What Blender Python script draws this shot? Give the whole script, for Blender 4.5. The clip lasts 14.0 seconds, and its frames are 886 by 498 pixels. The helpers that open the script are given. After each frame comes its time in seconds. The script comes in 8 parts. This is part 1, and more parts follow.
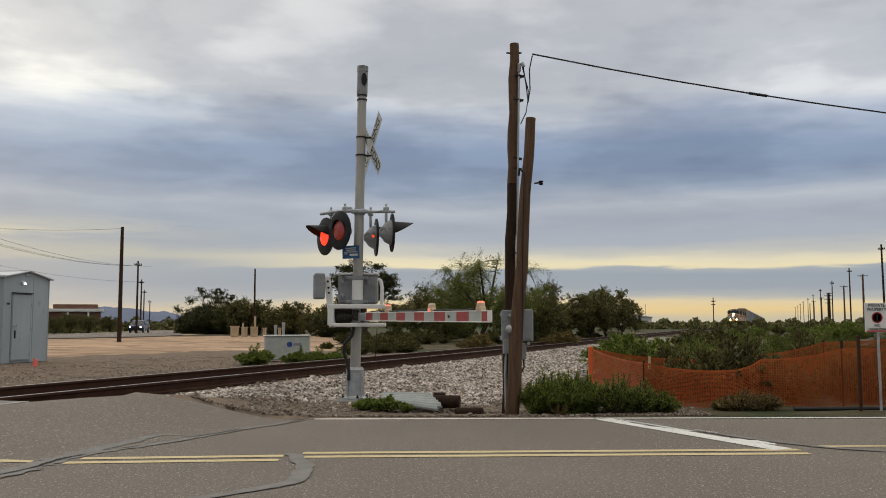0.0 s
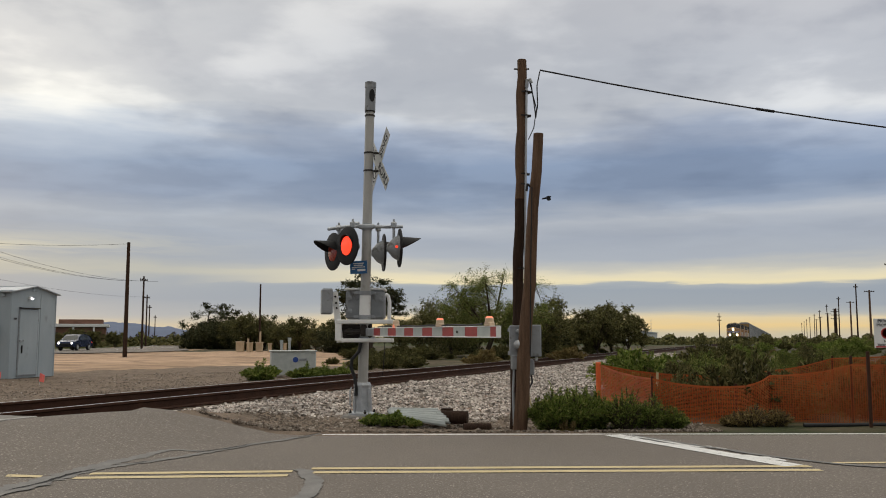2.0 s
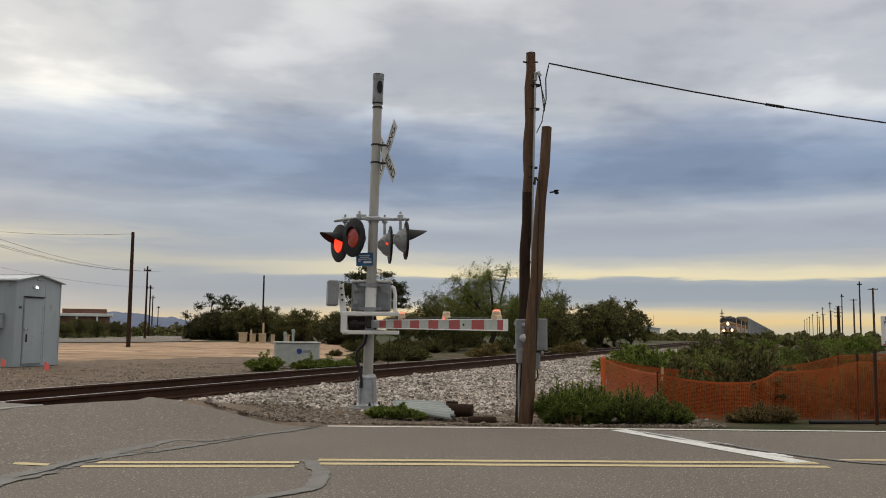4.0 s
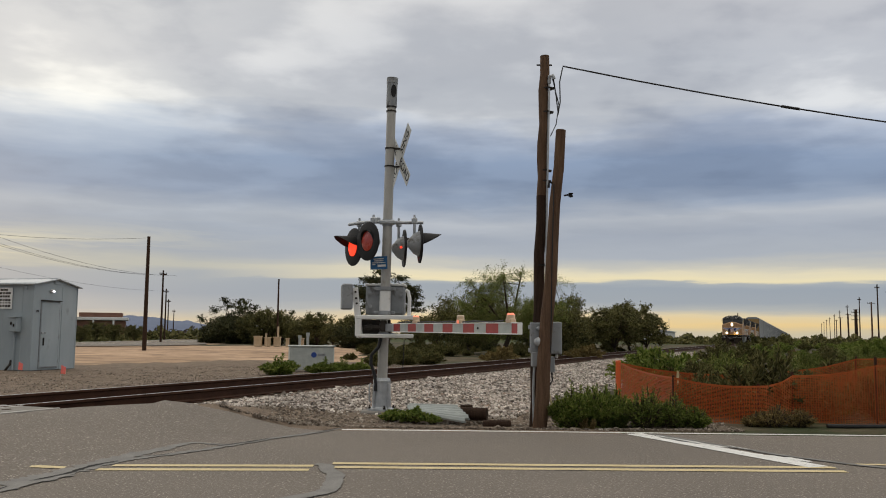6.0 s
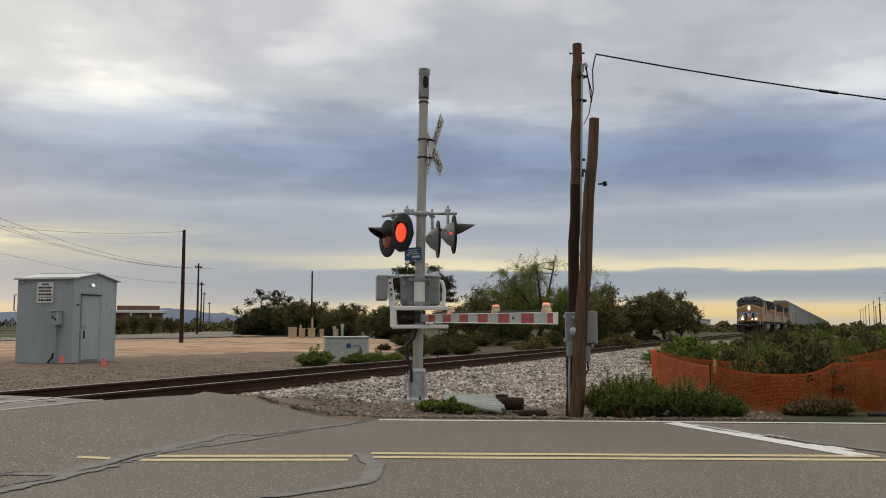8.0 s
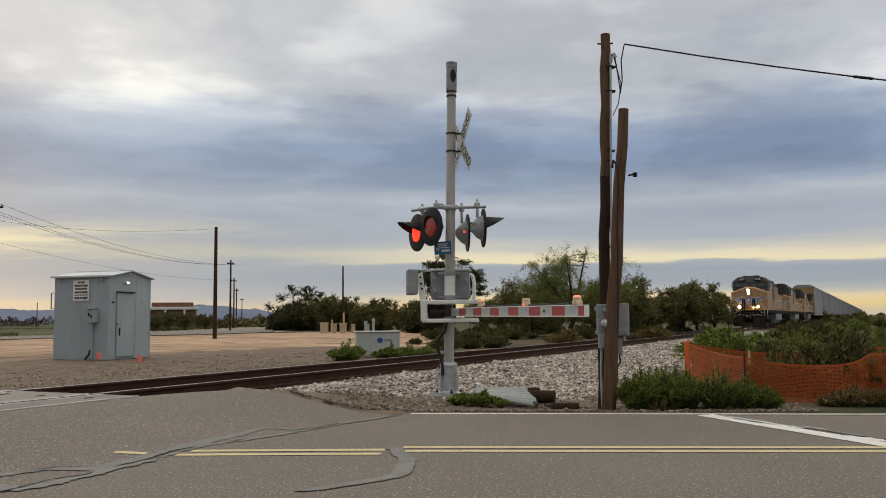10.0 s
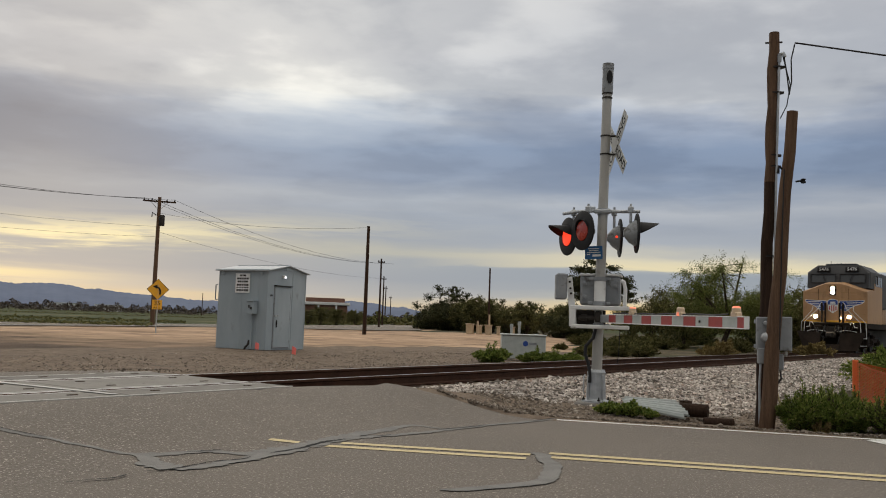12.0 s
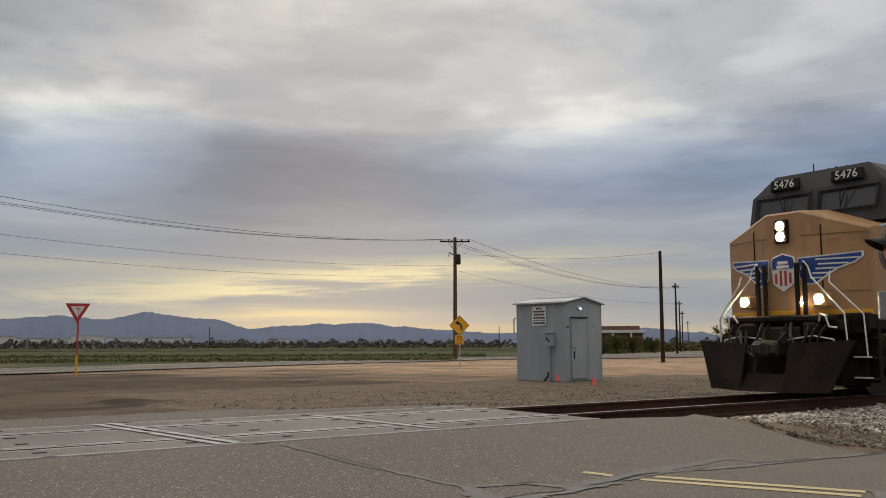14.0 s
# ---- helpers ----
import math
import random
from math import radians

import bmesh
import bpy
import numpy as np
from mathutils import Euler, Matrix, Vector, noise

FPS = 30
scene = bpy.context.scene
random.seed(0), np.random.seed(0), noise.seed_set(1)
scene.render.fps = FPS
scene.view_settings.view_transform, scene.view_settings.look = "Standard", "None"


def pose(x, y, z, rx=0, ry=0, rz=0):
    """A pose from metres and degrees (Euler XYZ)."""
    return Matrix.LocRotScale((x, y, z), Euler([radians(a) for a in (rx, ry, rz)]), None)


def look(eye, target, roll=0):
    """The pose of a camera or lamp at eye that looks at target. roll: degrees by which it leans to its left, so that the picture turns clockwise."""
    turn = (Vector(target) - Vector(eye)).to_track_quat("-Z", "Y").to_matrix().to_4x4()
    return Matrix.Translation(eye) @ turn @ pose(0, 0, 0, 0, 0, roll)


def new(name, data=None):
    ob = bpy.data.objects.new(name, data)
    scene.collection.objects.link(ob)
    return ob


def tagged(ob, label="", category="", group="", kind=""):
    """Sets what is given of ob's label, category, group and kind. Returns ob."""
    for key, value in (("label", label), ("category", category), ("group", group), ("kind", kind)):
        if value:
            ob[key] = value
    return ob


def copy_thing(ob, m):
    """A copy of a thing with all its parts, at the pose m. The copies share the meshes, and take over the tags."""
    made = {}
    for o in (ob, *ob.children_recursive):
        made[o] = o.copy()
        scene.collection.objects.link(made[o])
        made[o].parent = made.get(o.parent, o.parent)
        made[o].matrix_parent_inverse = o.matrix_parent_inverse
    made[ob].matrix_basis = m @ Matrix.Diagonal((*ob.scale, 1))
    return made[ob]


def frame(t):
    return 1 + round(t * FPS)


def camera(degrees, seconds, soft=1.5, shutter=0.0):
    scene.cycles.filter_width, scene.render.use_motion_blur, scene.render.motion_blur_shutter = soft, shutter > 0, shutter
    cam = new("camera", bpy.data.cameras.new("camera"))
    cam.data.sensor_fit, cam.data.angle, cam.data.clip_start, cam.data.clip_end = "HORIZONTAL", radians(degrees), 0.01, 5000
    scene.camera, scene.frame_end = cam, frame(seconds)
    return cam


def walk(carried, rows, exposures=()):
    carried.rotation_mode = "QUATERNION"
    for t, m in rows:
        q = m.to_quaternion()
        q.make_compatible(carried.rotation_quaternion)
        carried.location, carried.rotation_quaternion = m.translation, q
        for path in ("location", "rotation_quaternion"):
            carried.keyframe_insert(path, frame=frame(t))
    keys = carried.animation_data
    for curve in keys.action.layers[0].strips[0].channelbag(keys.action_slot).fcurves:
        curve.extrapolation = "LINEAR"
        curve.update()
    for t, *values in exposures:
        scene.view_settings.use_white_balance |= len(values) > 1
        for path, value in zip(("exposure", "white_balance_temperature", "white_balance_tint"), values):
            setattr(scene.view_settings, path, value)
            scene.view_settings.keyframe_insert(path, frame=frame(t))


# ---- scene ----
# ---- camera ----
cam = camera(53.64, 14.0, soft=1.0)
walk(cam, [
    (0.0, pose(-0.000, -0.000, 1.200, 94.851, 0.094, -0.365)),
    (0.5, pose(-0.011, -0.021, 1.197, 95.010, 0.109, -0.140)),
    (1.0, pose(-0.029, -0.002, 1.193, 95.282, 0.098, -0.011)),
    (1.5, pose(-0.062, -0.032, 1.193, 95.576, 0.076, -0.027)),
    (2.0, pose(-0.041, -0.011, 1.197, 95.859, 0.040, -0.044)),
    (4.5, pose(-0.098, 0.011, 1.190, 95.372, -0.724, 0.203)),
    (5.0, pose(-0.093, 0.003, 1.192, 95.376, -0.651, 0.514)),
    (5.5, pose(-0.089, 0.003, 1.193, 95.557, -0.576, 0.773)),
    (6.0, pose(-0.090, 0.017, 1.190, 95.645, -0.560, 1.037)),
    (6.5, pose(-0.085, 0.016, 1.206, 95.697, -0.618, 1.339)),
    (7.0, pose(-0.082, 0.010, 1.193, 95.536, -0.596, 1.834)),
    (7.5, pose(-0.117, 0.037, 1.186, 95.321, -0.436, 2.366)),
    (8.0, pose(-0.121, -0.007, 1.195, 94.986, -0.091, 3.171)),
    (10.5, pose(-0.117, 0.001, 1.195, 94.556, 0.310, 6.234)),
    (11.0, pose(-0.129, 0.020, 1.193, 94.515, -0.352, 8.250)),
    (11.5, pose(-0.148, 0.068, 1.196, 94.458, -1.238, 11.151)),
    (12.0, pose(-0.166, 0.058, 1.192, 94.658, -1.989, 14.618)),
    (12.5, pose(-0.145, -0.031, 1.196, 94.989, -2.267, 17.998)),
    (13.0, pose(-0.145, -0.015, 1.204, 95.436, -1.703, 21.934)),
    (13.5, pose(-0.130, -0.014, 1.216, 95.811, -0.787, 26.895)),
    (14.0, pose(-0.186, -0.131, 1.236, 96.231, 0.080, 33.611)),
], [(0.0, 0.0), (10.5, 0.0), (12.0, -0.10), (13.0, -0.18), (14.0, -0.24)])

# ---- sky and light ----
def ramp(nodes, stops, interp="LINEAR"):
    n = nodes.new("ShaderNodeValToRGB")
    n.color_ramp.interpolation = interp
    el = n.color_ramp.elements
    while len(el) > 1:
        el.remove(el[-1])
    for i, (p, c) in enumerate(stops):
        e = el[0] if i == 0 else el.new(p)
        e.position = p
        e.color = (*c, 1) if len(c) == 3 else c
    return n


def srgb(r, g, b):
    return tuple(((c / 255 + 0.055) / 1.055) ** 2.4 if c > 10 else c / 255 / 12.92 for c in (r, g, b))


def math_node(nodes, links, op, a, b=None, clamp=False):
    n = nodes.new("ShaderNodeMath")
    n.operation, n.use_clamp = op, clamp
    for k, v in enumerate((a, b)):
        if v is None:
            continue
        if isinstance(v, (int, float)):
            n.inputs[k].default_value = v
        else:
            links.new(v, n.inputs[k])
    return n.outputs[0]


def mix_rgb(nodes, links, fac, a, b, blend="MIX"):
    n = nodes.new("ShaderNodeMix")
    n.data_type, n.blend_type = "RGBA", blend
    for k, v in ((0, fac), (6, a), (7, b)):
        if isinstance(v, (int, float)):
            n.inputs[k].default_value = v
        elif isinstance(v, tuple):
            n.inputs[k].default_value = (*v[:3], 1)
        else:
            links.new(v, n.inputs[k])
    return n.outputs[2]


def noise_node(nodes, links, vec, scale, detail=4.0, rough=0.5, distort=0.0):
    n = nodes.new("ShaderNodeTexNoise")
    n.inputs["Scale"].default_value, n.inputs["Detail"].default_value = scale, detail
    n.inputs["Roughness"].default_value, n.inputs["Distortion"].default_value = rough, distort
    links.new(vec, n.inputs["Vector"])
    return n.outputs["Fac"]


def build_world():
    w = bpy.data.worlds.new("overcast_dusk")
    w.use_nodes = True
    scene.world = w
    N, L = w.node_tree.nodes, w.node_tree.links
    N.clear()
    tc = N.new("ShaderNodeTexCoord")
    sep = N.new("ShaderNodeSeparateXYZ")
    L.new(tc.outputs["Generated"], sep.inputs[0])
    x, y, z = sep.outputs
    el = math_node(N, L, "MULTIPLY", math_node(N, L, "ARCSINE", z), 180 / math.pi)
    az = math_node(N, L, "MULTIPLY", math_node(N, L, "ARCTAN2", x, y), 180 / math.pi)
    # layered stratus: height above the horizon, wavering slowly with the bearing
    com = N.new("ShaderNodeCombineXYZ")
    L.new(math_node(N, L, "MULTIPLY", az, 0.045), com.inputs[0])
    L.new(math_node(N, L, "MULTIPLY", el, 0.22), com.inputs[1])
    wav = noise_node(N, L, com.outputs[0], 1.0, 5, 0.55)
    amp = math_node(N, L, "ADD", math_node(N, L, "MULTIPLY", el, 0.42, ), 0.45)
    amp = math_node(N, L, "MINIMUM", amp, 6.0)
    # the sheet lies a little lower towards the west
    tilt = math_node(N, L, "MULTIPLY", az, 0.004)
    e2 = math_node(N, L, "ADD", el, math_node(N, L, "MULTIPLY", math_node(N, L, "SUBTRACT", wav, 0.5), amp))
    e2 = math_node(N, L, "ADD", e2, tilt)
    # thin streaks lie along the layers
    com2 = N.new("ShaderNodeCombineXYZ")
    L.new(math_node(N, L, "MULTIPLY", az, 0.085), com2.inputs[0])
    L.new(math_node(N, L, "MULTIPLY", el, 1.05), com2.inputs[1])
    wisp = noise_node(N, L, com2.outputs[0], 1.0, 7, 0.6, 0.4)
    e2 = math_node(N, L, "ADD", e2, math_node(N, L, "MULTIPLY", math_node(N, L, "SUBTRACT", wisp, 0.5), 0.9))
    height = math_node(N, L, "DIVIDE", e2, 30.0, True)
    north = ramp(N, [
        (0.000, srgb(196, 188, 172)), (0.014, srgb(206, 194, 166)), (0.026, srgb(236, 206, 148)), (0.044, srgb(226, 208, 170)),
        (0.056, srgb(180, 182, 180)), (0.075, srgb(158, 166, 176)), (0.108, srgb(154, 163, 175)), (0.117, srgb(168, 174, 180)),
        (0.122, srgb(240, 226, 186)), (0.138, srgb(228, 218, 190)), (0.152, srgb(198, 196, 188)), (0.175, srgb(172, 178, 188)),
        (0.215, srgb(164, 171, 184)), (0.250, srgb(178, 183, 192)), (0.285, srgb(146, 158, 178)), (0.320, srgb(128, 143, 168)),
        (0.375, srgb(130, 146, 172)), (0.430, srgb(160, 170, 188)), (0.480, srgb(194, 197, 202)), (0.560, srgb(186, 189, 195)),
        (0.700, srgb(192, 193, 197)), (1.000, srgb(204, 203, 201))])
    west = ramp(N, [
        (0.000, srgb(190, 184, 172)), (0.030, srgb(200, 190, 168)), (0.050, srgb(168, 174, 180)), (0.090, srgb(150, 161, 176)),
        (0.128, srgb(160, 168, 178)), (0.142, srgb(186, 186, 178)), (0.165, srgb(160, 168, 180)), (0.215, srgb(158, 168, 184)),
        (0.250, srgb(172, 180, 192)), (0.300, srgb(138, 152, 175)), (0.375, srgb(132, 148, 173)), (0.430, srgb(156, 167, 185)),
        (0.480, srgb(194, 197, 202)), (0.560, srgb(188, 190, 196)), (0.700, srgb(194, 195, 198)), (1.000, srgb(204, 203, 201))])
    L.new(height, north.inputs[0])
    L.new(height, west.inputs[0])
    side = math_node(N, L, "DIVIDE", math_node(N, L, "SUBTRACT", -3.0, az), 14.0, True)
    based = mix_rgb(N, L, side, north.outputs[0], west.outputs[0])
    # the cloud sheet overhead in perspective
    den = math_node(N, L, "ADD", math_node(N, L, "MAXIMUM", z, 0.0), 0.10)
    pl = N.new("ShaderNodeCombineXYZ")
    L.new(math_node(N, L, "DIVIDE", x, den), pl.inputs[0])
    L.new(math_node(N, L, "DIVIDE", y, den), pl.inputs[1])
    c1 = noise_node(N, L, pl.outputs[0], 0.85, 5, 0.48, 0.2)
    c2 = noise_node(N, L, pl.outputs[0], 2.4, 6, 0.52, 0.1)
    cl = math_node(N, L, "ADD", math_node(N, L, "MULTIPLY", c1, 0.66), math_node(N, L, "MULTIPLY", c2, 0.34))
    mott = ramp(N, [(0.38, (0.70, 0.72, 0.77)), (0.47, (0.92, 0.93, 0.95)), (0.57, (1.28, 1.27, 1.24)), (0.70, (1.45, 1.42, 1.36))], "EASE")
    L.new(cl, mott.inputs[0])
    up = math_node(N, L, "MULTIPLY", math_node(N, L, "SUBTRACT", el, 5.0), 0.11, True)
    col = mix_rgb(N, L, up, based, mix_rgb(N, L, 1.0, based, mott.outputs[0], "MULTIPLY"))
    # thinner, brighter cloud high in the west
    def bump(v, centre, width):
        d = math_node(N, L, "DIVIDE", math_node(N, L, "SUBTRACT", v, centre), width)
        return math_node(N, L, "POWER", 2.718, math_node(N, L, "MULTIPLY", math_node(N, L, "MULTIPLY", d, d), -1.0))
    def lift(col, mask, amount, tint):
        return mix_rgb(N, L, math_node(N, L, "MULTIPLY", mask, amount), col, mix_rgb(N, L, 1.0, col, tint, "MULTIPLY"))
    glow = math_node(N, L, "MULTIPLY", bump(az, -25.0, 15.0), bump(el, 21.0, 7.0))
    col = lift(col, glow, 0.55, (1.65, 1.60, 1.46))
    glow = math_node(N, L, "MULTIPLY", bump(az, 24.0, 12.0), bump(el, 18.0, 6.0))
    col = lift(col, glow, 0.40, (1.55, 1.52, 1.48))
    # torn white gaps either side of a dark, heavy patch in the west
    for a, wa, e, we, k in ((-58.0, 7.0, 12.0, 5.0, 0.9), (-25.0, 7.0, 15.0, 3.5, 0.4), (-42.0, 9.0, 20.5, 3.0, 0.9)):
        gap = math_node(N, L, "MULTIPLY", bump(az, a, wa), bump(e2, e, we))
        col = lift(col, math_node(N, L, "MULTIPLY", gap, math_node(N, L, "MULTIPLY", cl, 1.9, True)), k, (1.78, 1.68, 1.45))
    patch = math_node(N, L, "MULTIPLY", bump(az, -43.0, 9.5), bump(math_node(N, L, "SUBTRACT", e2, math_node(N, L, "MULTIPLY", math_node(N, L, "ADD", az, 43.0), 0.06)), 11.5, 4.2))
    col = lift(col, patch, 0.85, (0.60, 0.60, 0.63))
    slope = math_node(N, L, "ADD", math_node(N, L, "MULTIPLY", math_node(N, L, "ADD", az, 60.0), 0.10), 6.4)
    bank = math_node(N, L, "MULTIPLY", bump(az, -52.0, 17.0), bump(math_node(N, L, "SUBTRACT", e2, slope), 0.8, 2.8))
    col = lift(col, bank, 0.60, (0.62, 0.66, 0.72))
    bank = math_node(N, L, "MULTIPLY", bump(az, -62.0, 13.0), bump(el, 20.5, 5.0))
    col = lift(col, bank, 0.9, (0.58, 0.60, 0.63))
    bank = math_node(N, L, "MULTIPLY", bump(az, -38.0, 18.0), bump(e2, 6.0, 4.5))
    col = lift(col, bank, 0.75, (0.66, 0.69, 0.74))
    # warm streaks low in the south-west, rising towards the north
    slope = math_node(N, L, "ADD", math_node(N, L, "MULTIPLY", math_node(N, L, "ADD", az, 60.0), 0.076), 2.9)
    off = math_node(N, L, "SUBTRACT", math_node(N, L, "ADD", el, math_node(N, L, "MULTIPLY", math_node(N, L, "SUBTRACT", wisp, 0.5), 4.2)), slope)
    torn = ramp(N, [(0.40, (0.15, 0.15, 0.15)), (0.54, (1, 1, 1))])
    L.new(wisp, torn.inputs[0])
    warm = math_node(N, L, "MULTIPLY", math_node(N, L, "MULTIPLY", bump(az, -42.0, 17.0), bump(off, 0.0, 0.85)), torn.outputs[0])
    col = mix_rgb(N, L, math_node(N, L, "MULTIPLY", warm, 0.95, True), col, srgb(250, 236, 186))
    off = math_node(N, L, "ADD", el, math_node(N, L, "MULTIPLY", math_node(N, L, "SUBTRACT", wisp, 0.5), 1.6))
    warm = math_node(N, L, "MULTIPLY", bump(az, -43.0, 6.5), bump(off, 1.9, 0.42))
    col = mix_rgb(N, L, math_node(N, L, "MULTIPLY", warm, 0.85), col, srgb(240, 222, 172))
    # an overcast sky is brightest overhead
    zen = math_node(N, L, "POWER", math_node(N, L, "MAXIMUM", math_node(N, L, "SUBTRACT", z, 0.36), 0.0), 0.8)
    gain = math_node(N, L, "ADD", math_node(N, L, "MULTIPLY", zen, 1.95), 1.0)
    # the sky away from the low sun is duller
    back = math_node(N, L, "MULTIPLY", math_node(N, L, "MINIMUM", y, 0.0), 0.45)
    gain = math_node(N, L, "MULTIPLY", gain, math_node(N, L, "ADD", back, 1.0))
    vm = N.new("ShaderNodeVectorMath")
    vm.operation = "SCALE"
    col = mix_rgb(N, L, math_node(N, L, "MULTIPLY", zen, 1.6, True), col, mix_rgb(N, L, 1.0, col, (1.06, 1.0, 0.90), "MULTIPLY"))
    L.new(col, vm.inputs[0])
    L.new(gain, vm.inputs["Scale"])
    sky = N.new("ShaderNodeTexSky")
    sky.sky_type, sky.sun_disc = "NISHITA", False
    sky.sun_elevation, sky.sun_rotation = radians(14), radians(-40)
    bg1, bg2, add = N.new("ShaderNodeBackground"), N.new("ShaderNodeBackground"), N.new("ShaderNodeAddShader")
    L.new(sky.outputs[0], bg1.inputs[0])
    bg1.inputs[1].default_value = 0.006
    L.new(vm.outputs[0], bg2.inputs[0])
    bg2.inputs[1].default_value = 0.93
    L.new(bg1.outputs[0], add.inputs[0])
    L.new(bg2.outputs[0], add.inputs[1])
    out = N.new("ShaderNodeOutputWorld")
    L.new(add.outputs[0], out.inputs[0])
    w.cycles.sampling_method = "MANUAL"
    w.cycles.sample_map_resolution = 512


build_world()
sun = new("sun", bpy.data.lights.new("sun", "SUN"))
sun.data.energy, sun.data.angle, sun.data.color = 0.5, radians(25), (1.0, 0.93, 0.82)
sun.matrix_world = look((-300, 350, 260), (0, 0, 0))

# ---- materials ----
def material(name, dark, light, scale=3.0, rough=0.8, metal=0.0, bump=0.0, bump_scale=60.0, grain=0.25, spots=None, stretch=(1, 1, 1),
             world=False, vary=0.0, dirt=None, coarse=None):
    """A surface that varies at two scales: stains of size 1/scale metre and grain of size 1/bump_scale."""
    m = bpy.data.materials.new(name)
    m.use_nodes = True
    N, L = m.node_tree.nodes, m.node_tree.links
    b = N["Principled BSDF"]
    if world:
        vec = N.new("ShaderNodeNewGeometry").outputs["Position"]
    else:
        vec = N.new("ShaderNodeTexCoord").outputs["Object"]
    if stretch != (1, 1, 1):
        mp = N.new("ShaderNodeMapping")
        mp.inputs["Scale"].default_value = stretch
        L.new(vec, mp.inputs[0])
        vec = mp.outputs[0]
    big = noise_node(N, L, vec, scale, 5, 0.6)
    fine = noise_node(N, L, vec, bump_scale, 3, 0.6)
    r = ramp(N, [(0.32, dark), (0.68, light)])
    f = math_node(N, L, "ADD", math_node(N, L, "MULTIPLY", big, 1 - grain), math_node(N, L, "MULTIPLY", fine, grain))
    if vary:
        oi = N.new("ShaderNodeObjectInfo")
        f = math_node(N, L, "ADD", f, math_node(N, L, "MULTIPLY", math_node(N, L, "SUBTRACT", oi.outputs["Random"], 0.5), vary))
    L.new(f, r.inputs[0])
    col = r.outputs[0]
    if spots:
        c, size, lo, hi = spots
        s = ramp(N, [(lo, (0, 0, 0)), (hi, (1, 1, 1))])
        L.new(noise_node(N, L, vec, size, 4, 0.6, 0.3), s.inputs[0])
        col = mix_rgb(N, L, s.outputs[0], col, c)
    if dirt:
        # bare trampled earth spreads over part of the plan
        c, y0, y1 = dirt
        sp = N.new("ShaderNodeSeparateXYZ")
        L.new(vec, sp.inputs[0])
        f = math_node(N, L, "DIVIDE", math_node(N, L, "SUBTRACT", y1, sp.outputs[1]), y1 - y0)
        f = math_node(N, L, "ADD", f, math_node(N, L, "MULTIPLY", math_node(N, L, "SUBTRACT", noise_node(N, L, vec, 0.22, 5, 0.65), 0.5), 2.4), True)
        col = mix_rgb(N, L, f, col, mix_rgb(N, L, 1.0, col, c, "MULTIPLY"))
    L.new(col, b.inputs["Base Color"])
    rr = math_node(N, L, "ADD", math_node(N, L, "MULTIPLY", math_node(N, L, "SUBTRACT", big, 0.5), 0.25), rough, True)
    L.new(rr, b.inputs["Roughness"])
    b.inputs["Metallic"].default_value = metal
    b.inputs["Specular IOR Level"].default_value = 0.15 if rough > 0.7 else 0.3 if rough > 0.5 else 0.5
    if coarse:
        # mid-scale relief and tone: ruts, clods and trodden patches
        size, deep = coarse
        mid = noise_node(N, L, vec, size, 8, 0.68, 0.2)
        tone = ramp(N, [(0.30, (0.62, 0.60, 0.58)), (0.50, (1.0, 1.0, 1.0)), (0.70, (1.30, 1.28, 1.25))])
        L.new(mid, tone.inputs[0])
        L.new(mix_rgb(N, L, 1.0, col, tone.outputs[0], "MULTIPLY"), b.inputs["Base Color"])
        fine = math_node(N, L, "ADD", math_node(N, L, "MULTIPLY", mid, deep), fine)
    if bump:
        bp = N.new("ShaderNodeBump")
        bp.inputs["Strength"].default_value, bp.inputs["Distance"].default_value = min(1.0, bump), 0.02
        L.new(fine, bp.inputs["Height"])
        L.new(bp.outputs[0], b.inputs["Normal"])
    return m


def island_material(name, stops, rough=0.85, trans=0.0):
    """Each loose piece takes its own shade from the ramp."""
    m = bpy.data.materials.new(name)
    m.use_nodes = True
    N, L = m.node_tree.nodes, m.node_tree.links
    b = N["Principled BSDF"]
    g = N.new("ShaderNodeNewGeometry")
    r = ramp(N, stops)
    oi = N.new("ShaderNodeObjectInfo")
    f = math_node(N, L, "FRACT", math_node(N, L, "ADD", g.outputs["Random Per Island"], oi.outputs["Random"]))
    L.new(f, r.inputs[0])
    nz = noise_node(N, L, g.outputs["Position"], 0.9, 3)
    big = ramp(N, [(0.3, (0.72, 0.72, 0.72)), (0.7, (1.2, 1.2, 1.2))])
    L.new(nz, big.inputs[0])
    L.new(mix_rgb(N, L, 1.0, r.outputs[0], big.outputs[0], "MULTIPLY"), b.inputs["Base Color"])
    b.inputs["Roughness"].default_value = rough
    b.inputs["Specular IOR Level"].default_value = 0.15 if trans else 0.4
    if trans:
        b.inputs["Transmission Weight"].default_value = 0
        tr = N.new("ShaderNodeBsdfTranslucent")
        L.new(r.outputs[0], tr.inputs[0])
        mx = N.new("ShaderNodeMixShader")
        mx.inputs[0].default_value = trans
        L.new(b.outputs[0], mx.inputs[1])
        L.new(tr.outputs[0], mx.inputs[2])
        L.new(mx.outputs[0], N["Material Output"].inputs[0])
    return m


def glow_material(name, color, strength):
    m = bpy.data.materials.new(name)
    m.use_nodes = True
    b = m.node_tree.nodes["Principled BSDF"]
    b.inputs["Base Color"].default_value = (*color, 1)
    b.inputs["Emission Color"].default_value = (*color, 1)
    b.inputs["Emission Strength"].default_value = strength
    return m


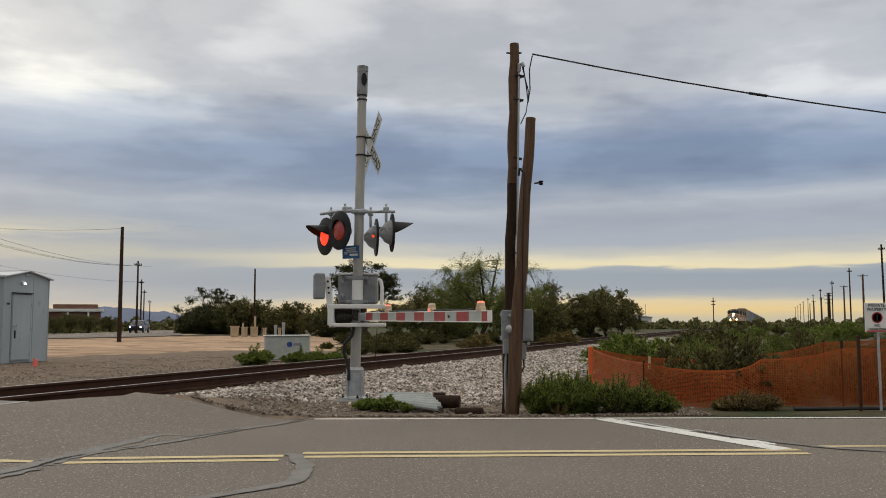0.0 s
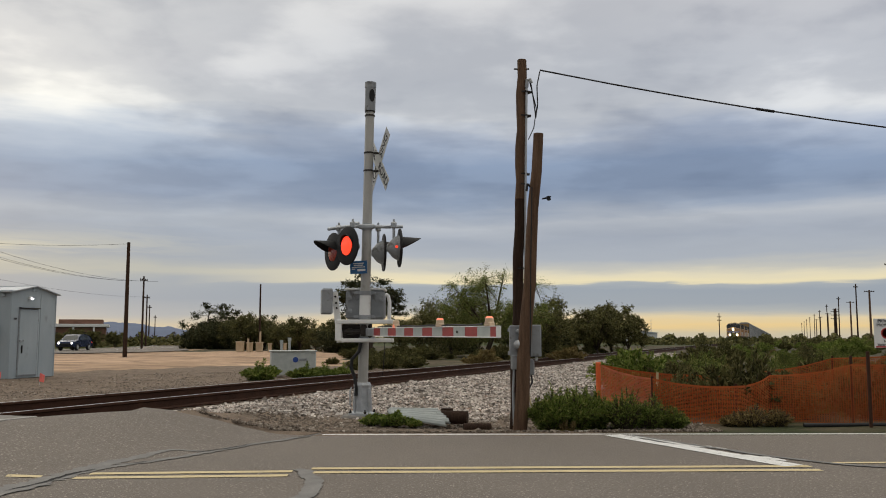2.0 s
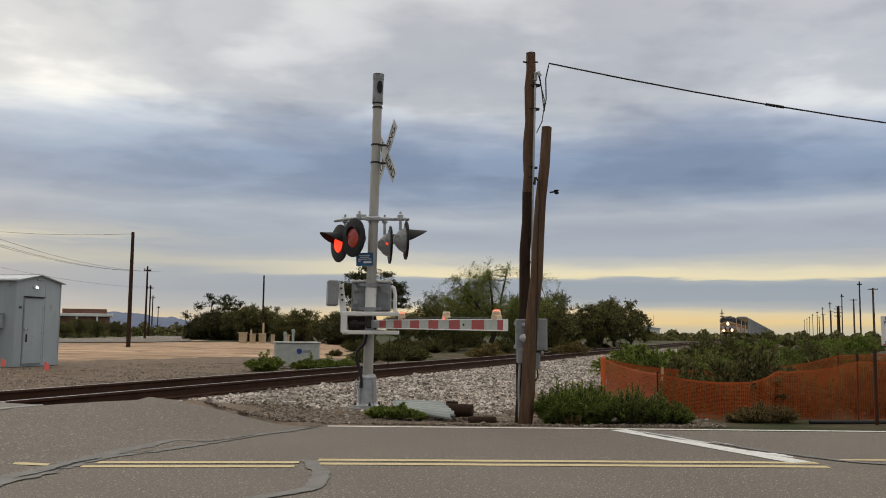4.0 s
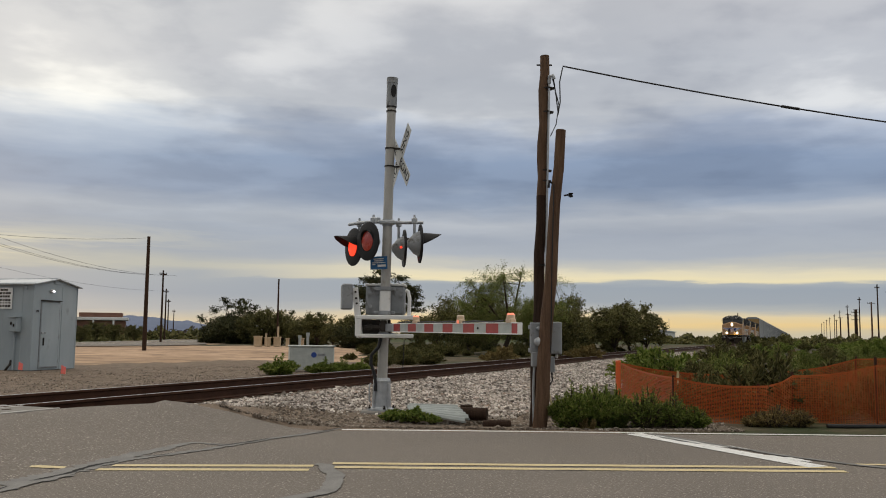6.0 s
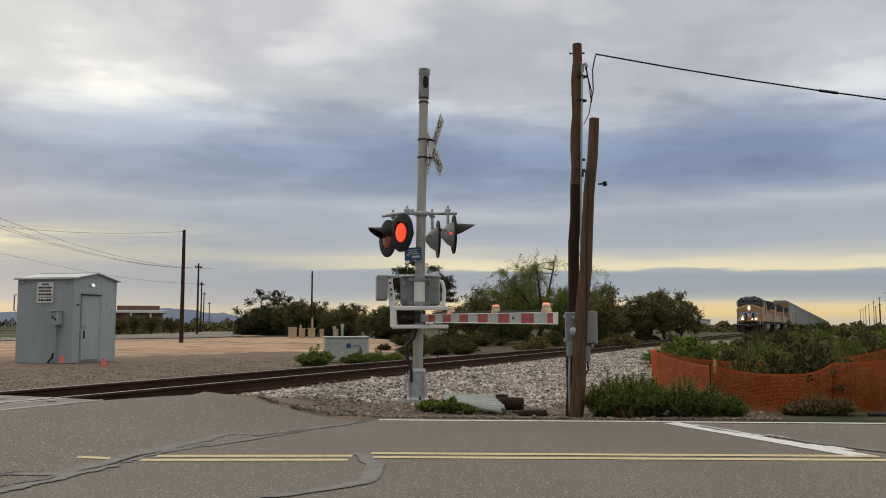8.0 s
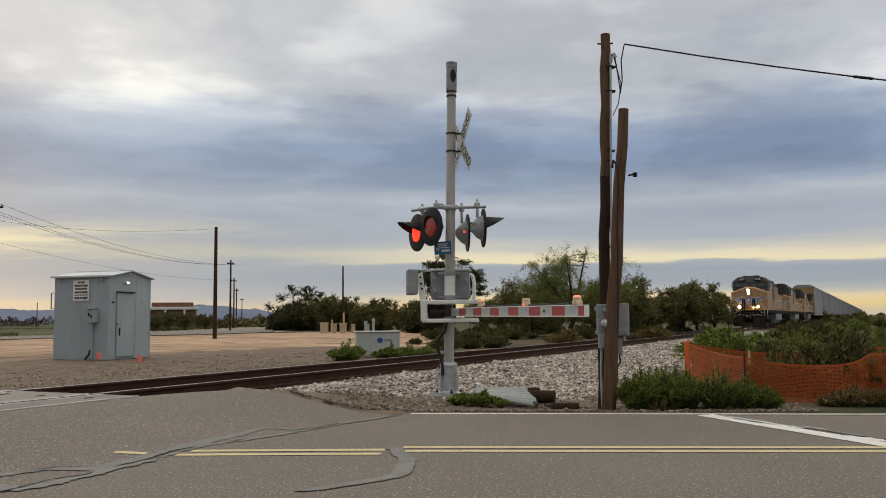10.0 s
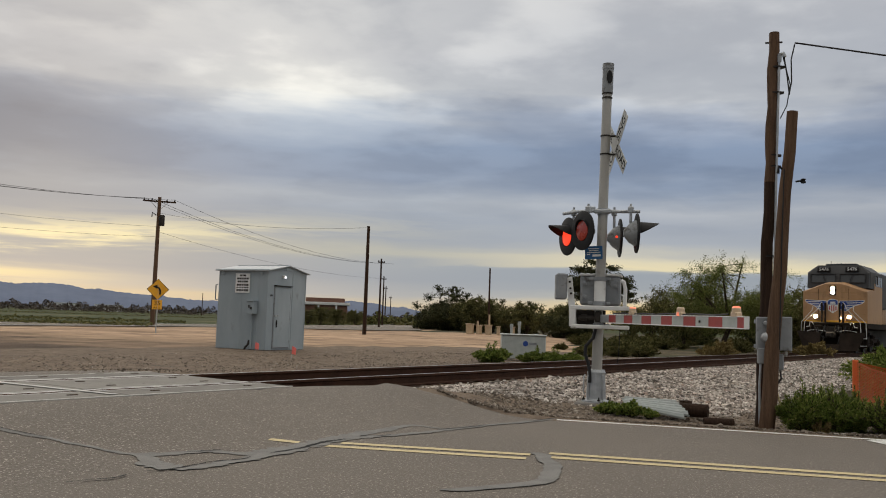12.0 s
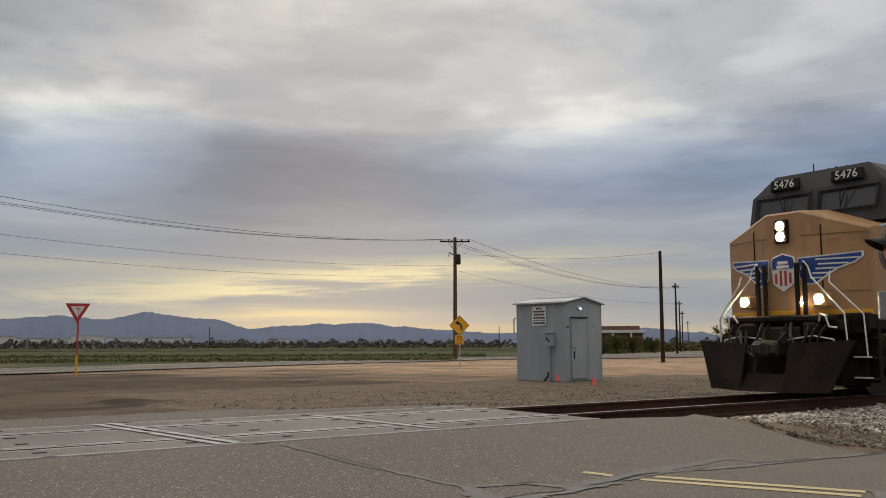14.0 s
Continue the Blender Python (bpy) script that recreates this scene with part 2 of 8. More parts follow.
ASPHALT = material("asphalt", (0.126, 0.110, 0.095), (0.214, 0.190, 0.166), 0.40, 0.86, 0, 1.0, 43, 0.66, ((0.43, 0.39, 0.34), 45, 0.575, 0.655), world=True)
SEALANT = material("crack_sealant", (0.150, 0.146, 0.140), (0.235, 0.229, 0.218), 5, 0.75, 0, 0.5, 70, world=True)
CRACK = material("open_crack", (0.02, 0.02, 0.02), (0.05, 0.048, 0.045), 12, 0.95, world=True)
WHITE_LINE = material("white_road_paint", (0.55, 0.55, 0.53), (0.78, 0.78, 0.76), 5, 0.7, 0, 0.2, 120, 0.4, ((0.25, 0.24, 0.23), 22, 0.60, 0.70), world=True)
YELLOW_LINE = material("yellow_road_paint", (0.48, 0.385, 0.205), (0.62, 0.515, 0.30), 5, 0.7, 0, 0.2, 120, 0.4, ((0.26, 0.23, 0.17), 24, 0.60, 0.70), world=True)
CONCRETE = material("crossing_concrete", (0.150, 0.142, 0.130), (0.245, 0.232, 0.213), 0.8, 0.85, 0, 0.25, 70, 0.35, ((0.11, 0.10, 0.09), 7, 0.62, 0.72), world=True, vary=0.25)
PANEL_EDGE = material("worn_pale_edging", (0.36, 0.35, 0.33), (0.58, 0.57, 0.55), 3, 0.8, 0, 0.1, 60, 0.3, ((0.17, 0.16, 0.145), 4, 0.54, 0.66), world=True)
SAND = material("sandy_lot", (0.230, 0.152, 0.096), (0.56, 0.395, 0.270), 0.13, 0.95, 0, 0.9, 25, 0.15, ((0.25, 0.172, 0.117), 0.5, 0.53, 0.63), world=True, dirt=((0.26, 0.27, 0.29), 23.0, 35.0), coarse=(0.42, 3.0))
GRAVEL = material("gravel", (0.110, 0.083, 0.062), (0.24, 0.188, 0.145), 1.4, 0.95, 0, 1.0, 45, 0.6, ((0.11, 0.09, 0.075), 1.1, 0.58, 0.72), world=True, coarse=(3.0, 1.5))
FIELD = material("green_field", (0.028, 0.038, 0.013), (0.072, 0.082, 0.030), 0.05, 0.95, 0, 0.6, 6, 0.4, ((0.17, 0.145, 0.075), 0.035, 0.58, 0.66), stretch=(1, 0.35, 1), world=True, coarse=(0.4, 1.0))
SCRUB = material("scrub_ground", (0.050, 0.042, 0.026), (0.13, 0.102, 0.068), 0.35, 0.95, 0, 0.8, 14, 0.4, ((0.035, 0.042, 0.018), 0.3, 0.46, 0.58), world=True, coarse=(2.0, 2.0))
RUST = material("rusty_rail", (0.036, 0.018, 0.012), (0.085, 0.043, 0.028), 4, 0.8, 0.2, 0.3, 90, 0.4, world=True)
RAIL_TOP = material("polished_rail_head", (0.30, 0.29, 0.285), (0.45, 0.44, 0.43), 3, 0.35, 0.8, 0, world=True)
TIE = material("creosoted_tie", (0.045, 0.034, 0.026), (0.11, 0.085, 0.065), 6, 0.9, 0, 0.6, 60, 0.4, stretch=(6, 1, 1))
STONE = island_material("ballast_stone", [(0.0, (0.055, 0.046, 0.039)), (0.3, (0.26, 0.225, 0.195)), (0.65, (0.49, 0.435, 0.385)), (0.9, (0.70, 0.65, 0.595)), (1.0, (0.30, 0.20, 0.15))], 0.9)
DIRT_STONE = island_material("dusty_gravel_stone", [(0.0, (0.085, 0.066, 0.050)), (0.5, (0.165, 0.132, 0.103)), (0.9, (0.27, 0.228, 0.184)), (1.0, (0.38, 0.345, 0.295))], 0.95)
ALUMINIUM = material("weathered_aluminium_paint", (0.33, 0.325, 0.305), (0.49, 0.48, 0.455), 3, 0.55, 0.2, 0.08, 90, 0.2, ((0.20, 0.165, 0.125), 5, 0.58, 0.72), stretch=(1, 1, 0.35))
GALV = material("galvanised_steel", (0.33, 0.35, 0.37), (0.50, 0.52, 0.54), 9, 0.5, 0.5, 0.05, 60)
GREY_PAINT = material("grey_enamel", (0.20, 0.215, 0.23), (0.32, 0.335, 0.35), 3, 0.55, 0.0, 0.05, 70, 0.15, ((0.11, 0.105, 0.10), 6, 0.56, 0.70))
WHITE_PAINT = material("white_enamel", (0.66, 0.67, 0.66), (0.82, 0.82, 0.81), 3, 0.45, 0.0, 0.03, 70, 0.15, ((0.42, 0.39, 0.34), 5, 0.66, 0.78))
BLACK_PAINT = material("black_enamel", (0.006, 0.006, 0.007), (0.016, 0.016, 0.017), 4, 0.65, 0, 0.04, 60)
DARK_STEEL = material("dark_greasy_steel", (0.012, 0.010, 0.009), (0.045, 0.038, 0.032), 5, 0.6, 0.2, 0.2, 60)
RUBBER = material("black_cable", (0.010, 0.010, 0.011), (0.028, 0.028, 0.03), 8, 0.6)
SHED_PAINT = material("pale_grey_metal_paint", (0.28, 0.33, 0.36), (0.39, 0.44, 0.47), 0.9, 0.55, 0.0, 0.05, 50, 0.12, ((0.24, 0.25, 0.25), 2.0, 0.66, 0.80), stretch=(1, 1, 0.4))
SHED_ROOF = material("shed_roof_metal", (0.34, 0.37, 0.40), (0.50, 0.53, 0.56), 1.5, 0.55, 0.1, 0.04, 50)
WOOD_DARK = material("weathered_pole_wood", (0.020, 0.012, 0.009), (0.070, 0.042, 0.028), 5, 0.9, 0, 0.7, 55, 0.4, stretch=(5, 5, 0.35))
WOOD_LIGHT = material("bleached_pole_wood", (0.065, 0.038, 0.025), (0.19, 0.118, 0.075), 5, 0.9, 0, 0.7, 55, 0.4, stretch=(5, 5, 0.35))
RED_SHEET = material("red_reflective_sheeting", (0.27, 0.028, 0.028), (0.38, 0.05, 0.045), 7, 0.45, 0, 0.03, 90, 0.2, ((0.30, 0.13, 0.10), 9, 0.62, 0.72))
WHITE_SHEET = material("silver_reflective_sheeting", (0.33, 0.36, 0.35), (0.45, 0.48, 0.46), 7, 0.45, 0.0, 0.03, 90)
ORANGE_NET = material("orange_plastic_net", (0.33, 0.066, 0.013), (0.52, 0.128, 0.030), 1.2, 0.6, 0, 0, 40)
ORANGE_POST = material("orange_plastic_post", (0.75, 0.13, 0.03), (0.86, 0.20, 0.06), 3, 0.5)
BLADE_WHITE = material("weathered_sign_white", (0.42, 0.43, 0.42), (0.58, 0.59, 0.57), 3, 0.5, 0, 0.05, 80, 0.2, ((0.30, 0.28, 0.25), 6, 0.62, 0.74))
YELLOW_SIGN = material("yellow_sign_face", (0.72, 0.36, 0.02), (0.80, 0.42, 0.03), 2, 0.45)
BLUE_SIGN = material("blue_sign_face", (0.02, 0.10, 0.26), (0.03, 0.14, 0.33), 3, 0.4)
RED_SIGN = material("red_sign_face", (0.42, 0.03, 0.03), (0.52, 0.05, 0.045), 3, 0.4)
PINK = material("pink_marker", (0.85, 0.16, 0.14), (0.92, 0.24, 0.20), 4, 0.6)
LEAF_GREEN = island_material("bright_green_leaf", [(0.0, (0.050, 0.078, 0.014)), (0.5, (0.155, 0.215, 0.042)), (0.85, (0.265, 0.310, 0.075)), (1.0, (0.37, 0.35, 0.12))], 0.7, 0.25)
LEAF_MID = island_material("mid_green_leaf", [(0.0, (0.042, 0.060, 0.014)), (0.5, (0.135, 0.165, 0.040)), (1.0, (0.28, 0.28, 0.09))], 0.75, 0.25)
LEAF_OLIVE = island_material("olive_leaf", [(0.0, (0.036, 0.038, 0.015)), (0.5, (0.112, 0.112, 0.040)), (1.0, (0.23, 0.205, 0.085))], 0.8, 0.2)
LEAF_DARK = island_material("dark_leaf", [(0.0, (0.018, 0.022, 0.010)), (0.5, (0.050, 0.056, 0.024)), (1.0, (0.12, 0.115, 0.05))], 0.8, 0.15)
LEAF_BARE = island_material("bare_twig_brown", [(0.0, (0.030, 0.022, 0.018)), (0.5, (0.068, 0.052, 0.042)), (1.0, (0.12, 0.095, 0.075))], 0.9)
LEAF_DRY = island_material("dry_straw_leaf", [(0.0, (0.11, 0.085, 0.035)), (0.5, (0.20, 0.15, 0.06)), (1.0, (0.32, 0.25, 0.11))], 0.85, 0.2)
BARK = material("tree_bark", (0.035, 0.026, 0.019), (0.10, 0.078, 0.058), 5, 0.95, 0, 0.6, 40, stretch=(3, 3, 0.6))
LOCO_YELLOW = material("armour_yellow_paint", (0.36, 0.200, 0.092), (0.49, 0.292, 0.150), 0.8, 0.5, 0.0, 0.03, 40, 0.15, ((0.22, 0.12, 0.055), 1.6, 0.56, 0.76), stretch=(1, 1, 0.5))
LOCO_GREY = material("locomotive_grey_paint", (0.030, 0.031, 0.033), (0.062, 0.063, 0.066), 1.2, 0.55, 0.0, 0.03, 40, 0.2)
LOCO_BLACK = material("sooty_underframe", (0.009, 0.0065, 0.005), (0.032, 0.022, 0.016), 2.0, 0.8, 0.0, 0.15, 40)
LOCO_BLUE = material("blue_emblem_paint", (0.015, 0.045, 0.22), (0.025, 0.07, 0.30), 3, 0.45)
GALV_CAR = material("galvanised_side_sheet", (0.23, 0.245, 0.26), (0.36, 0.375, 0.39), 0.5, 0.55, 0.2, 0.05, 30, 0.2, ((0.20, 0.165, 0.13), 0.7, 0.62, 0.78), stretch=(1, 1, 0.3), vary=0.3)
CAR_BROWN = material("tan_car_paint", (0.26, 0.165, 0.07), (0.38, 0.25, 0.115), 0.6, 0.6, 0.0, 0.05, 30, 0.2, ((0.18, 0.12, 0.08), 0.9, 0.60, 0.75))
GLASS_DARK = material("dark_window_glass", (0.03, 0.035, 0.04), (0.05, 0.055, 0.06), 1, 0.08)
CAR_BLUE = material("dark_blue_car_paint", (0.012, 0.020, 0.055), (0.02, 0.032, 0.08), 2, 0.25, 0.3)
STUCCO = material("tan_stucco", (0.42, 0.33, 0.22), (0.56, 0.45, 0.32), 2, 0.9, 0, 0.2, 60)
BRICK_RED = material("far_brick", (0.13, 0.07, 0.05), (0.22, 0.12, 0.09), 0.8, 0.9)
FAR_WHITE = material("pale_building_paint", (0.55, 0.56, 0.57), (0.74, 0.74, 0.74), 0.2, 0.7)
# the air's distance haze is mixed straight into this blue base colour
MOUNTAIN = material("haze_tinted_mountain", (0.105, 0.130, 0.200), (0.145, 0.175, 0.25), 0.004, 1.0, 0, 0, 0.02, 0.3, world=True)
LENS_OFF = material("dark_red_lens", (0.34, 0.032, 0.018), (0.42, 0.05, 0.025), 8, 0.25)
LENS_GREY = material("amber_cover_lens", (0.55, 0.42, 0.28), (0.66, 0.50, 0.34), 8, 0.35)
RED_GLOW = glow_material("lit_red_lens", (1.0, 0.055, 0.02), 1.15)
TIP_GLOW = glow_material("lit_gate_lamp", (1.0, 0.22, 0.12), 0.9)
HEAD_GLOW = glow_material("lit_headlight", (1.0, 0.84, 0.55), 260.0)
DITCH_GLOW = glow_material("lit_ditch_light", (1.0, 0.78, 0.46), 240.0)
LAMP_GLOW = glow_material("lit_shed_lamp", (0.95, 0.95, 1.0), 2.5)
CAR_GLOW = glow_material("lit_car_headlight", (1.0, 0.95, 0.85), 5.0)
TAIL_GLOW = glow_material("lit_tail_light", (1.0, 0.10, 0.05), 2.0)

# ---- mesh helpers ----
class Build:
    """Collects faces of one mesh."""

    def __init__(self):
        self.v, self.f = [], []

    def add(self, verts, faces, m=None):
        k = len(self.v)
        if m is not None:
            verts = [m @ Vector(p) for p in verts]
        self.v.extend(tuple(p) for p in verts)
        self.f.extend(tuple(i + k for i in face) for face in faces)
        return self

    def box(self, c, s, m=None, ch=None):
        """A box with chamfered edges: centre, size."""
        hx, hy, hz = s[0] / 2, s[1] / 2, s[2] / 2
        ch = min(hx, hy, hz) * 0.3 if ch is None else min(ch, min(hx, hy, hz) * 0.9)
        vs, key = [], {}
        for sx in (-1, 1):
            for sy in (-1, 1):
                for sz in (-1, 1):
                    for ax in range(3):
                        p = [sx * (hx - ch), sy * (hy - ch), sz * (hz - ch)]
                        p[ax] = (sx * hx, sy * hy, sz * hz)[ax]
                        key[sx, sy, sz, ax] = len(vs)
                        vs.append((p[0] + c[0], p[1] + c[1], p[2] + c[2]))
        fs = []
        for ax in range(3):
            a, b = [(1, 2), (0, 2), (0, 1)][ax]
            for s1 in (-1, 1):
                q = []
                for sa, sb in ((-1, -1), (1, -1), (1, 1), (-1, 1)):
                    t = [0, 0, 0]
                    t[ax], t[a], t[b] = s1, sa, sb
                    q.append(key[(*t, ax)])
                flip = (s1 > 0) != (ax != 1)
                fs.append(tuple(q[::-1]) if flip else tuple(q))
        for ax in range(3):
            a, b = [(1, 2), (0, 2), (0, 1)][ax]
            for sa in (-1, 1):
                for sb in (-1, 1):
                    t0, t1 = [0, 0, 0], [0, 0, 0]
                    t0[ax], t0[a], t0[b] = -1, sa, sb
                    t1[ax], t1[a], t1[b] = 1, sa, sb
                    fs.append((key[(*t0, a)], key[(*t1, a)], key[(*t1, b)], key[(*t0, b)]))
        for sx in (-1, 1):
            for sy in (-1, 1):
                for sz in (-1, 1):
                    fs.append(tuple(key[sx, sy, sz, i] for i in range(3)))
        return self.add(vs, fs, m)

    def tube(self, pts, r, n=8, caps=True):
        """A round bar along points; r is one radius or one for each point."""
        pts = [Vector(p) for p in pts]
        rs = [r] * len(pts) if isinstance(r, (int, float)) else r
        k0, side = len(self.v), None
        for i, p in enumerate(pts):
            d = (pts[min(i + 1, len(pts) - 1)] - pts[max(i - 1, 0)]).normalized()
            if side is None:
                side = d.orthogonal().normalized()
            side = (side - d * side.dot(d)).normalized()
            up = d.cross(side)
            for j in range(n):
                a = 2 * math.pi * j / n
                q = p + (side * math.cos(a) + up * math.sin(a)) * rs[i]
                self.v.append((q.x, q.y, q.z))
        for i in range(len(pts) - 1):
            for j in range(n):
                a, b = k0 + i * n + j, k0 + i * n + (j + 1) % n
                self.f.append((a, b, b + n, a + n))
        if caps:
            self.f.append(tuple(k0 + j for j in range(n))[::-1])
            self.f.append(tuple(k0 + (len(pts) - 1) * n + j for j in range(n)))
        return self

    def lathe(self, profile, n=24, m=None):
        """A turned body round z: profile of (radius, z)."""
        vs = [(r * math.cos(2 * math.pi * j / n), r * math.sin(2 * math.pi * j / n), z) for r, z in profile for j in range(n)]
        fs = [(i * n + j, i * n + (j + 1) % n, (i + 1) * n + (j + 1) % n, (i + 1) * n + j) for i in range(len(profile) - 1) for j in range(n)]
        if profile[0][0] > 1e-6:
            fs.append(tuple(range(n))[::-1])
        if profile[-1][0] > 1e-6:
            fs.append(tuple((len(profile) - 1) * n + j for j in range(n)))
        return self.add(vs, fs, m)

    def prism(self, outline, depth, m=None):
        """An outline in x, z pushed along y by depth, centred."""
        n = len(outline)
        vs = [(x, -depth / 2, z) for x, z in outline] + [(x, depth / 2, z) for x, z in outline]
        fs = [tuple(range(n)), tuple(range(n, 2 * n))[::-1]] + [((i + 1) % n, i, i + n, (i + 1) % n + n) for i in range(n)]
        return self.add(vs, fs, m)

    def mesh(self, name, mat, smooth=False):
        me = bpy.data.meshes.new(name)
        me.from_pydata(self.v, [], self.f)
        mats = mat if isinstance(mat, (list, tuple)) else [mat]
        for x in mats:
            me.materials.append(x)
        me.validate()
        b = bmesh.new()
        b.from_mesh(me)
        bmesh.ops.recalc_face_normals(b, faces=b.faces)
        b.to_mesh(me)
        b.free()
        if smooth:
            me.polygons.foreach_set("use_smooth", [True] * len(me.polygons))
            me.set_sharp_from_angle(angle=radians(35))
        return me


def raw_mesh(name, verts, faces, mat):
    me = bpy.data.meshes.new(name)
    me.from_pydata(verts, [], faces)
    for x in (mat if isinstance(mat, (list, tuple)) else [mat]):
        me.materials.append(x)
    me.update()
    return me


def part(name, b, mat, parent, label="", smooth=False, kind="", m=None):
    ob = new(name, b.mesh(name, mat, smooth))
    ob.parent = parent
    if m is not None:
        ob.matrix_basis = m
    return tagged(ob, label, kind=kind)


def thing(name, m, label, category, group="", kind=""):
    ob = new(name)
    ob.empty_display_size = 0.1
    ob.matrix_basis = m
    return tagged(ob, label, category, group, kind)


def solid(name, b, mat, label, category, group="", kind="", smooth=False, m=None):
    ob = new(name, b.mesh(name, mat, smooth))
    if m is not None:
        ob.matrix_basis = m
    return tagged(ob, label, category, group, kind)


def letters(name, text, size, mat, parent, m, label="", squeeze=1.0):
    """Raised lettering with the built-in font, turned into a mesh; it lies in x, y and faces +z."""
    cu = bpy.data.curves.new(name, "FONT")
    cu.body, cu.size, cu.extrude, cu.align_x, cu.align_y = text, size, 0.002, "CENTER", "CENTER"
    cu.resolution_u = 3
    tmp = bpy.data.objects.new(name, cu)
    scene.collection.objects.link(tmp)
    me = bpy.data.meshes.new_from_object(tmp.evaluated_get(bpy.context.evaluated_depsgraph_get()))
    bpy.data.objects.remove(tmp)
    me.materials.clear()
    me.materials.append(mat)
    ob = new(name, me)
    ob.parent = parent
    ob.matrix_basis = m @ Matrix.Diagonal((squeeze, 1, 1, 1))
    return tagged(ob, label)


def smoothstep(a, b, x):
    t = max(0.0, min(1.0, (x - a) / (b - a)))
    return t * t * (3 - 2 * t)


# ---- plan: the track runs straight, u along it and w across it ----
TRACK = radians(20.95)
SIN, COS = math.sin(TRACK), math.cos(TRACK)
TRACK_W, RAIL_Z = 10.0, 0.27


def tp(u, w, z=0.0):
    return (u * SIN - w * COS, u * COS + w * SIN, z)


def uw(x, y):
    return x * SIN + y * COS, -x * COS + y * SIN


def road_edge(x):
    """The far edge of the asphalt, as y."""
    return 11.55 + 1.5 * smoothstep(-1.6, -5.0, x) if x > -6 else 13.05


def terrain(x, y):
    u, w = uw(x, y)
    d = abs(w - TRACK_W)
    on_road = 1 - smoothstep(road_edge(x) - 0.1, road_edge(x) + 0.5, y)
    if d < 1.52 and u > 8.35:
        on_road = 0.0
    road = 0.255 * (1 - smoothstep(1.55, 4.2 if w < TRACK_W else 6.5, d))
    bed = 0.075 - 0.10 * smoothstep(1.75, 4.4, d) - 0.03 * smoothstep(4.0, 6.0, d) + 0.05 * smoothstep(6.0, 9.0, d)
    z = road * on_road + bed * (1 - on_road)
    far = smoothstep(14, 30, math.hypot(x, y))
    if w > TRACK_W + 4 and not on_road:
        z += 0.055 * smoothstep(14, 20, w) * smoothstep(5, 10, abs(x - road2_x(y))) * noise.noise((x * 0.33, y * 0.33, 4.1))
    far *= smoothstep(4, 12, abs(x - road2_x(y)))
    z += far * 0.05 * noise.noise((x * 0.11, y * 0.11, 0.3)) + (1 - on_road) * 0.02 * noise.noise((x * 0.9, y * 0.9, 1.7))
    return z


def grid(xs, ys, f):
    vs = [(x, y, f(x, y)) for y in ys for x in xs]
    n = len(xs)
    fs = [(j * n + i, j * n + i + 1, (j + 1) * n + i + 1, (j + 1) * n + i) for j in range(len(ys) - 1) for i in range(n - 1)]
    return vs, fs

# ---- ground ----
def spread(a, b, step, far, grow=1.35):
    out = [a + i * step for i in range(int((b - a) / step) + 1)]
    s, lo, hi = step, out[0], out[-1]
    while hi < far:
        s *= grow
        lo, hi = lo - s, hi + s
        out = [lo] + out + [hi]
    return out


def road2_x(y):
    """Centre line of the second road, as x."""
    pts = [(-60, -29.0), (-25, -33.0), (0, -37.0), (20, -39.6), (40, -41.0), (70, -39.8), (95, -38.8), (120, -40.5), (150, -46), (240, -73), (560, -170), (2000, -610)]
    for (a, p), (b, q) in zip(pts, pts[1:]):
        if y <= b:
            t = (y - a) / (b - a)
            return p + (q - p) * t
    return pts[-1][1]


def build_ground():
    xs, ys = spread(-26, 14, 0.8, 4200), spread(-10, 44, 0.8, 4200)
    def h(x, y):
        u, w = uw(x, y)
        drop = 0.10 * (1 - smoothstep(road_edge(x) - 0.4, road_edge(x) - 0.05, y)) if -40 < x < 60 else 0
        return terrain(x, y) - drop - 0.35 * smoothstep(120, 500, math.hypot(x, y))
    vs, fs = grid(xs, ys, h)
    me = raw_mesh("ground", vs, fs, [SAND, FIELD, SCRUB, GRAVEL])
    for p in me.polygons:
        x, y, _ = p.center
        u, w = uw(x, y)
        k = 0
        if x < road2_x(y) - 4.2:
            k = 1
        elif w < TRACK_W + 2 and y > 8:
            k = 2 if (x > 2.2 or u > 45) else 3
        elif w < TRACK_W + 3:
            k = 3
        elif TRACK_W + 1 < w < 24 and 6 < u < 35:
            k = 3
        elif u > 26:
            br = math.degrees(math.atan2(x, y))
            k = 2 if br > -6.3 or (math.hypot(x, y) > 96 and br > -16.0) else 0
        if math.hypot(x, y) > 170:
            k = 2 if w < TRACK_W else 1
        p.material_index = k
    me.polygons.foreach_set("use_smooth", [True] * len(me.polygons))
    tagged(new("ground", me), "bare tan desert ground with scrub and green fields", "ground", kind="structure")


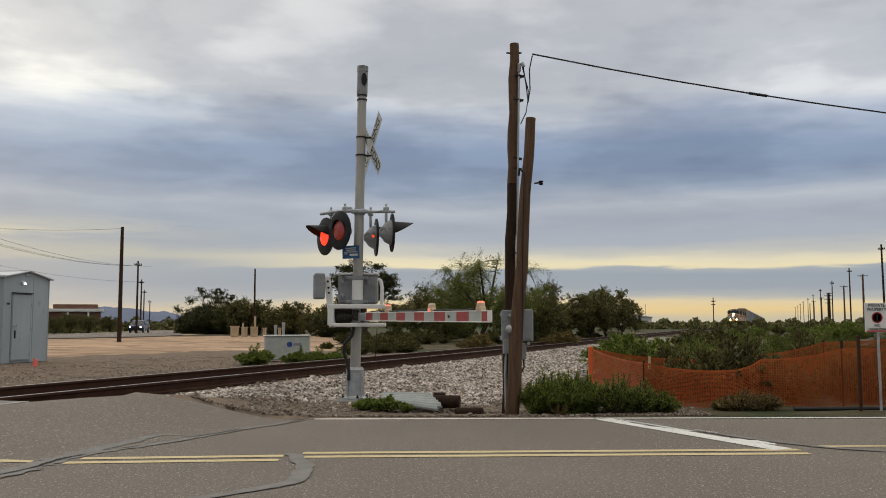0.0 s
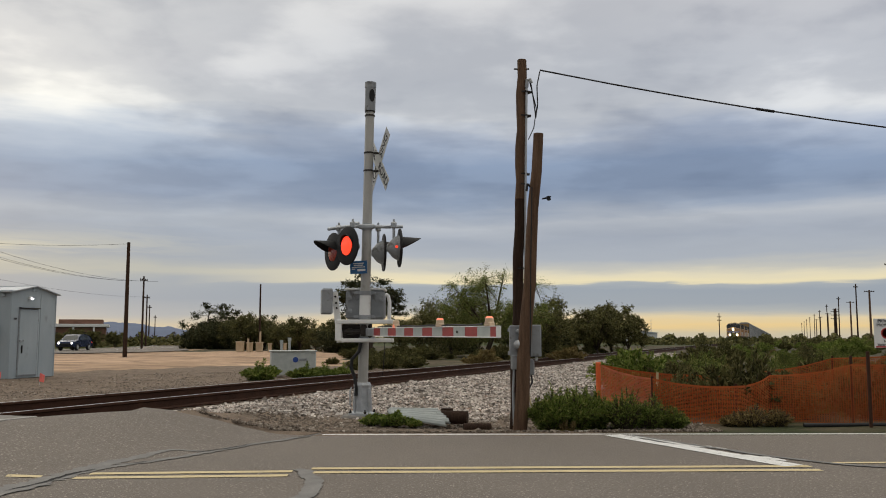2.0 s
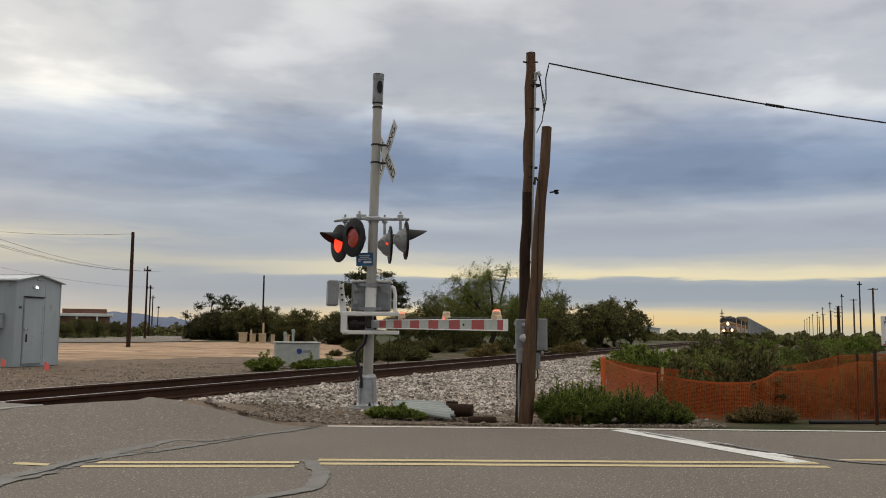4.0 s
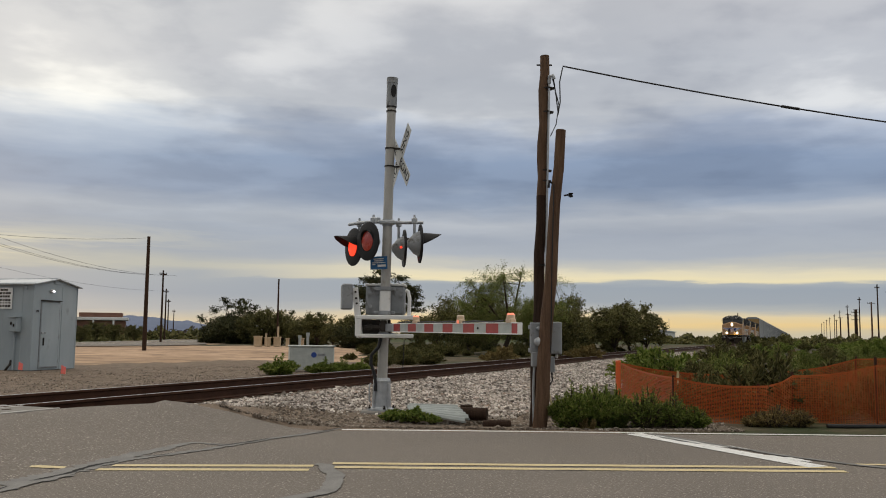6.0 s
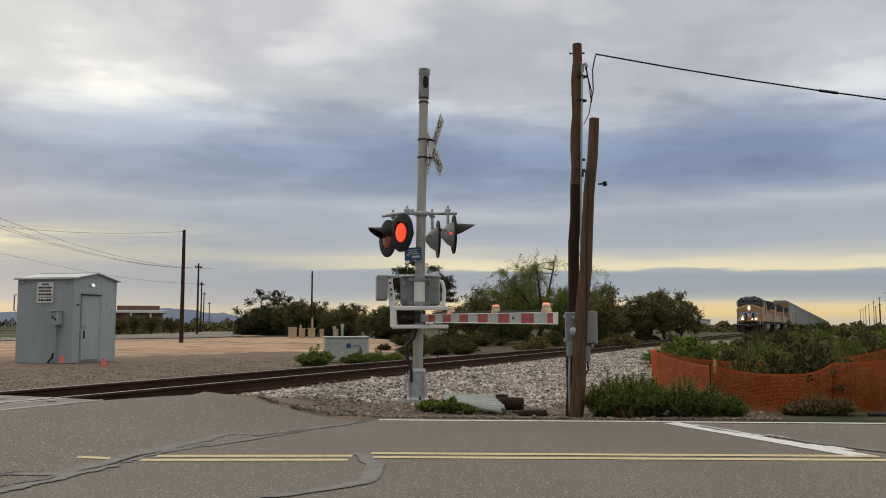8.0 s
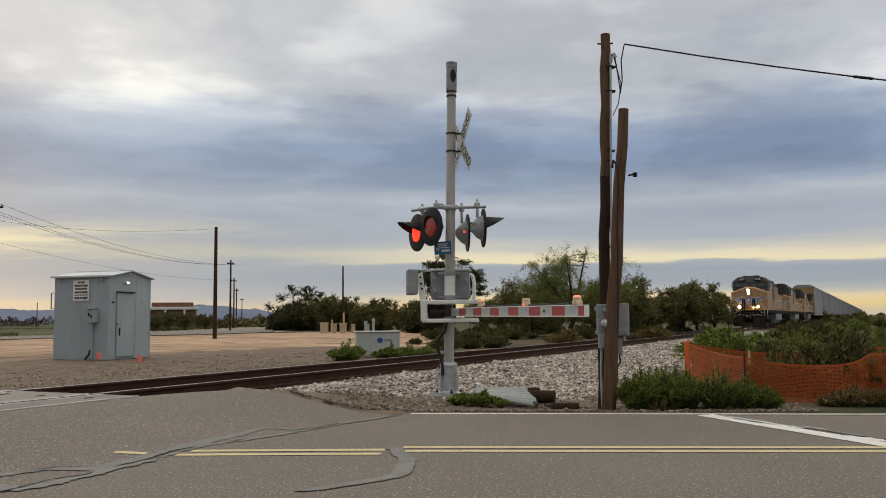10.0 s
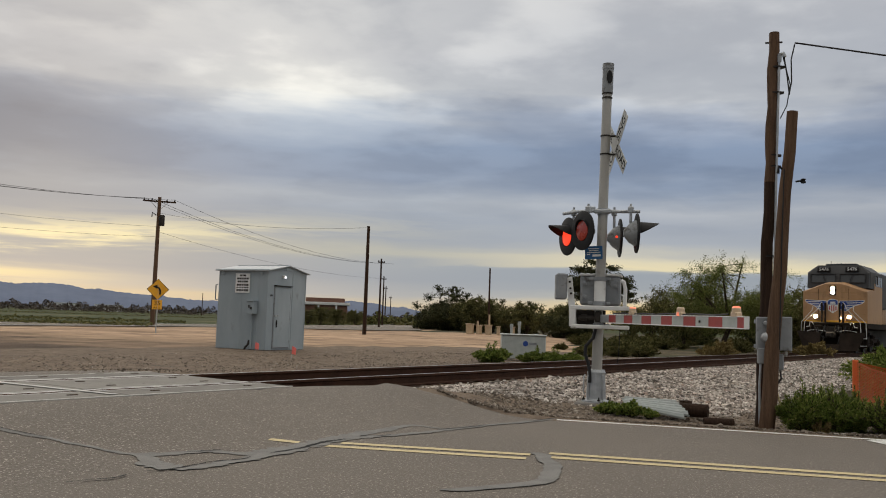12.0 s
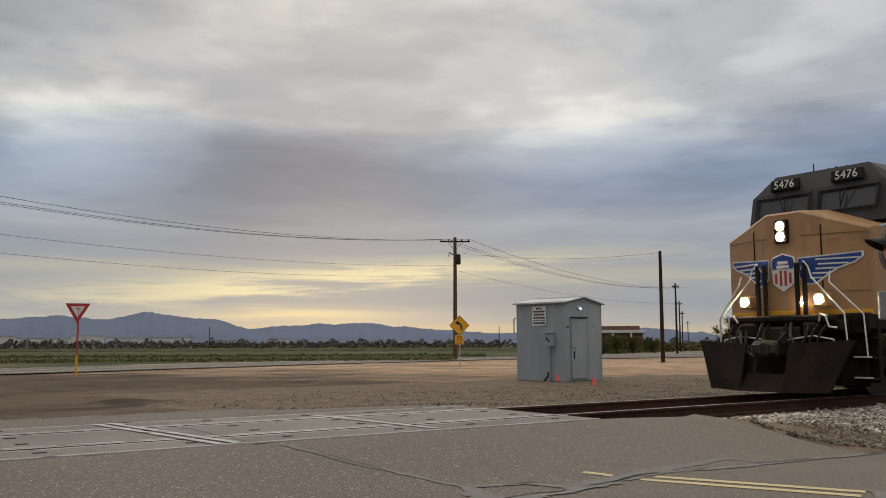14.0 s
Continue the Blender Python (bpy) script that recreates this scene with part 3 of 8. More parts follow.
def ribbon(name, pts, widths, lift, mat, label, parent=None, category="road", jag=0.0):
    """A strip lying on the ground along points of the plan."""
    if jag and len(pts) > 2:
        ps, ws, out = [pts[0]] + list(pts) + [pts[-1]], [widths[0]] + list(widths) + [widths[-1]], []
        for i in range(1, len(ps) - 2):
            for k in range(8):
                t = k / 8
                f = lambda a, b, c, d: 0.5 * (2 * b + (c - a) * t + (2 * a - 5 * b + 4 * c - d) * t * t + (3 * b - a - 3 * c + d) * t ** 3)
                out.append((f(*(ps[i + j][0] for j in (-1, 0, 1, 2))), f(*(ps[i + j][1] for j in (-1, 0, 1, 2))), max(0.01, f(*(ws[i + j] for j in (-1, 0, 1, 2))))))
        wob = [(x + 0.05 * noise.noise((x * 3, y * 3, 0)), y + 0.05 * noise.noise((x * 3, y * 3, 9)), w) for x, y, w in out] + [(*pts[-1], widths[-1])]
        pts, widths = [(x, y) for x, y, _ in wob], [w for _, _, w in wob]
    rnd = random.Random(len(pts) * 7 + int(pts[0][0] * 10))
    vs, fs, dense = [], [], []
    for i in range(len(pts) - 1):
        (x0, y0), (x1, y1) = pts[i], pts[i + 1]
        n = max(1, int(math.hypot(x1 - x0, y1 - y0) / (0.12 if jag else 0.5)))
        w0, w1 = widths[i], widths[i + 1]
        for k in range(n):
            t = k / n
            dense.append((x0 + (x1 - x0) * t, y0 + (y1 - y0) * t, w0 + (w1 - w0) * t))
    dense.append((*pts[-1], widths[-1]))
    for i, (x, y, w) in enumerate(dense):
        a, b = dense[max(0, i - 1)], dense[min(len(dense) - 1, i + 1)]
        d = Vector((b[0] - a[0], b[1] - a[1])).normalized()
        for s in (-1, 1):
            ww = w / 2 * (1 + jag * rnd.uniform(-1, 1))
            px, py = x - d.y * ww * s, y + d.x * ww * s
            vs.append((px, py, terrain(px, py) + lift))
    fs = [(2 * i, 2 * i + 1, 2 * i + 3, 2 * i + 2) for i in range(len(dense) - 1)]
    ob = new(name, raw_mesh(name, vs, fs, mat))
    ob.parent = parent
    if parent is None:
        tagged(ob, label, category, kind="structure")
    else:
        tagged(ob, label)
    return ob


def build_road():
    xs = [-60 + 0.5 * i for i in range(0, 72)] + [-24 + 0.3 * i for i in range(0, 120)] + [12 + 2 * i for i in range(0, 60)]
    rows = 46
    vs, fs, n = [], [], len(xs)
    for j in range(rows):
        for x in xs:
            y0, y1 = -9.0, road_edge(x) + 0.05 * noise.noise((x * 1.7, 0, 0)) + 0.03 * noise.noise((x * 6, 3, 0))
            y = y0 + (y1 - y0) * j / (rows - 1)
            z = terrain(x, y)
            vs.append((x, y, z if j < rows - 1 else z - 0.05))
    for j in range(rows - 1):
        for i in range(n - 1):
            vx, vy = (vs[j * n + i][0] + vs[j * n + i + 1][0]) / 2, vs[j * n + i][1]
            u, w = uw(vx, vy)
            if abs(w - TRACK_W) < 1.50 or w > 16.4 or (w > TRACK_W and vs[(j + 1) * n + i][1] > 12.4):
                continue
            fs.append((j * n + i, j * n + i + 1, (j + 1) * n + i + 1, (j + 1) * n + i))
    me = raw_mesh("road", vs, fs, ASPHALT)
    me.polygons.foreach_set("use_smooth", [True] * len(me.polygons))
    road = tagged(new("road", me), "worn grey asphalt road with patched cracks", "road", kind="structure")
    # painted lines
    ribbon("edge_line", [(-1.55, 11.17), (0.7, 11.19), (12, 11.2), (60, 11.2)], [0.10] * 4, 0.005, WHITE_LINE, "white painted edge line", road)
    for k, (a, b) in enumerate((((-3.18, 7.97), (-1.40, 8.10)), ((-1.25, 8.27), (3.42, 8.40)))):
        ribbon("centre_line", [a, b], [0.12, 0.12], 0.005, YELLOW_LINE, "yellow double centre line", road)
        ribbon("centre_line", [(a[0] - 0.05, a[1] - 0.24), (b[0], b[1] - 0.24)], [0.12, 0.12], 0.005, YELLOW_LINE, "yellow double centre line", road)
    ribbon("centre_line", [(-3.80, 7.71), (-3.52, 7.76)], [0.10, 0.10], 0.005, YELLOW_LINE, "short worn yellow dash", road)
    ribbon("centre_line", [(3.62, 8.62), (14, 8.85)], [0.09, 0.09], 0.005, YELLOW_LINE, "yellow centre line", road)
    ribbon("stop_bar", [(2.08, 11.08), (3.28, 8.42)], [0.24, 0.24], 0.006, WHITE_LINE, "worn white stop bar", road)
    ribbon("stop_bar", [(2.28, 11.06), (2.55, 10.36), (2.90, 9.86), (3.04, 9.62)], [0.06, 0.15, 0.13, 0.05], 0.006, WHITE_LINE, "worn white stop bar", road, jag=0.5)
    ribbon("stop_bar", [(2.98, 9.30), (3.15, 9.06), (3.32, 8.74)], [0.06, 0.14, 0.05], 0.0065, WHITE_LINE, "worn white stop bar", road, jag=0.6)
    ribbon("crack_seal", [(2.30, 11.10), (3.55, 8.72), (4.6, 8.15)], [0.07, 0.09, 0.07], 0.009, SEALANT, "grey crack seal", road, jag=0.5)
    # sealed cracks: two strands from the verge meet a looped patch, one arm runs on to the crossing
    def seal(pts, widths, lift, label="grey crack seal", jag=0.4):
        ribbon("crack_seal", pts, widths, lift, SEALANT, label, road, jag=jag)

    def crack(pts, wide=0.022):
        ribbon("open_crack", pts, [wide * 0.5] + [wide] * (len(pts) - 2) + [wide * 0.5], 0.012, CRACK, "open dark crack", road, jag=0.8)

    seal([(-3.62, 6.90), (-3.50, 7.22), (-3.42, 7.52), (-3.37, 7.98), (-3.26, 8.41), (-3.16, 8.84), (-3.05, 9.30), (-2.90, 9.54), (-2.72, 9.54), (-2.52, 9.52)],
         [0.20, 0.26, 0.24, 0.20, 0.17, 0.15, 0.10, 0.07, 0.06, 0.05], 0.006, "wide grey crack seal")
    seal([(-3.33, 7.85), (-3.20, 8.26), (-3.06, 8.47), (-2.87, 8.82), (-2.68, 9.14), (-2.49, 9.54), (-2.29, 9.97), (-2.05, 10.38), (-1.79, 10.83), (-1.57, 11.25)],
         [0.10, 0.13, 0.12, 0.10, 0.11, 0.12, 0.10, 0.09, 0.08, 0.05], 0.0075)
    seal([(-4.27, 6.40), (-4.13, 6.60), (-3.96, 6.86), (-3.66, 6.96), (-3.47, 7.19), (-3.36, 7.45)], [0.10, 0.10, 0.09, 0.13, 0.14, 0.16], 0.0082)
    seal([(-4.27, 6.38), (-4.02, 6.14), (-3.81, 6.09), (-3.64, 6.28), (-3.55, 6.64), (-3.42, 7.07), (-3.34, 7.40)], [0.12, 0.20, 0.20, 0.16, 0.14, 0.14, 0.12], 0.009)
    seal([(-6.44, 6.35), (-6.04, 6.28), (-5.58, 6.24), (-5.11, 6.30), (-4.64, 6.35), (-4.25, 6.40)], [0.04, 0.06, 0.07, 0.06, 0.06, 0.09], 0.006)
    seal([(-1.41, 8.22), (-1.27, 8.02), (-1.15, 7.66), (-1.07, 7.25), (-1.08, 6.85), (-1.25, 6.58), (-1.52, 6.27), (-1.70, 6.12)], [0.10, 0.14, 0.15, 0.15, 0.15, 0.14, 0.12, 0.06], 0.0085, jag=0.15)
    crack([(-3.47, 7.05), (-3.38, 7.43), (-3.36, 7.73), (-3.31, 7.97), (-3.22, 8.18)], 0.03)
    crack([(-3.16, 8.40), (-3.02, 8.58), (-2.94, 8.74)], 0.016)
    crack([(-2.63, 9.34), (-2.52, 9.56), (-2.39, 9.80), (-2.23, 10.10)], 0.028)
    crack([(-1.80, 10.84), (-1.68, 11.06), (-1.57, 11.30)], 0.026)
    crack([(-4.11, 5.26), (-4.04, 5.45), (-3.93, 5.59), (-3.95, 5.74)], 0.018)
    crack([(-3.90, 5.86), (-3.80, 6.02), (-3.76, 6.24), (-3.61, 6.56), (-3.54, 6.81)], 0.024)
    crack([(-5.87, 6.26), (-5.46, 6.27), (-5.13, 6.31)], 0.013)
    crack([(-4.10, 6.68), (-3.93, 6.93), (-3.74, 7.02)], 0.016)
    # second road beyond the lot
    vs, fs = [], []
    yy = [-60 + 5 * i for i in range(52)] + [200 + 40 * i for i in range(1, 26)]
    for y in yy:
        c = road2_x(y)
        flare = 9.0 * smoothstep(60, 84, y) * (1 - smoothstep(84, 128, y))
        vs += [(c - 3.9, y, 0.05), (c + 3.9 + flare, y, 0.05)]
    fs = [(2 * i, 2 * i + 1, 2 * i + 3, 2 * i + 2) for i in range(len(yy) - 1)]
    road_b = tagged(new("road", raw_mesh("road", vs, fs, ASPHALT)), "grey asphalt side road beyond the sandy lot", "road", kind="structure")
    for off, mat, lab in ((3.3, WHITE_LINE, "white painted edge line"), (-3.4, WHITE_LINE, "white painted edge line"), (0.0, YELLOW_LINE, "yellow centre line")):
        lv = []
        for y in yy[:46]:
            c = road2_x(y) + off
            lv += [(c - 0.08, y, 0.07), (c + 0.08, y, 0.07)]
        ln = new("edge_line", raw_mesh("edge_line", lv, [(2 * i, 2 * i + 1, 2 * i + 3, 2 * i + 2) for i in range(45)], mat))
        ln.parent = road_b
        tagged(ln, lab)


# ---- track ----
def build_track():
    prof = [(-0.07, 0), (0.07, 0), (0.07, 0.015), (0.012, 0.035), (0.010, 0.125), (0.036, 0.142), (0.036, 0.170), (0.028, 0.178), (-0.028, 0.178), (-0.036, 0.170), (-0.036, 0.142), (-0.010, 0.125), (-0.012, 0.035), (-0.07, 0.015)]
    for s in (-1, 1):
        w0 = TRACK_W + s * 0.755
        vs, fs, n = [], [], len(prof)
        us = [-60, 8.3, 40, 120, 900]
        for u in us:
            for a, h in prof:
                vs.append(tp(u, w0 + a, RAIL_Z - 0.178 + h))
        top = []
        for i in range(len(us) - 1):
            for j in range(n):
                if j == 7:
                    top.append(len(fs))
                fs.append((i * n + j, i * n + (j + 1) % n, (i + 1) * n + (j + 1) % n, (i + 1) * n + j))
        me = raw_mesh("rail", vs, fs, [RUST, RAIL_TOP])
        for k in top:
            me.polygons[k].material_index = 1
        b = bmesh.new()
        b.from_mesh(me)
        bmesh.ops.recalc_face_normals(b, faces=b.faces)
        b.to_mesh(me)
        b.free()
        tagged(new("rail", me), "rust-brown steel rail with a polished head", "rail", "rails of the track", "structure")
    # sleepers
    tie = Build().box((0, 0, 0), (2.6, 0.23, 0.16), ch=0.012).mesh("railway_tie", TIE)
    plate = Build().box((0, 0, 0), (0.30, 0.18, 0.02), ch=0.004).mesh("tie_plate", RUST)
    rnd = random.Random(4)
    for i in range(150):
        u = 8.7 + i * 0.52
        x, y, _ = tp(u, TRACK_W)
        ob = new("railway_tie", tie)
        ob.matrix_basis = pose(x, y, RAIL_Z - 0.178 - 0.015 - 0.08 + rnd.uniform(-0.004, 0.004), 0, 0, 180 - 20.95 + rnd.uniform(-0.6, 0.6))
        tagged(ob, "dark creosoted wooden railway tie", "railway tie", "ties under the rails")
        for s in (-1, 1):
            q = new("tie_plate", plate)
            q.parent = ob
            q.matrix_basis = pose(s * 0.755, 0, 0.083)
    # crossing panels
    cr = tagged(new("level_crossing"), "pale concrete crossing panels between the rails", "crossing", kind="structure")
    lanes = [(TRACK_W - 1.52, TRACK_W - 0.86), (TRACK_W - 0.65, TRACK_W + 0.65), (TRACK_W + 0.86, TRACK_W + 1.52)]
    for a, b in lanes:
        wd = b - a
        pan = Build()
        pan.box((0, 0, 0), (2.42, wd, 0.20), ch=0.012)
        me = pan.mesh("panel", CONCRETE)
        for k in range(16):
            x, y, _ = tp(8.3 - 1.22 - 2.44 * k, (a + b) / 2)
            ob = new("panel", me)
            ob.parent = cr
            ob.matrix_basis = pose(x, y, RAIL_Z - 0.10 - 0.004, 0, 0, 90 - 20.95)
        edge = Build()
        for s in (-1, 1):
            edge.box((0, s * (wd / 2 - 0.028), 0), (39.0, 0.04, 0.06), ch=0.004)
        x, y, _ = tp(8.3 - 19.5, (a + b) / 2)
        eo = part("steel_edging", edge, PANEL_EDGE, cr, "pale worn edging of the panels", m=pose(x, y, RAIL_Z - 0.031, 0, 0, 90 - 20.95))
    bolt = Build().box((0, 0, 0), (0.12, 0.028, 0.012), ch=0.003).mesh("lifting_slot", TIE)
    for k in range(16):
        for w in (TRACK_W - 1.19, TRACK_W - 0.33, TRACK_W + 0.33, TRACK_W + 1.19):
            for du in (0.5, 1.9):
                x, y, _ = tp(8.3 - 2.44 * k - du, w)
                ob = new("lifting_slot", bolt)
                ob.parent = cr
                ob.matrix_basis = pose(x, y, RAIL_Z - 0.001, 0, 0, 90 - 20.95)
    # worn white bars painted over the panels
    for (u0, w0), (u1, w1) in (((3.28, 8.50), (2.84, 11.48)), ((3.10, 8.50), (2.66, 11.48)), ((5.74, 8.60), (5.46, 11.10))):
        p, q = tp(u0, w0), tp(u1, w1)
        vs = []
        for t in range(2):
            c = (p, q)[t]
            vs += [(c[0] - 0.02, c[1] - 0.045, RAIL_Z + 0.006), (c[0] + 0.02, c[1] + 0.045, RAIL_Z + 0.006)]
        ob = new("painted_bar", raw_mesh("painted_bar", vs, [(0, 1, 3, 2)], PANEL_EDGE))
        ob.parent = cr
        tagged(ob, "worn white painted bar")


# ---- ballast ----
def stone_cloud(count, place, size, seed):
    """Rough low-poly stones, count of them, at place(rng) -> x, y, z."""
    rng = np.random.default_rng(seed)
    base = np.array([(-1, -0.6, -0.5), (0.9, -0.8, -0.5), (1, 0.7, -0.5), (-0.8, 0.9, -0.5), (-0.6, -0.5, 0.5), (0.6, -0.4, 0.62), (0.5, 0.6, 0.45), (-0.6, 0.4, 0.6)])
    face = np.array([(0, 3, 2, 1), (4, 5, 6, 7), (0, 1, 5, 4), (1, 2, 6, 5), (2, 3, 7, 6), (3, 0, 4, 7)])
    V = np.repeat(base[None], count, 0) * (1 + rng.uniform(-0.35, 0.35, (count, 8, 3)))
    s = size * np.exp(rng.normal(0, 0.32, (count, 1, 1)))
    V *= s * rng.uniform(0.7, 1.25, (count, 1, 3))
    ang = rng.uniform(0, 6.283, (3, count))
    for k, (i, j) in enumerate(((0, 1), (1, 2), (0, 2))):
        if k:
            ang[k] *= 0.12
        c, sn = np.cos(ang[k])[:, None], np.sin(ang[k])[:, None]
        a, b = V[:, :, i] * c - V[:, :, j] * sn, V[:, :, i] * sn + V[:, :, j] * c
        V[:, :, i], V[:, :, j] = a, b
    P = np.array([place(rng) for _ in range(count)])
    V += P[:, None, :]
    F = (np.arange(count)[:, None, None] * 8 + face[None]).reshape(-1, 4)
    return V.reshape(-1, 3).tolist(), F.tolist()


def build_ballast():
    def shoulder(rng):
        while True:
            u = 8.6 + 62 * rng.random() ** 1.7
            w = TRACK_W - 1.15 - 4.7 * rng.random() ** 1.15
            x, y, _ = tp(u, w)
            if y > road_edge(x) + 0.50 + 0.4 * rng.random() + 1.3 * smoothstep(-4.5, -2.0, x) * (0.8 + 0.4 * rng.random()):
                return x, y, terrain(x, y) + 0.004
    def between(rng):
        while True:
            u = 8.6 + 60 * rng.random() ** 1.6
            w = TRACK_W + rng.uniform(-1.5, 2.6)
            x, y, _ = tp(u, w)
            if abs(abs(w - TRACK_W) - 0.755) > 0.13 and (u > 9.0 if abs(w - TRACK_W) < 1.45 else y > road_edge(x) + 0.6):
                return x, y, terrain(x, y) - 0.016
    def verge(rng):
        while True:
            x, y = rng.uniform(-8, 3.6), road_edge(0) + rng.random() ** 1.5 * 3.6
            u, w = uw(x, y)
            if y > road_edge(x) and w < TRACK_W - 2.2:
                return x, y, terrain(x, y)
    def pad(rng):
        while True:
            u, w = 6 + 29 * rng.random(), TRACK_W + 1.8 + 12.2 * rng.random()
            x, y, _ = tp(u, w)
            edge = min(smoothstep(22.5, 15.0, w), smoothstep(36, 28, u), smoothstep(5, 12, u))
            if rng.random() < edge and y > 11.5:
                return x, y, terrain(x, y)
    for name, n, f, size, mat, lab in (("ballast", 46000, shoulder, 0.025, STONE, "pale grey crushed-stone track ballast"),
                                       ("ballast", 7000, between, 0.030, STONE, "crushed-stone ballast between the ties"),
                                       ("verge_gravel", 9000, verge, 0.017, DIRT_STONE, "dusty brown gravel of the road verge"),
                                       ("yard_gravel", 14000, pad, 0.014, DIRT_STONE, "brown gravel pad round the signal hut")):
        vs, fs = stone_cloud(n, f, size, n)
        tagged(new(name, raw_mesh(name, vs, fs, mat)), lab, "gravel", kind="stuff")


build_ground()
build_road()
build_track()
build_ballast()

# ---- crossing signal ----
def frame_matrix(origin, right, up, normal):
    m = Matrix((right, up, normal)).transposed().to_4x4()
    m.translation = origin
    return m


def facing(origin, nx, ny):
    """A pose whose z points along (nx, ny), y up."""
    n = Vector((nx, ny, 0)).normalized()
    up = Vector((0, 0, 1))
    return frame_matrix(origin, up.cross(n), up, n)


PERIOD, SWITCH = 1.19, 0.575
BLINKERS = []


def flasher(parent, at, nx, ny, phase, reach_top):
    """One flashing light: face disc, bowl behind, hood, lens and the lit disc that comes forward when it flashes."""
    head = part("flashing_light", Build().lathe([(0.0, -0.02), (0.30, -0.02), (0.305, -0.012), (0.305, 0.004), (0.29, 0.010), (0.17, 0.012), (0.165, 0.0), (0.0, 0.0)], 40),
                BLACK_PAINT, parent, "black round flashing light with a hood", True, m=facing(at, nx, ny))
    part("housing", Build().lathe([(0.0, -0.21), (0.05, -0.205), (0.07, -0.185), (0.15, -0.12), (0.19, -0.05), (0.20, -0.021)], 28), GREY_PAINT, head, "grey metal bowl housing", True)
    hood = Build()
    n = 18
    vs, fs = [], []
    for k in range(n + 1):
        a = math.pi * (0.02 + 0.96 * k / n)
        c, s = math.cos(a), math.sin(a)
        reach = 0.010 + reach_top * max(0.0, s) ** 0.8
        for r, z in ((0.178, 0.0), (0.178, reach), (0.170, reach), (0.170, 0.0)):
            vs.append((r * c, r * s - (0.05 * z if z > 0.05 else 0), z))
    for k in range(n):
        for j in range(3):
            a = k * 4 + j
            fs.append((a, a + 4, a + 5, a + 1))
    hood.add(vs, fs)
    part("hood", hood, BLACK_PAINT, head, "black hood over the lens", True)
    lens = Build().lathe([(0.158, 0.004), (0.156, 0.012), (0.10, 0.024), (0.0, 0.030)], 28)
    part("lens", lens, LENS_OFF, head, "dark red lens", True)
    lit = part("lit_lens", Build().lathe([(0.150, 0.0), (0.148, 0.010), (0.10, 0.022), (0.0, 0.028)], 28), RED_GLOW, head, "glowing red lens", True)
    BLINKERS.append((lit, phase, 0.009, -0.035))
    dot = part("lit_side_port", Build().lathe([(0.0, -0.004), (0.020, -0.004), (0.020, 0.004), (0.0, 0.004)], 12), RED_GLOW, head, "small glowing red port")
    BLINKERS.append((dot, phase, None, None))
    return head


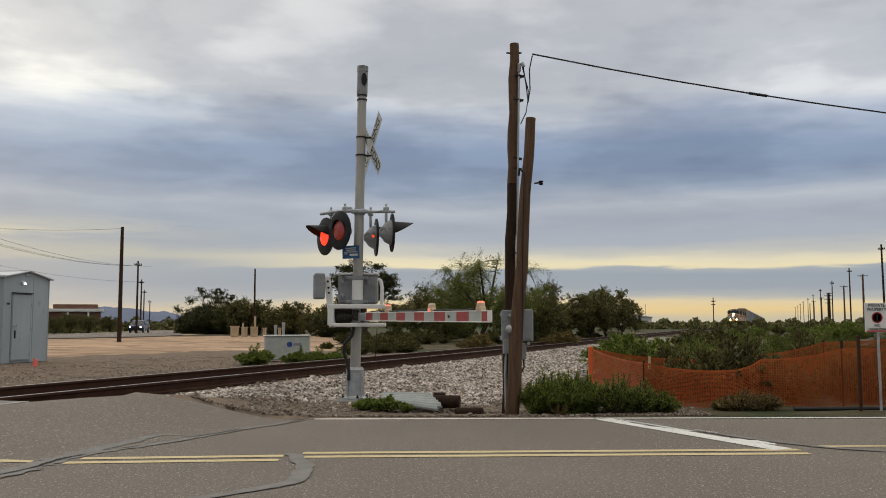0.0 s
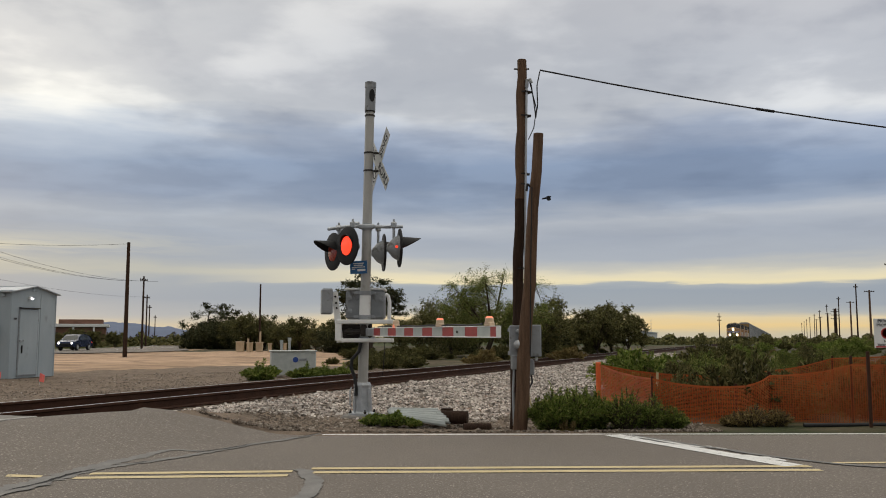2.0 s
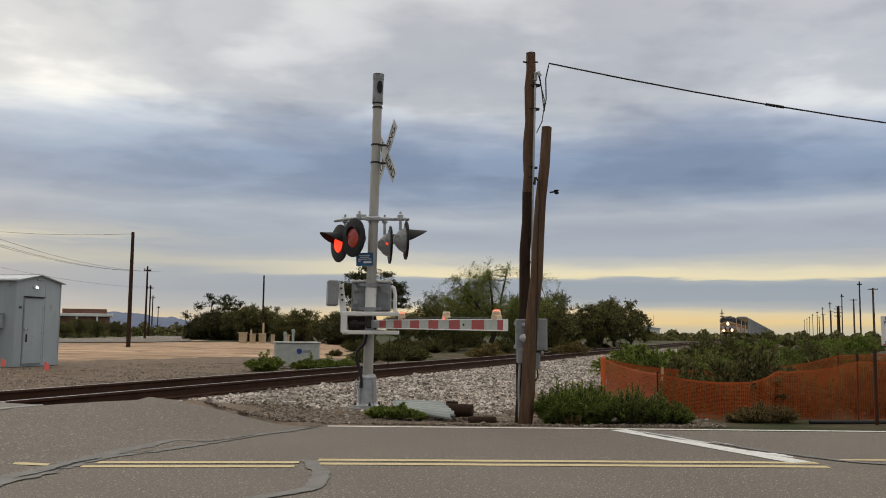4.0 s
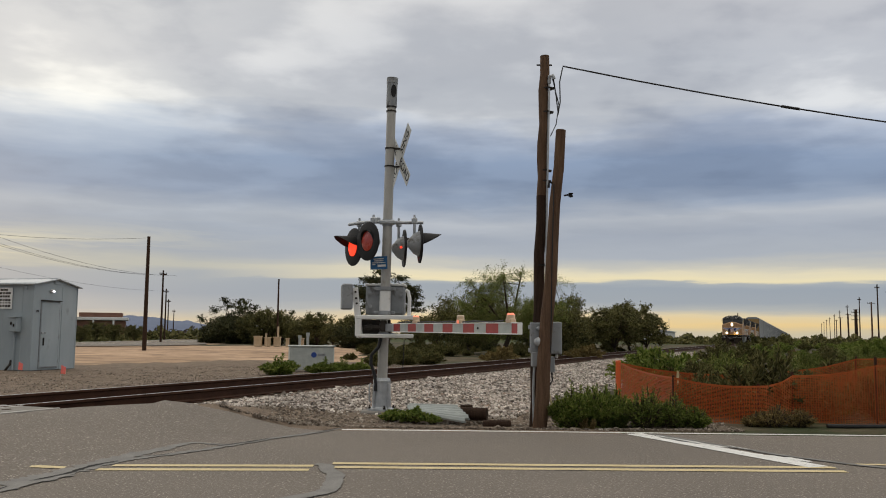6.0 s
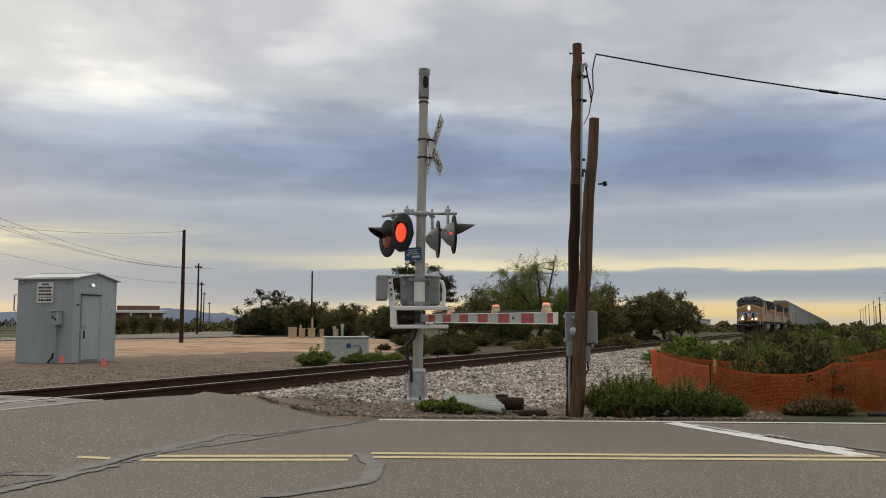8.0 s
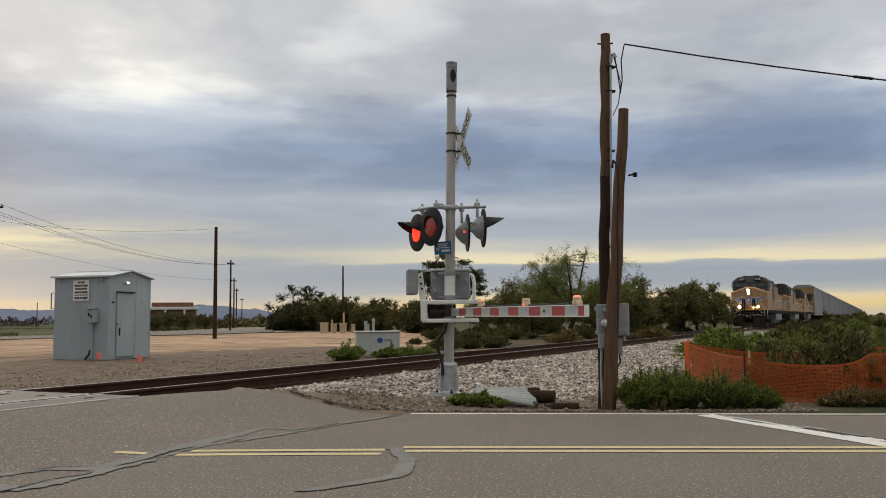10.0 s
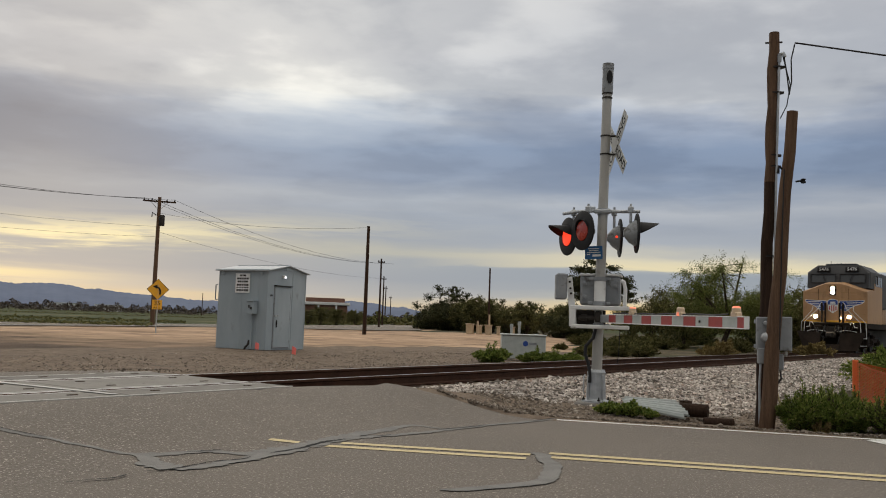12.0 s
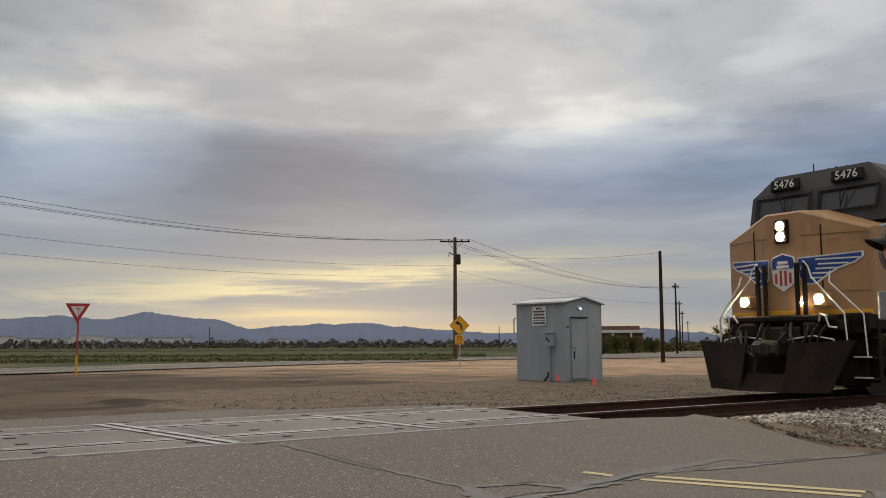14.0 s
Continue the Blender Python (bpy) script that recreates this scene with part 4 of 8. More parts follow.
def build_signal():
    ox, oy, oz = -1.29, 13.85, 0.02
    sg = thing("crossing_signal", pose(ox, oy, oz), "grey railroad crossing signal mast with red flashers and lowered striped gate", "crossing signal")
    L = lambda z: 0.017 * z   # lean of the mast
    base = Build().lathe([(0.22, 0.0), (0.22, 0.03), (0.16, 0.045), (0.15, 0.06), (0.135, 0.42), (0.14, 0.46), (0.12, 0.50), (0.0, 0.50)], 8)
    for k in range(4):
        a = math.pi / 4 + k * math.pi / 2
        base.box((0.155 * math.cos(a), 0.155 * math.sin(a), 0.22), (0.03, 0.03, 0.40), ch=0.006)
    part("base_casting", base, GALV, sg, "grey cast base with ribs")
    bolt = Build().lathe([(0.022, 0.03), (0.022, 0.055), (0.012, 0.057), (0.012, 0.085), (0.0, 0.085)], 6)
    me = bolt.mesh("bolt", DARK_STEEL)
    for k in range(4):
        a = k * math.pi / 2 + 0.3
        b = new("bolt", me)
        b.parent = sg
        b.matrix_basis = pose(0.19 * math.cos(a), 0.19 * math.sin(a), 0.0)
    part("concrete_footing", Build().box((0, 0, -0.06), (0.62, 0.62, 0.13), ch=0.02), CONCRETE, sg)
    part("mast", Build().tube([(0.003, 0, 0.48), (L(2.5), 0, 2.5), (L(4.9), 0, 4.9)], [0.080, 0.076, 0.072], 20), ALUMINIUM, sg, "weathered aluminium mast", True)
    # top finial with its oval opening
    cap = Build().tube([(L(4.84), 0, 4.84), (L(5.30), 0, 5.30)], 0.086, 20)
    part("finial", cap, GREY_PAINT, sg, "dark grey sleeve on the mast top", True)
    part("finial_rim", Build().tube([(L(5.22), 0, 5.22), (L(5.31), 0, 5.31)], 0.091, 20), GREY_PAINT, sg, "", True)
    oval = Build().lathe([(0.0, 0.0), (0.055, 0.0), (0.055, 0.006), (0.0, 0.006)], 20)
    part("opening", oval, BLACK_PAINT, sg, "dark oval opening", m=facing((L(5.08) + 0.033, -0.079, 5.08), 0.4, -0.92) @ Matrix.Diagonal((0.85, 1.9, 1, 1)))
    for z in (4.83, 4.76):
        part("band", Build().tube([(L(z), 0, z - 0.012), (L(z), 0, z + 0.012)], 0.082, 20), DARK_STEEL, sg)
    # crossbuck
    r, n = Vector((0.41, -0.912, 0)), Vector((-0.912, -0.41, 0))
    up = Vector((0, 0, 1))
    cb = new("crossbuck")
    cb.parent = sg
    cb.matrix_basis = frame_matrix((0.225, 0.03, 4.0), r, up, n)
    tagged(cb, "white crossbuck sign with black letters")
    for ang, zz, words in ((45, 0.0, (("CROS", -0.33), ("SING", 0.33))), (-45, 0.008, (("RAIL", -0.33), ("ROAD", 0.33)))):
        m = pose(0, 0, zz) @ pose(0, 0, 0, 0, 0, ang)
        bl = part("blade", Build().box((0, 0, 0), (1.22, 0.23, 0.005), ch=0.002), BLADE_WHITE, cb, "white sign blade", m=m)
        for word, dx in words:
            letters("lettering", word, 0.20, BLACK_PAINT, bl, pose(dx, 0, 0.004), squeeze=0.95)
    for z in (3.86, 4.15):
        part("clamp", Build().tube([(L(z), 0, z - 0.012), (L(z), 0, z + 0.012)], 0.082, 20).box((0.15, 0.01, z), (0.16, 0.04, 0.025)), DARK_STEEL, sg)
    # cross arm and flashers
    z = 2.95
    arm = Build().tube([(-0.58, 0.10, z - 0.02), (-0.28, -0.06, z), (L(z), -0.09, z), (0.34, -0.02, z), (0.62, -0.04, z)], 0.026, 10)
    arm.box((L(z), -0.07, z), (0.26, 0.08, 0.07), ch=0.015).box((L(z) - 0.16, -0.05, z + 0.03), (0.10, 0.07, 0.09), ch=0.015)
    part("cross_arm", arm, GALV, sg, "pipe cross arm", True)
    part("arm_clamp", Build().tube([(L(z), 0, z - 0.05), (L(z), 0, z + 0.05)], 0.088, 20), GALV, sg, "", True)
    for (x, y, zz), nx, ny, ph, rt in (((-0.51, 0.17, 2.575), -0.84, -0.54, 0, 0.32), ((-0.235, -0.26, 2.625), -0.78, -0.63, 1, 0.05),
                                   ((0.31, 0.24, 2.565), 0.985, 0.17, 0, 0.20), ((0.585, -0.16, 2.60), 0.985, 0.17, 1, 0.32)):
        flasher(sg, (x, y, zz), nx, ny, ph, rt)
        hx, hy = x - nx * 0.10, y - ny * 0.10
        hang = Build().tube([(hx, hy, zz + 0.16), (hx, hy, z + 0.02)], 0.022, 8)
        hang.box((hx, hy, z + 0.01), (0.09, 0.07, 0.10), ch=0.015)
        hang.tube([(hx, hy, z), (max(-0.3, min(0.4, hx * 0.7)), -0.05, z)], 0.018, 8)
        hang.tube([(hx, hy, z + 0.05), (hx, hy, z + 0.10)], 0.018, 8)
        part("hanger", hang, GALV, sg, "", True)
    # blue notice
    bs = part("notice", Build().box((0, 0, 0), (0.275, 0.205, 0.004), ch=0.0015), BLUE_SIGN, sg, "small blue emergency notice with white lines", m=facing((-0.07, -0.10, 2.30), -0.15, -0.99) @ pose(0, 0, 0, 0, 0, 2))
    for yy, w, h in ((0.062, 0.17, 0.014), (0.032, 0.15, 0.014), (0.002, 0.21, 0.012), (-0.026, 0.05, 0.014)):
        part("text_bar", Build().box((0.0 if w > 0.1 else -0.08, yy, 0.004), (w, h, 0.002), ch=0.0005), WHITE_PAINT, bs)
    part("text_bar", Build().box((0.045, -0.045, 0.004), (0.13, 0.034, 0.002), ch=0.0005), WHITE_PAINT, bs)
    # gate mechanism
    body = part("gate_mechanism", Build().box((0.02, 0.27, 1.72), (0.62, 0.36, 0.46), ch=0.03), GREY_PAINT, sg, "grey gate mechanism box")
    lid = Build().box((0.02, 0.27, 1.965), (0.66, 0.40, 0.035), ch=0.012)
    for k in range(7):
        lid.box((-0.26 + 0.094 * k, 0.08, 1.975), (0.055, 0.03, 0.03), ch=0.008)
    part("lid", lid, WHITE_PAINT, body, "pale lid rim")
    for x, zz in ((-0.22, 1.83), (-0.22, 1.62), (0.27, 1.80)):
        part("boss", Build().lathe([(0.0, 0.0), (0.032, 0.0), (0.038, 0.02), (0.038, 0.05), (0.0, 0.06)], 8, facing((x, 0.09, zz), 0, -1)), GREY_PAINT, body, "", True)
    part("door_seam", Build().box((0.10, 0.088, 1.72), (0.012, 0.008, 0.42)), DARK_STEEL, body)
    for zz in (1.52, 1.90, 1.18):
        part("saddle_clamp", Build().tube([(L(zz), 0, zz - 0.03), (L(zz), 0, zz + 0.03)], 0.095, 18).box((0.02, 0.02, zz), (0.34, 0.05, 0.05), ch=0.01), GREY_PAINT, sg, "", True)
    part("sleeve", Build().tube([(L(1.6), 0, 1.50), (L(1.8), 0, 1.86)], 0.088, 18), WHITE_PAINT, sg, "pale sleeve on the mast", True)
    # white frame with the drive, counterweight arm
    fr = Build().box((0.04, -0.13, 1.445), (0.90, 0.10, 0.065), ch=0.01).box((0.05, -0.13, 1.155), (0.88, 0.10, 0.06), ch=0.01)
    fr.box((-0.37, -0.13, 1.30), (0.10, 0.09, 0.30), ch=0.01)
    part("gate_frame", fr, WHITE_PAINT, sg, "white channel frame")
    part("side_arm", Build().prism([(-0.30, 1.12), (-0.40, 1.12), (-0.49, 1.90), (-0.40, 1.92), (-0.36, 1.60)], 0.05, pose(0, -0.06, 0)), WHITE_PAINT, sg, "white counterweight arm")
    for zz in (1.84, 1.74, 1.66):
        part("bolt_head", Build().lathe([(0.0, 0), (0.018, 0), (0.018, 0.015), (0, 0.015)], 6, facing((-0.43 + (1.84 - zz) * 0.12, -0.086, zz), 0, -1)), DARK_STEEL, sg)
    part("counterweight", Build().box((0, 0, 0), (0.17, 0.30, 0.40), ch=0.02), GREY_PAINT, sg, "grey slab counterweight", m=pose(-0.575, -0.02, 1.765, 0, 0, 12))
    hk = Build().tube([(0.36, 0.02, 1.45), (0.41, 0.02, 1.48), (0.415, 0.02, 1.75), (0.39, 0.02, 1.86), (0.35, 0.02, 1.88)], 0.030, 8)
    part("hook_arm", hk, WHITE_PAINT, sg, "white curved arm", True)
    dr = Build().tube([(-0.28, -0.10, 1.29), (-0.02, -0.10, 1.29)], 0.035, 10).tube([(-0.24, -0.10, 1.29), (-0.16, -0.10, 1.29)], 0.052, 10)
    dr.box((-0.10, -0.02, 1.30), (0.45, 0.05, 0.22), ch=0.01).box((0.02, -0.10, 1.31), (0.10, 0.10, 0.17), ch=0.015)
    part("drive", dr, DARK_STEEL, sg, "dark greasy drive shaft", True)
    # gate arm
    a0, a1 = Vector((0.08, -0.12, 1.285)), Vector((1.86, -4.25, 1.255))
    d = (a1 - a0).normalized()
    side = d.cross(Vector((0, 0, 1))).normalized()
    upv = side.cross(d)
    ga = new("gate_arm")
    ga.parent = sg
    ga.matrix_basis = frame_matrix(a0, d, side, upv)
    tagged(ga, "red and silver striped gate arm")
    ln = (a1 - a0).length
    part("arm_adapter", Build().box((0.16, 0, 0), (0.42, 0.07, 0.12), ch=0.01), GALV, ga, "grey adapter bracket")
    step = (ln - 0.33) / 12.45
    for k in range(13):
        x0, x1 = 0.33 + k * step, min(ln, 0.33 + (k + 1) * step)
        part("stripe", Build().box(((x0 + x1) / 2, 0, 0), (x1 - x0 - 0.001, 0.048, 0.115), ch=0.003), RED_SHEET if k % 2 == 0 else WHITE_SHEET, ga, "red stripe" if k % 2 == 0 else "silver stripe")
    edge = Build().box((ln / 2 + 0.16, 0, 0.061), (ln - 0.32, 0.058, 0.010), ch=0.002).box((ln / 2 + 0.16, 0, -0.061), (ln - 0.32, 0.058, 0.012), ch=0.002).box((ln + 0.006, 0, 0), (0.012, 0.058, 0.13), ch=0.002)
    part("edge_channel", edge, WHITE_PAINT, ga, "pale edge channel")
    wire = Build().tube([(0.5 + 0.4 * k, 0.0, 0.075 + 0.012 * (k % 2)) for k in range(10)], 0.009, 6)
    part("lamp_cable", wire, RUBBER, ga, "", True)
    part("bolt_head", Build().lathe([(0.0, 0), (0.016, 0), (0.016, 0.012), (0, 0.012)], 6, pose(ln * 0.77, 0.024, 0, -90)), DARK_STEEL, ga)
    for s, ph in ((0.285, 0), (0.64, 1), (0.952, None)):
        x = s * ln
        lp = part("gate_lamp", Build().box((x, 0, 0.085), (0.13, 0.075, 0.05), ch=0.01).lathe([(0.05, 0.10), (0.048, 0.15), (0.035, 0.165), (0.0, 0.166)], 14, pose(x, 0, 0)), LENS_GREY, ga, "pale gate lamp", True)
        lit = part("lit_lamp", Build().lathe([(0.047, 0.0), (0.045, 0.044), (0.032, 0.058), (0.0, 0.060)], 14), TIP_GLOW, lp, "glowing red lamp lens", True)
        if ph is None:
            lit.matrix_basis = pose(x, 0, 0.112)
        else:
            BLINKERS.append((lit, ph, Vector((x, 0, 0.112)), Vector((x, 0, 0.060))))
    # conduits
    part("conduit", Build().tube([(-0.02, -0.10, 1.12), (-0.05, -0.12, 0.98), (-0.16, -0.10, 0.86), (-0.17, -0.08, 0.72), (-0.12, -0.09, 0.60), (-0.09, -0.10, 0.45), (-0.09, -0.12, 0.30)], 0.026, 10), RUBBER, sg, "black flexible conduit", True)
    part("chain", Build().tube([(0.36, -0.30, 1.12), (0.35, -0.30, 0.80), (0.33, -0.29, 0.62)], 0.006, 5), RUBBER, sg)
    part("handle", Build().tube([(-0.17, -0.02, 0.12), (-0.19, -0.04, 0.16), (-0.19, -0.04, 0.38), (-0.17, -0.02, 0.42)], 0.012, 6), GALV, sg, "", True)


build_signal()


# ---- leaning poles beside the crossing ----
def pole_mesh(p, q, r0, r1, mat, parent, name="pole", label=""):
    p, q = Vector(p), Vector(q)
    pts = [p.lerp(q, k / 8) + Vector((0.012 * math.sin(k * 1.9), 0.012 * math.cos(k * 2.3), 0)) * (0 < k < 8) for k in range(9)]
    return part(name, Build().tube(pts, [r0 + (r1 - r0) * k / 8 for k in range(9)], 14), mat, parent, label, True)


def build_service_poles():
    tall = thing("service_pole", pose(0.97, 12.36, -0.02), "tall dark wooden service pole with conduits and an overhead wire", "utility pole")
    pole_mesh((0, 0, -0.1), (0.10, 0, 3.2), 0.082, 0.074, WOOD_DARK, tall)
    pole_mesh((0.10, 0, 3.2), (0.145, 0, 5.24), 0.074, 0.066, WOOD_LIGHT, tall, "pole_top", "paler upper length of the pole")
    part("conduit", Build().tube([(0.13, -0.06, 0.4), (0.17, -0.07, 3.2), (0.205, -0.06, 4.85)], 0.016, 8), GALV, tall, "thin metal conduit", True)
    for z in (2.2, 3.4, 3.55, 4.4, 4.75):
        part("strap", Build().tube([(0.02 + 0.034 * z, 0, z), (0.02 + 0.034 * z, 0, z + 0.02)], 0.085, 12).box((0.09 + 0.034 * z, -0.05, z), (0.05, 0.05, 0.03)), DARK_STEEL, tall)
    part("weatherhead", Build().tube([(0.205, -0.06, 4.82), (0.21, -0.07, 4.92), (0.25, -0.08, 4.93), (0.27, -0.08, 4.88)], 0.028, 8), GALV, tall, "", True)
    part("drip_loop", Build().tube([(0.26, -0.08, 4.90), (0.30, -0.09, 4.62), (0.33, -0.08, 4.36), (0.36, -0.06, 4.55), (0.355, -0.05, 4.85), (0.40, -0.04, 5.06)], 0.009, 6), RUBBER, tall, "looped black wire", True)
    part("drip_loop", Build().tube([(0.25, -0.08, 4.88), (0.34, -0.08, 4.50), (0.30, -0.07, 4.22), (0.22, -0.06, 4.05)], 0.007, 6), RUBBER, tall, "looped black wire", True)
    for s in (-1, 1):
        part("bolt", Build().tube([(0.14, 0, 5.1), (0.14 + s * 0.11, 0, 5.11)], 0.012, 6), DARK_STEEL, tall)
    pts = []
    for k in range(26):
        t = k / 25
        x = 1.37 + 26 * t - 0.97
        pts.append((x, -0.04 + 0.3 * t, 5.06 - 5.3 * t + 5.0 * t * t + 0.02))
    part("overhead_wire", Build().tube(pts, 0.011, 6), RUBBER, tall, "sagging black overhead wire", True)
    part("wire_splice", Build().tube([pts[3], [a + (b - a) * 0.25 for a, b in zip(pts[3], pts[4])]], 0.02, 6), RUBBER, tall)
    low = thing("leaning_post", pose(0.99, 11.95, -0.03), "leaning brown wooden pole carrying grey electric boxes", "utility pole")
    pole_mesh((0, 0, -0.1), (0.305, -0.02, 4.06), 0.098, 0.068, WOOD_LIGHT, low, "pole", "brown weathered wooden pole")
    bk = Build().tube([(0.34, -0.06, 3.14), (0.41, -0.08, 3.15)], 0.012, 6).lathe([(0.0, -0.03), (0.03, -0.02), (0.03, 0.0), (0.02, 0.01), (0.035, 0.03), (0.0, 0.04)], 10, pose(0.43, -0.08, 3.14))
    part("insulator", bk, BLACK_PAINT, low, "small dark insulator", True)
    part("insulator", Build().tube([(0.20, -0.03, 3.3), (0.14, -0.05, 3.34), (0.13, -0.05, 3.25)], 0.02, 6), BLACK_PAINT, low, "", True)
    part("ground_wire", Build().tube([(0.15, -0.10, 1.0), (0.17, -0.10, 2.2), (0.20, -0.09, 3.3)], 0.008, 6), RUBBER, low, "", True)
    # boxes on a backing strut between both poles
    eb = thing("electric_cabinet", pose(1.0, 12.1, 0.9), "grey electric meter boxes fixed between two poles", "electric box")
    part("strut", Build().box((0.10, 0.14, 0.42), (0.46, 0.05, 0.05), ch=0.005).box((0.10, 0.14, 0.10), (0.46, 0.05, 0.05), ch=0.005), GALV, eb)
    part("cabinet", Build().box((0.215, 0.02, 0.27), (0.20, 0.16, 0.44), ch=0.012), GREY_PAINT, eb, "grey cabinet")
    part("switch_box", Build().box((-0.035, 0.0, 0.27), (0.16, 0.16, 0.42), ch=0.012), GREY_PAINT, eb, "grey switch box")
    mt = Build().lathe([(0.0, 0.0), (0.062, 0.0), (0.062, 0.05), (0.055, 0.10), (0.03, 0.12), (0.0, 0.125)], 20, facing((-0.01, -0.08, 0.22), 0.1, -1))
    part("meter", mt, GALV, eb, "round electric meter", True)
    part("latch", Build().lathe([(0.0, 0.0), (0.03, 0.0), (0.02, 0.06), (0.0, 0.06)], 10, facing((-0.01, -0.08, 0.40), 0, -1)), GALV, eb)
    part("meter_box", Build().box((-0.035, -0.02, -0.02), (0.13, 0.15, 0.20), ch=0.012), GREY_PAINT, eb, "small grey meter box")
    part("junction_box", Build().box((0.17, 0.03, -0.09), (0.10, 0.12, 0.21), ch=0.012), GREY_PAINT, eb, "small grey junction box")
    part("plug", Build().tube([(0.25, 0.02, 0.0), (0.25, 0.02, 0.05)], 0.018, 8), WHITE_PAINT, eb)
    part("cable", Build().tube([(-0.06, -0.02, -0.12), (-0.075, -0.03, -0.4), (-0.07, -0.05, -0.88)], 0.016, 8), GALV, eb, "", True)
    part("cable", Build().tube([(0.18, 0.02, -0.19), (0.19, 0.0, -0.30), (0.12, -0.06, -0.40), (0.10, -0.06, -0.6)], 0.012, 6), RUBBER, eb, "", True)
    part("warning_stake", Build().tube([(0.14, 0.10, -0.42), (0.24, 0.10, -0.88)], 0.012, 6), YELLOW_LINE, eb, "thin yellow stake")


build_service_poles()


# ---- clutter at the foot of the signal ----
def build_clutter():
    n, top = 30, []
    a0, a1 = Vector((-0.86, 13.2, 0.15)), Vector((-0.80, 12.95, 0.07))
    b0, b1 = Vector((-0.16, 12.70, 0.15)), Vector((0.02, 12.10, 0.03))
    for lift, off in ((0.0, (0.0, 0.0, 0.0)), (0.035, (0.05, 0.06, 0.0))):
        sh, vs, fs = Build(), [], []
        for k in range(n + 1):
            t = k / n
            h = Vector((0, 0, 0.030 * math.sin(k * 1.05) + lift)) + Vector(off)
            p, q = a0.lerp(a1, t) + h * 0.6, b0.lerp(b1, t) + h
            vs += [tuple(p), tuple(q), tuple(p - Vector((0, 0, 0.004))), tuple(q - Vector((0, 0, 0.004)))]
        for k in range(n):
            i = 4 * k
            fs += [(i, i + 4, i + 5, i + 1), (i + 2, i + 3, i + 7, i + 6)]
        sh.add(vs, fs)
        solid("corrugated_sheet", sh, WHITE_SHEET, "bent pale corrugated metal sheet lying on gravel", "metal sheet", "sheets by the mast")
    solid("log", Build().tube([(-0.22, 0, 0), (0, 0.01, 0.0), (0.22, 0, 0)], [0.098, 0.095, 0.092], 14), WOOD_DARK, "short sawn length of dark wooden pole", "log", smooth=True, m=pose(0.10, 12.66, 0.085, 0, 0, -10))
    solid("log", Build().tube([(0, 0, 0), (0, 0, 0.20)], [0.095, 0.09], 14), WOOD_DARK, "upright stub of dark wooden post", "log", smooth=True, m=pose(0.03, 13.05, -0.02))
    solid("log", Build().tube([(-0.20, 0, 0), (0.18, 0, 0.0)], [0.07, 0.065], 12), WOOD_DARK, "half-buried brown piece of wood", "log", smooth=True, m=pose(0.45, 12.25, -0.025, 0, 0, 6))


build_clutter()

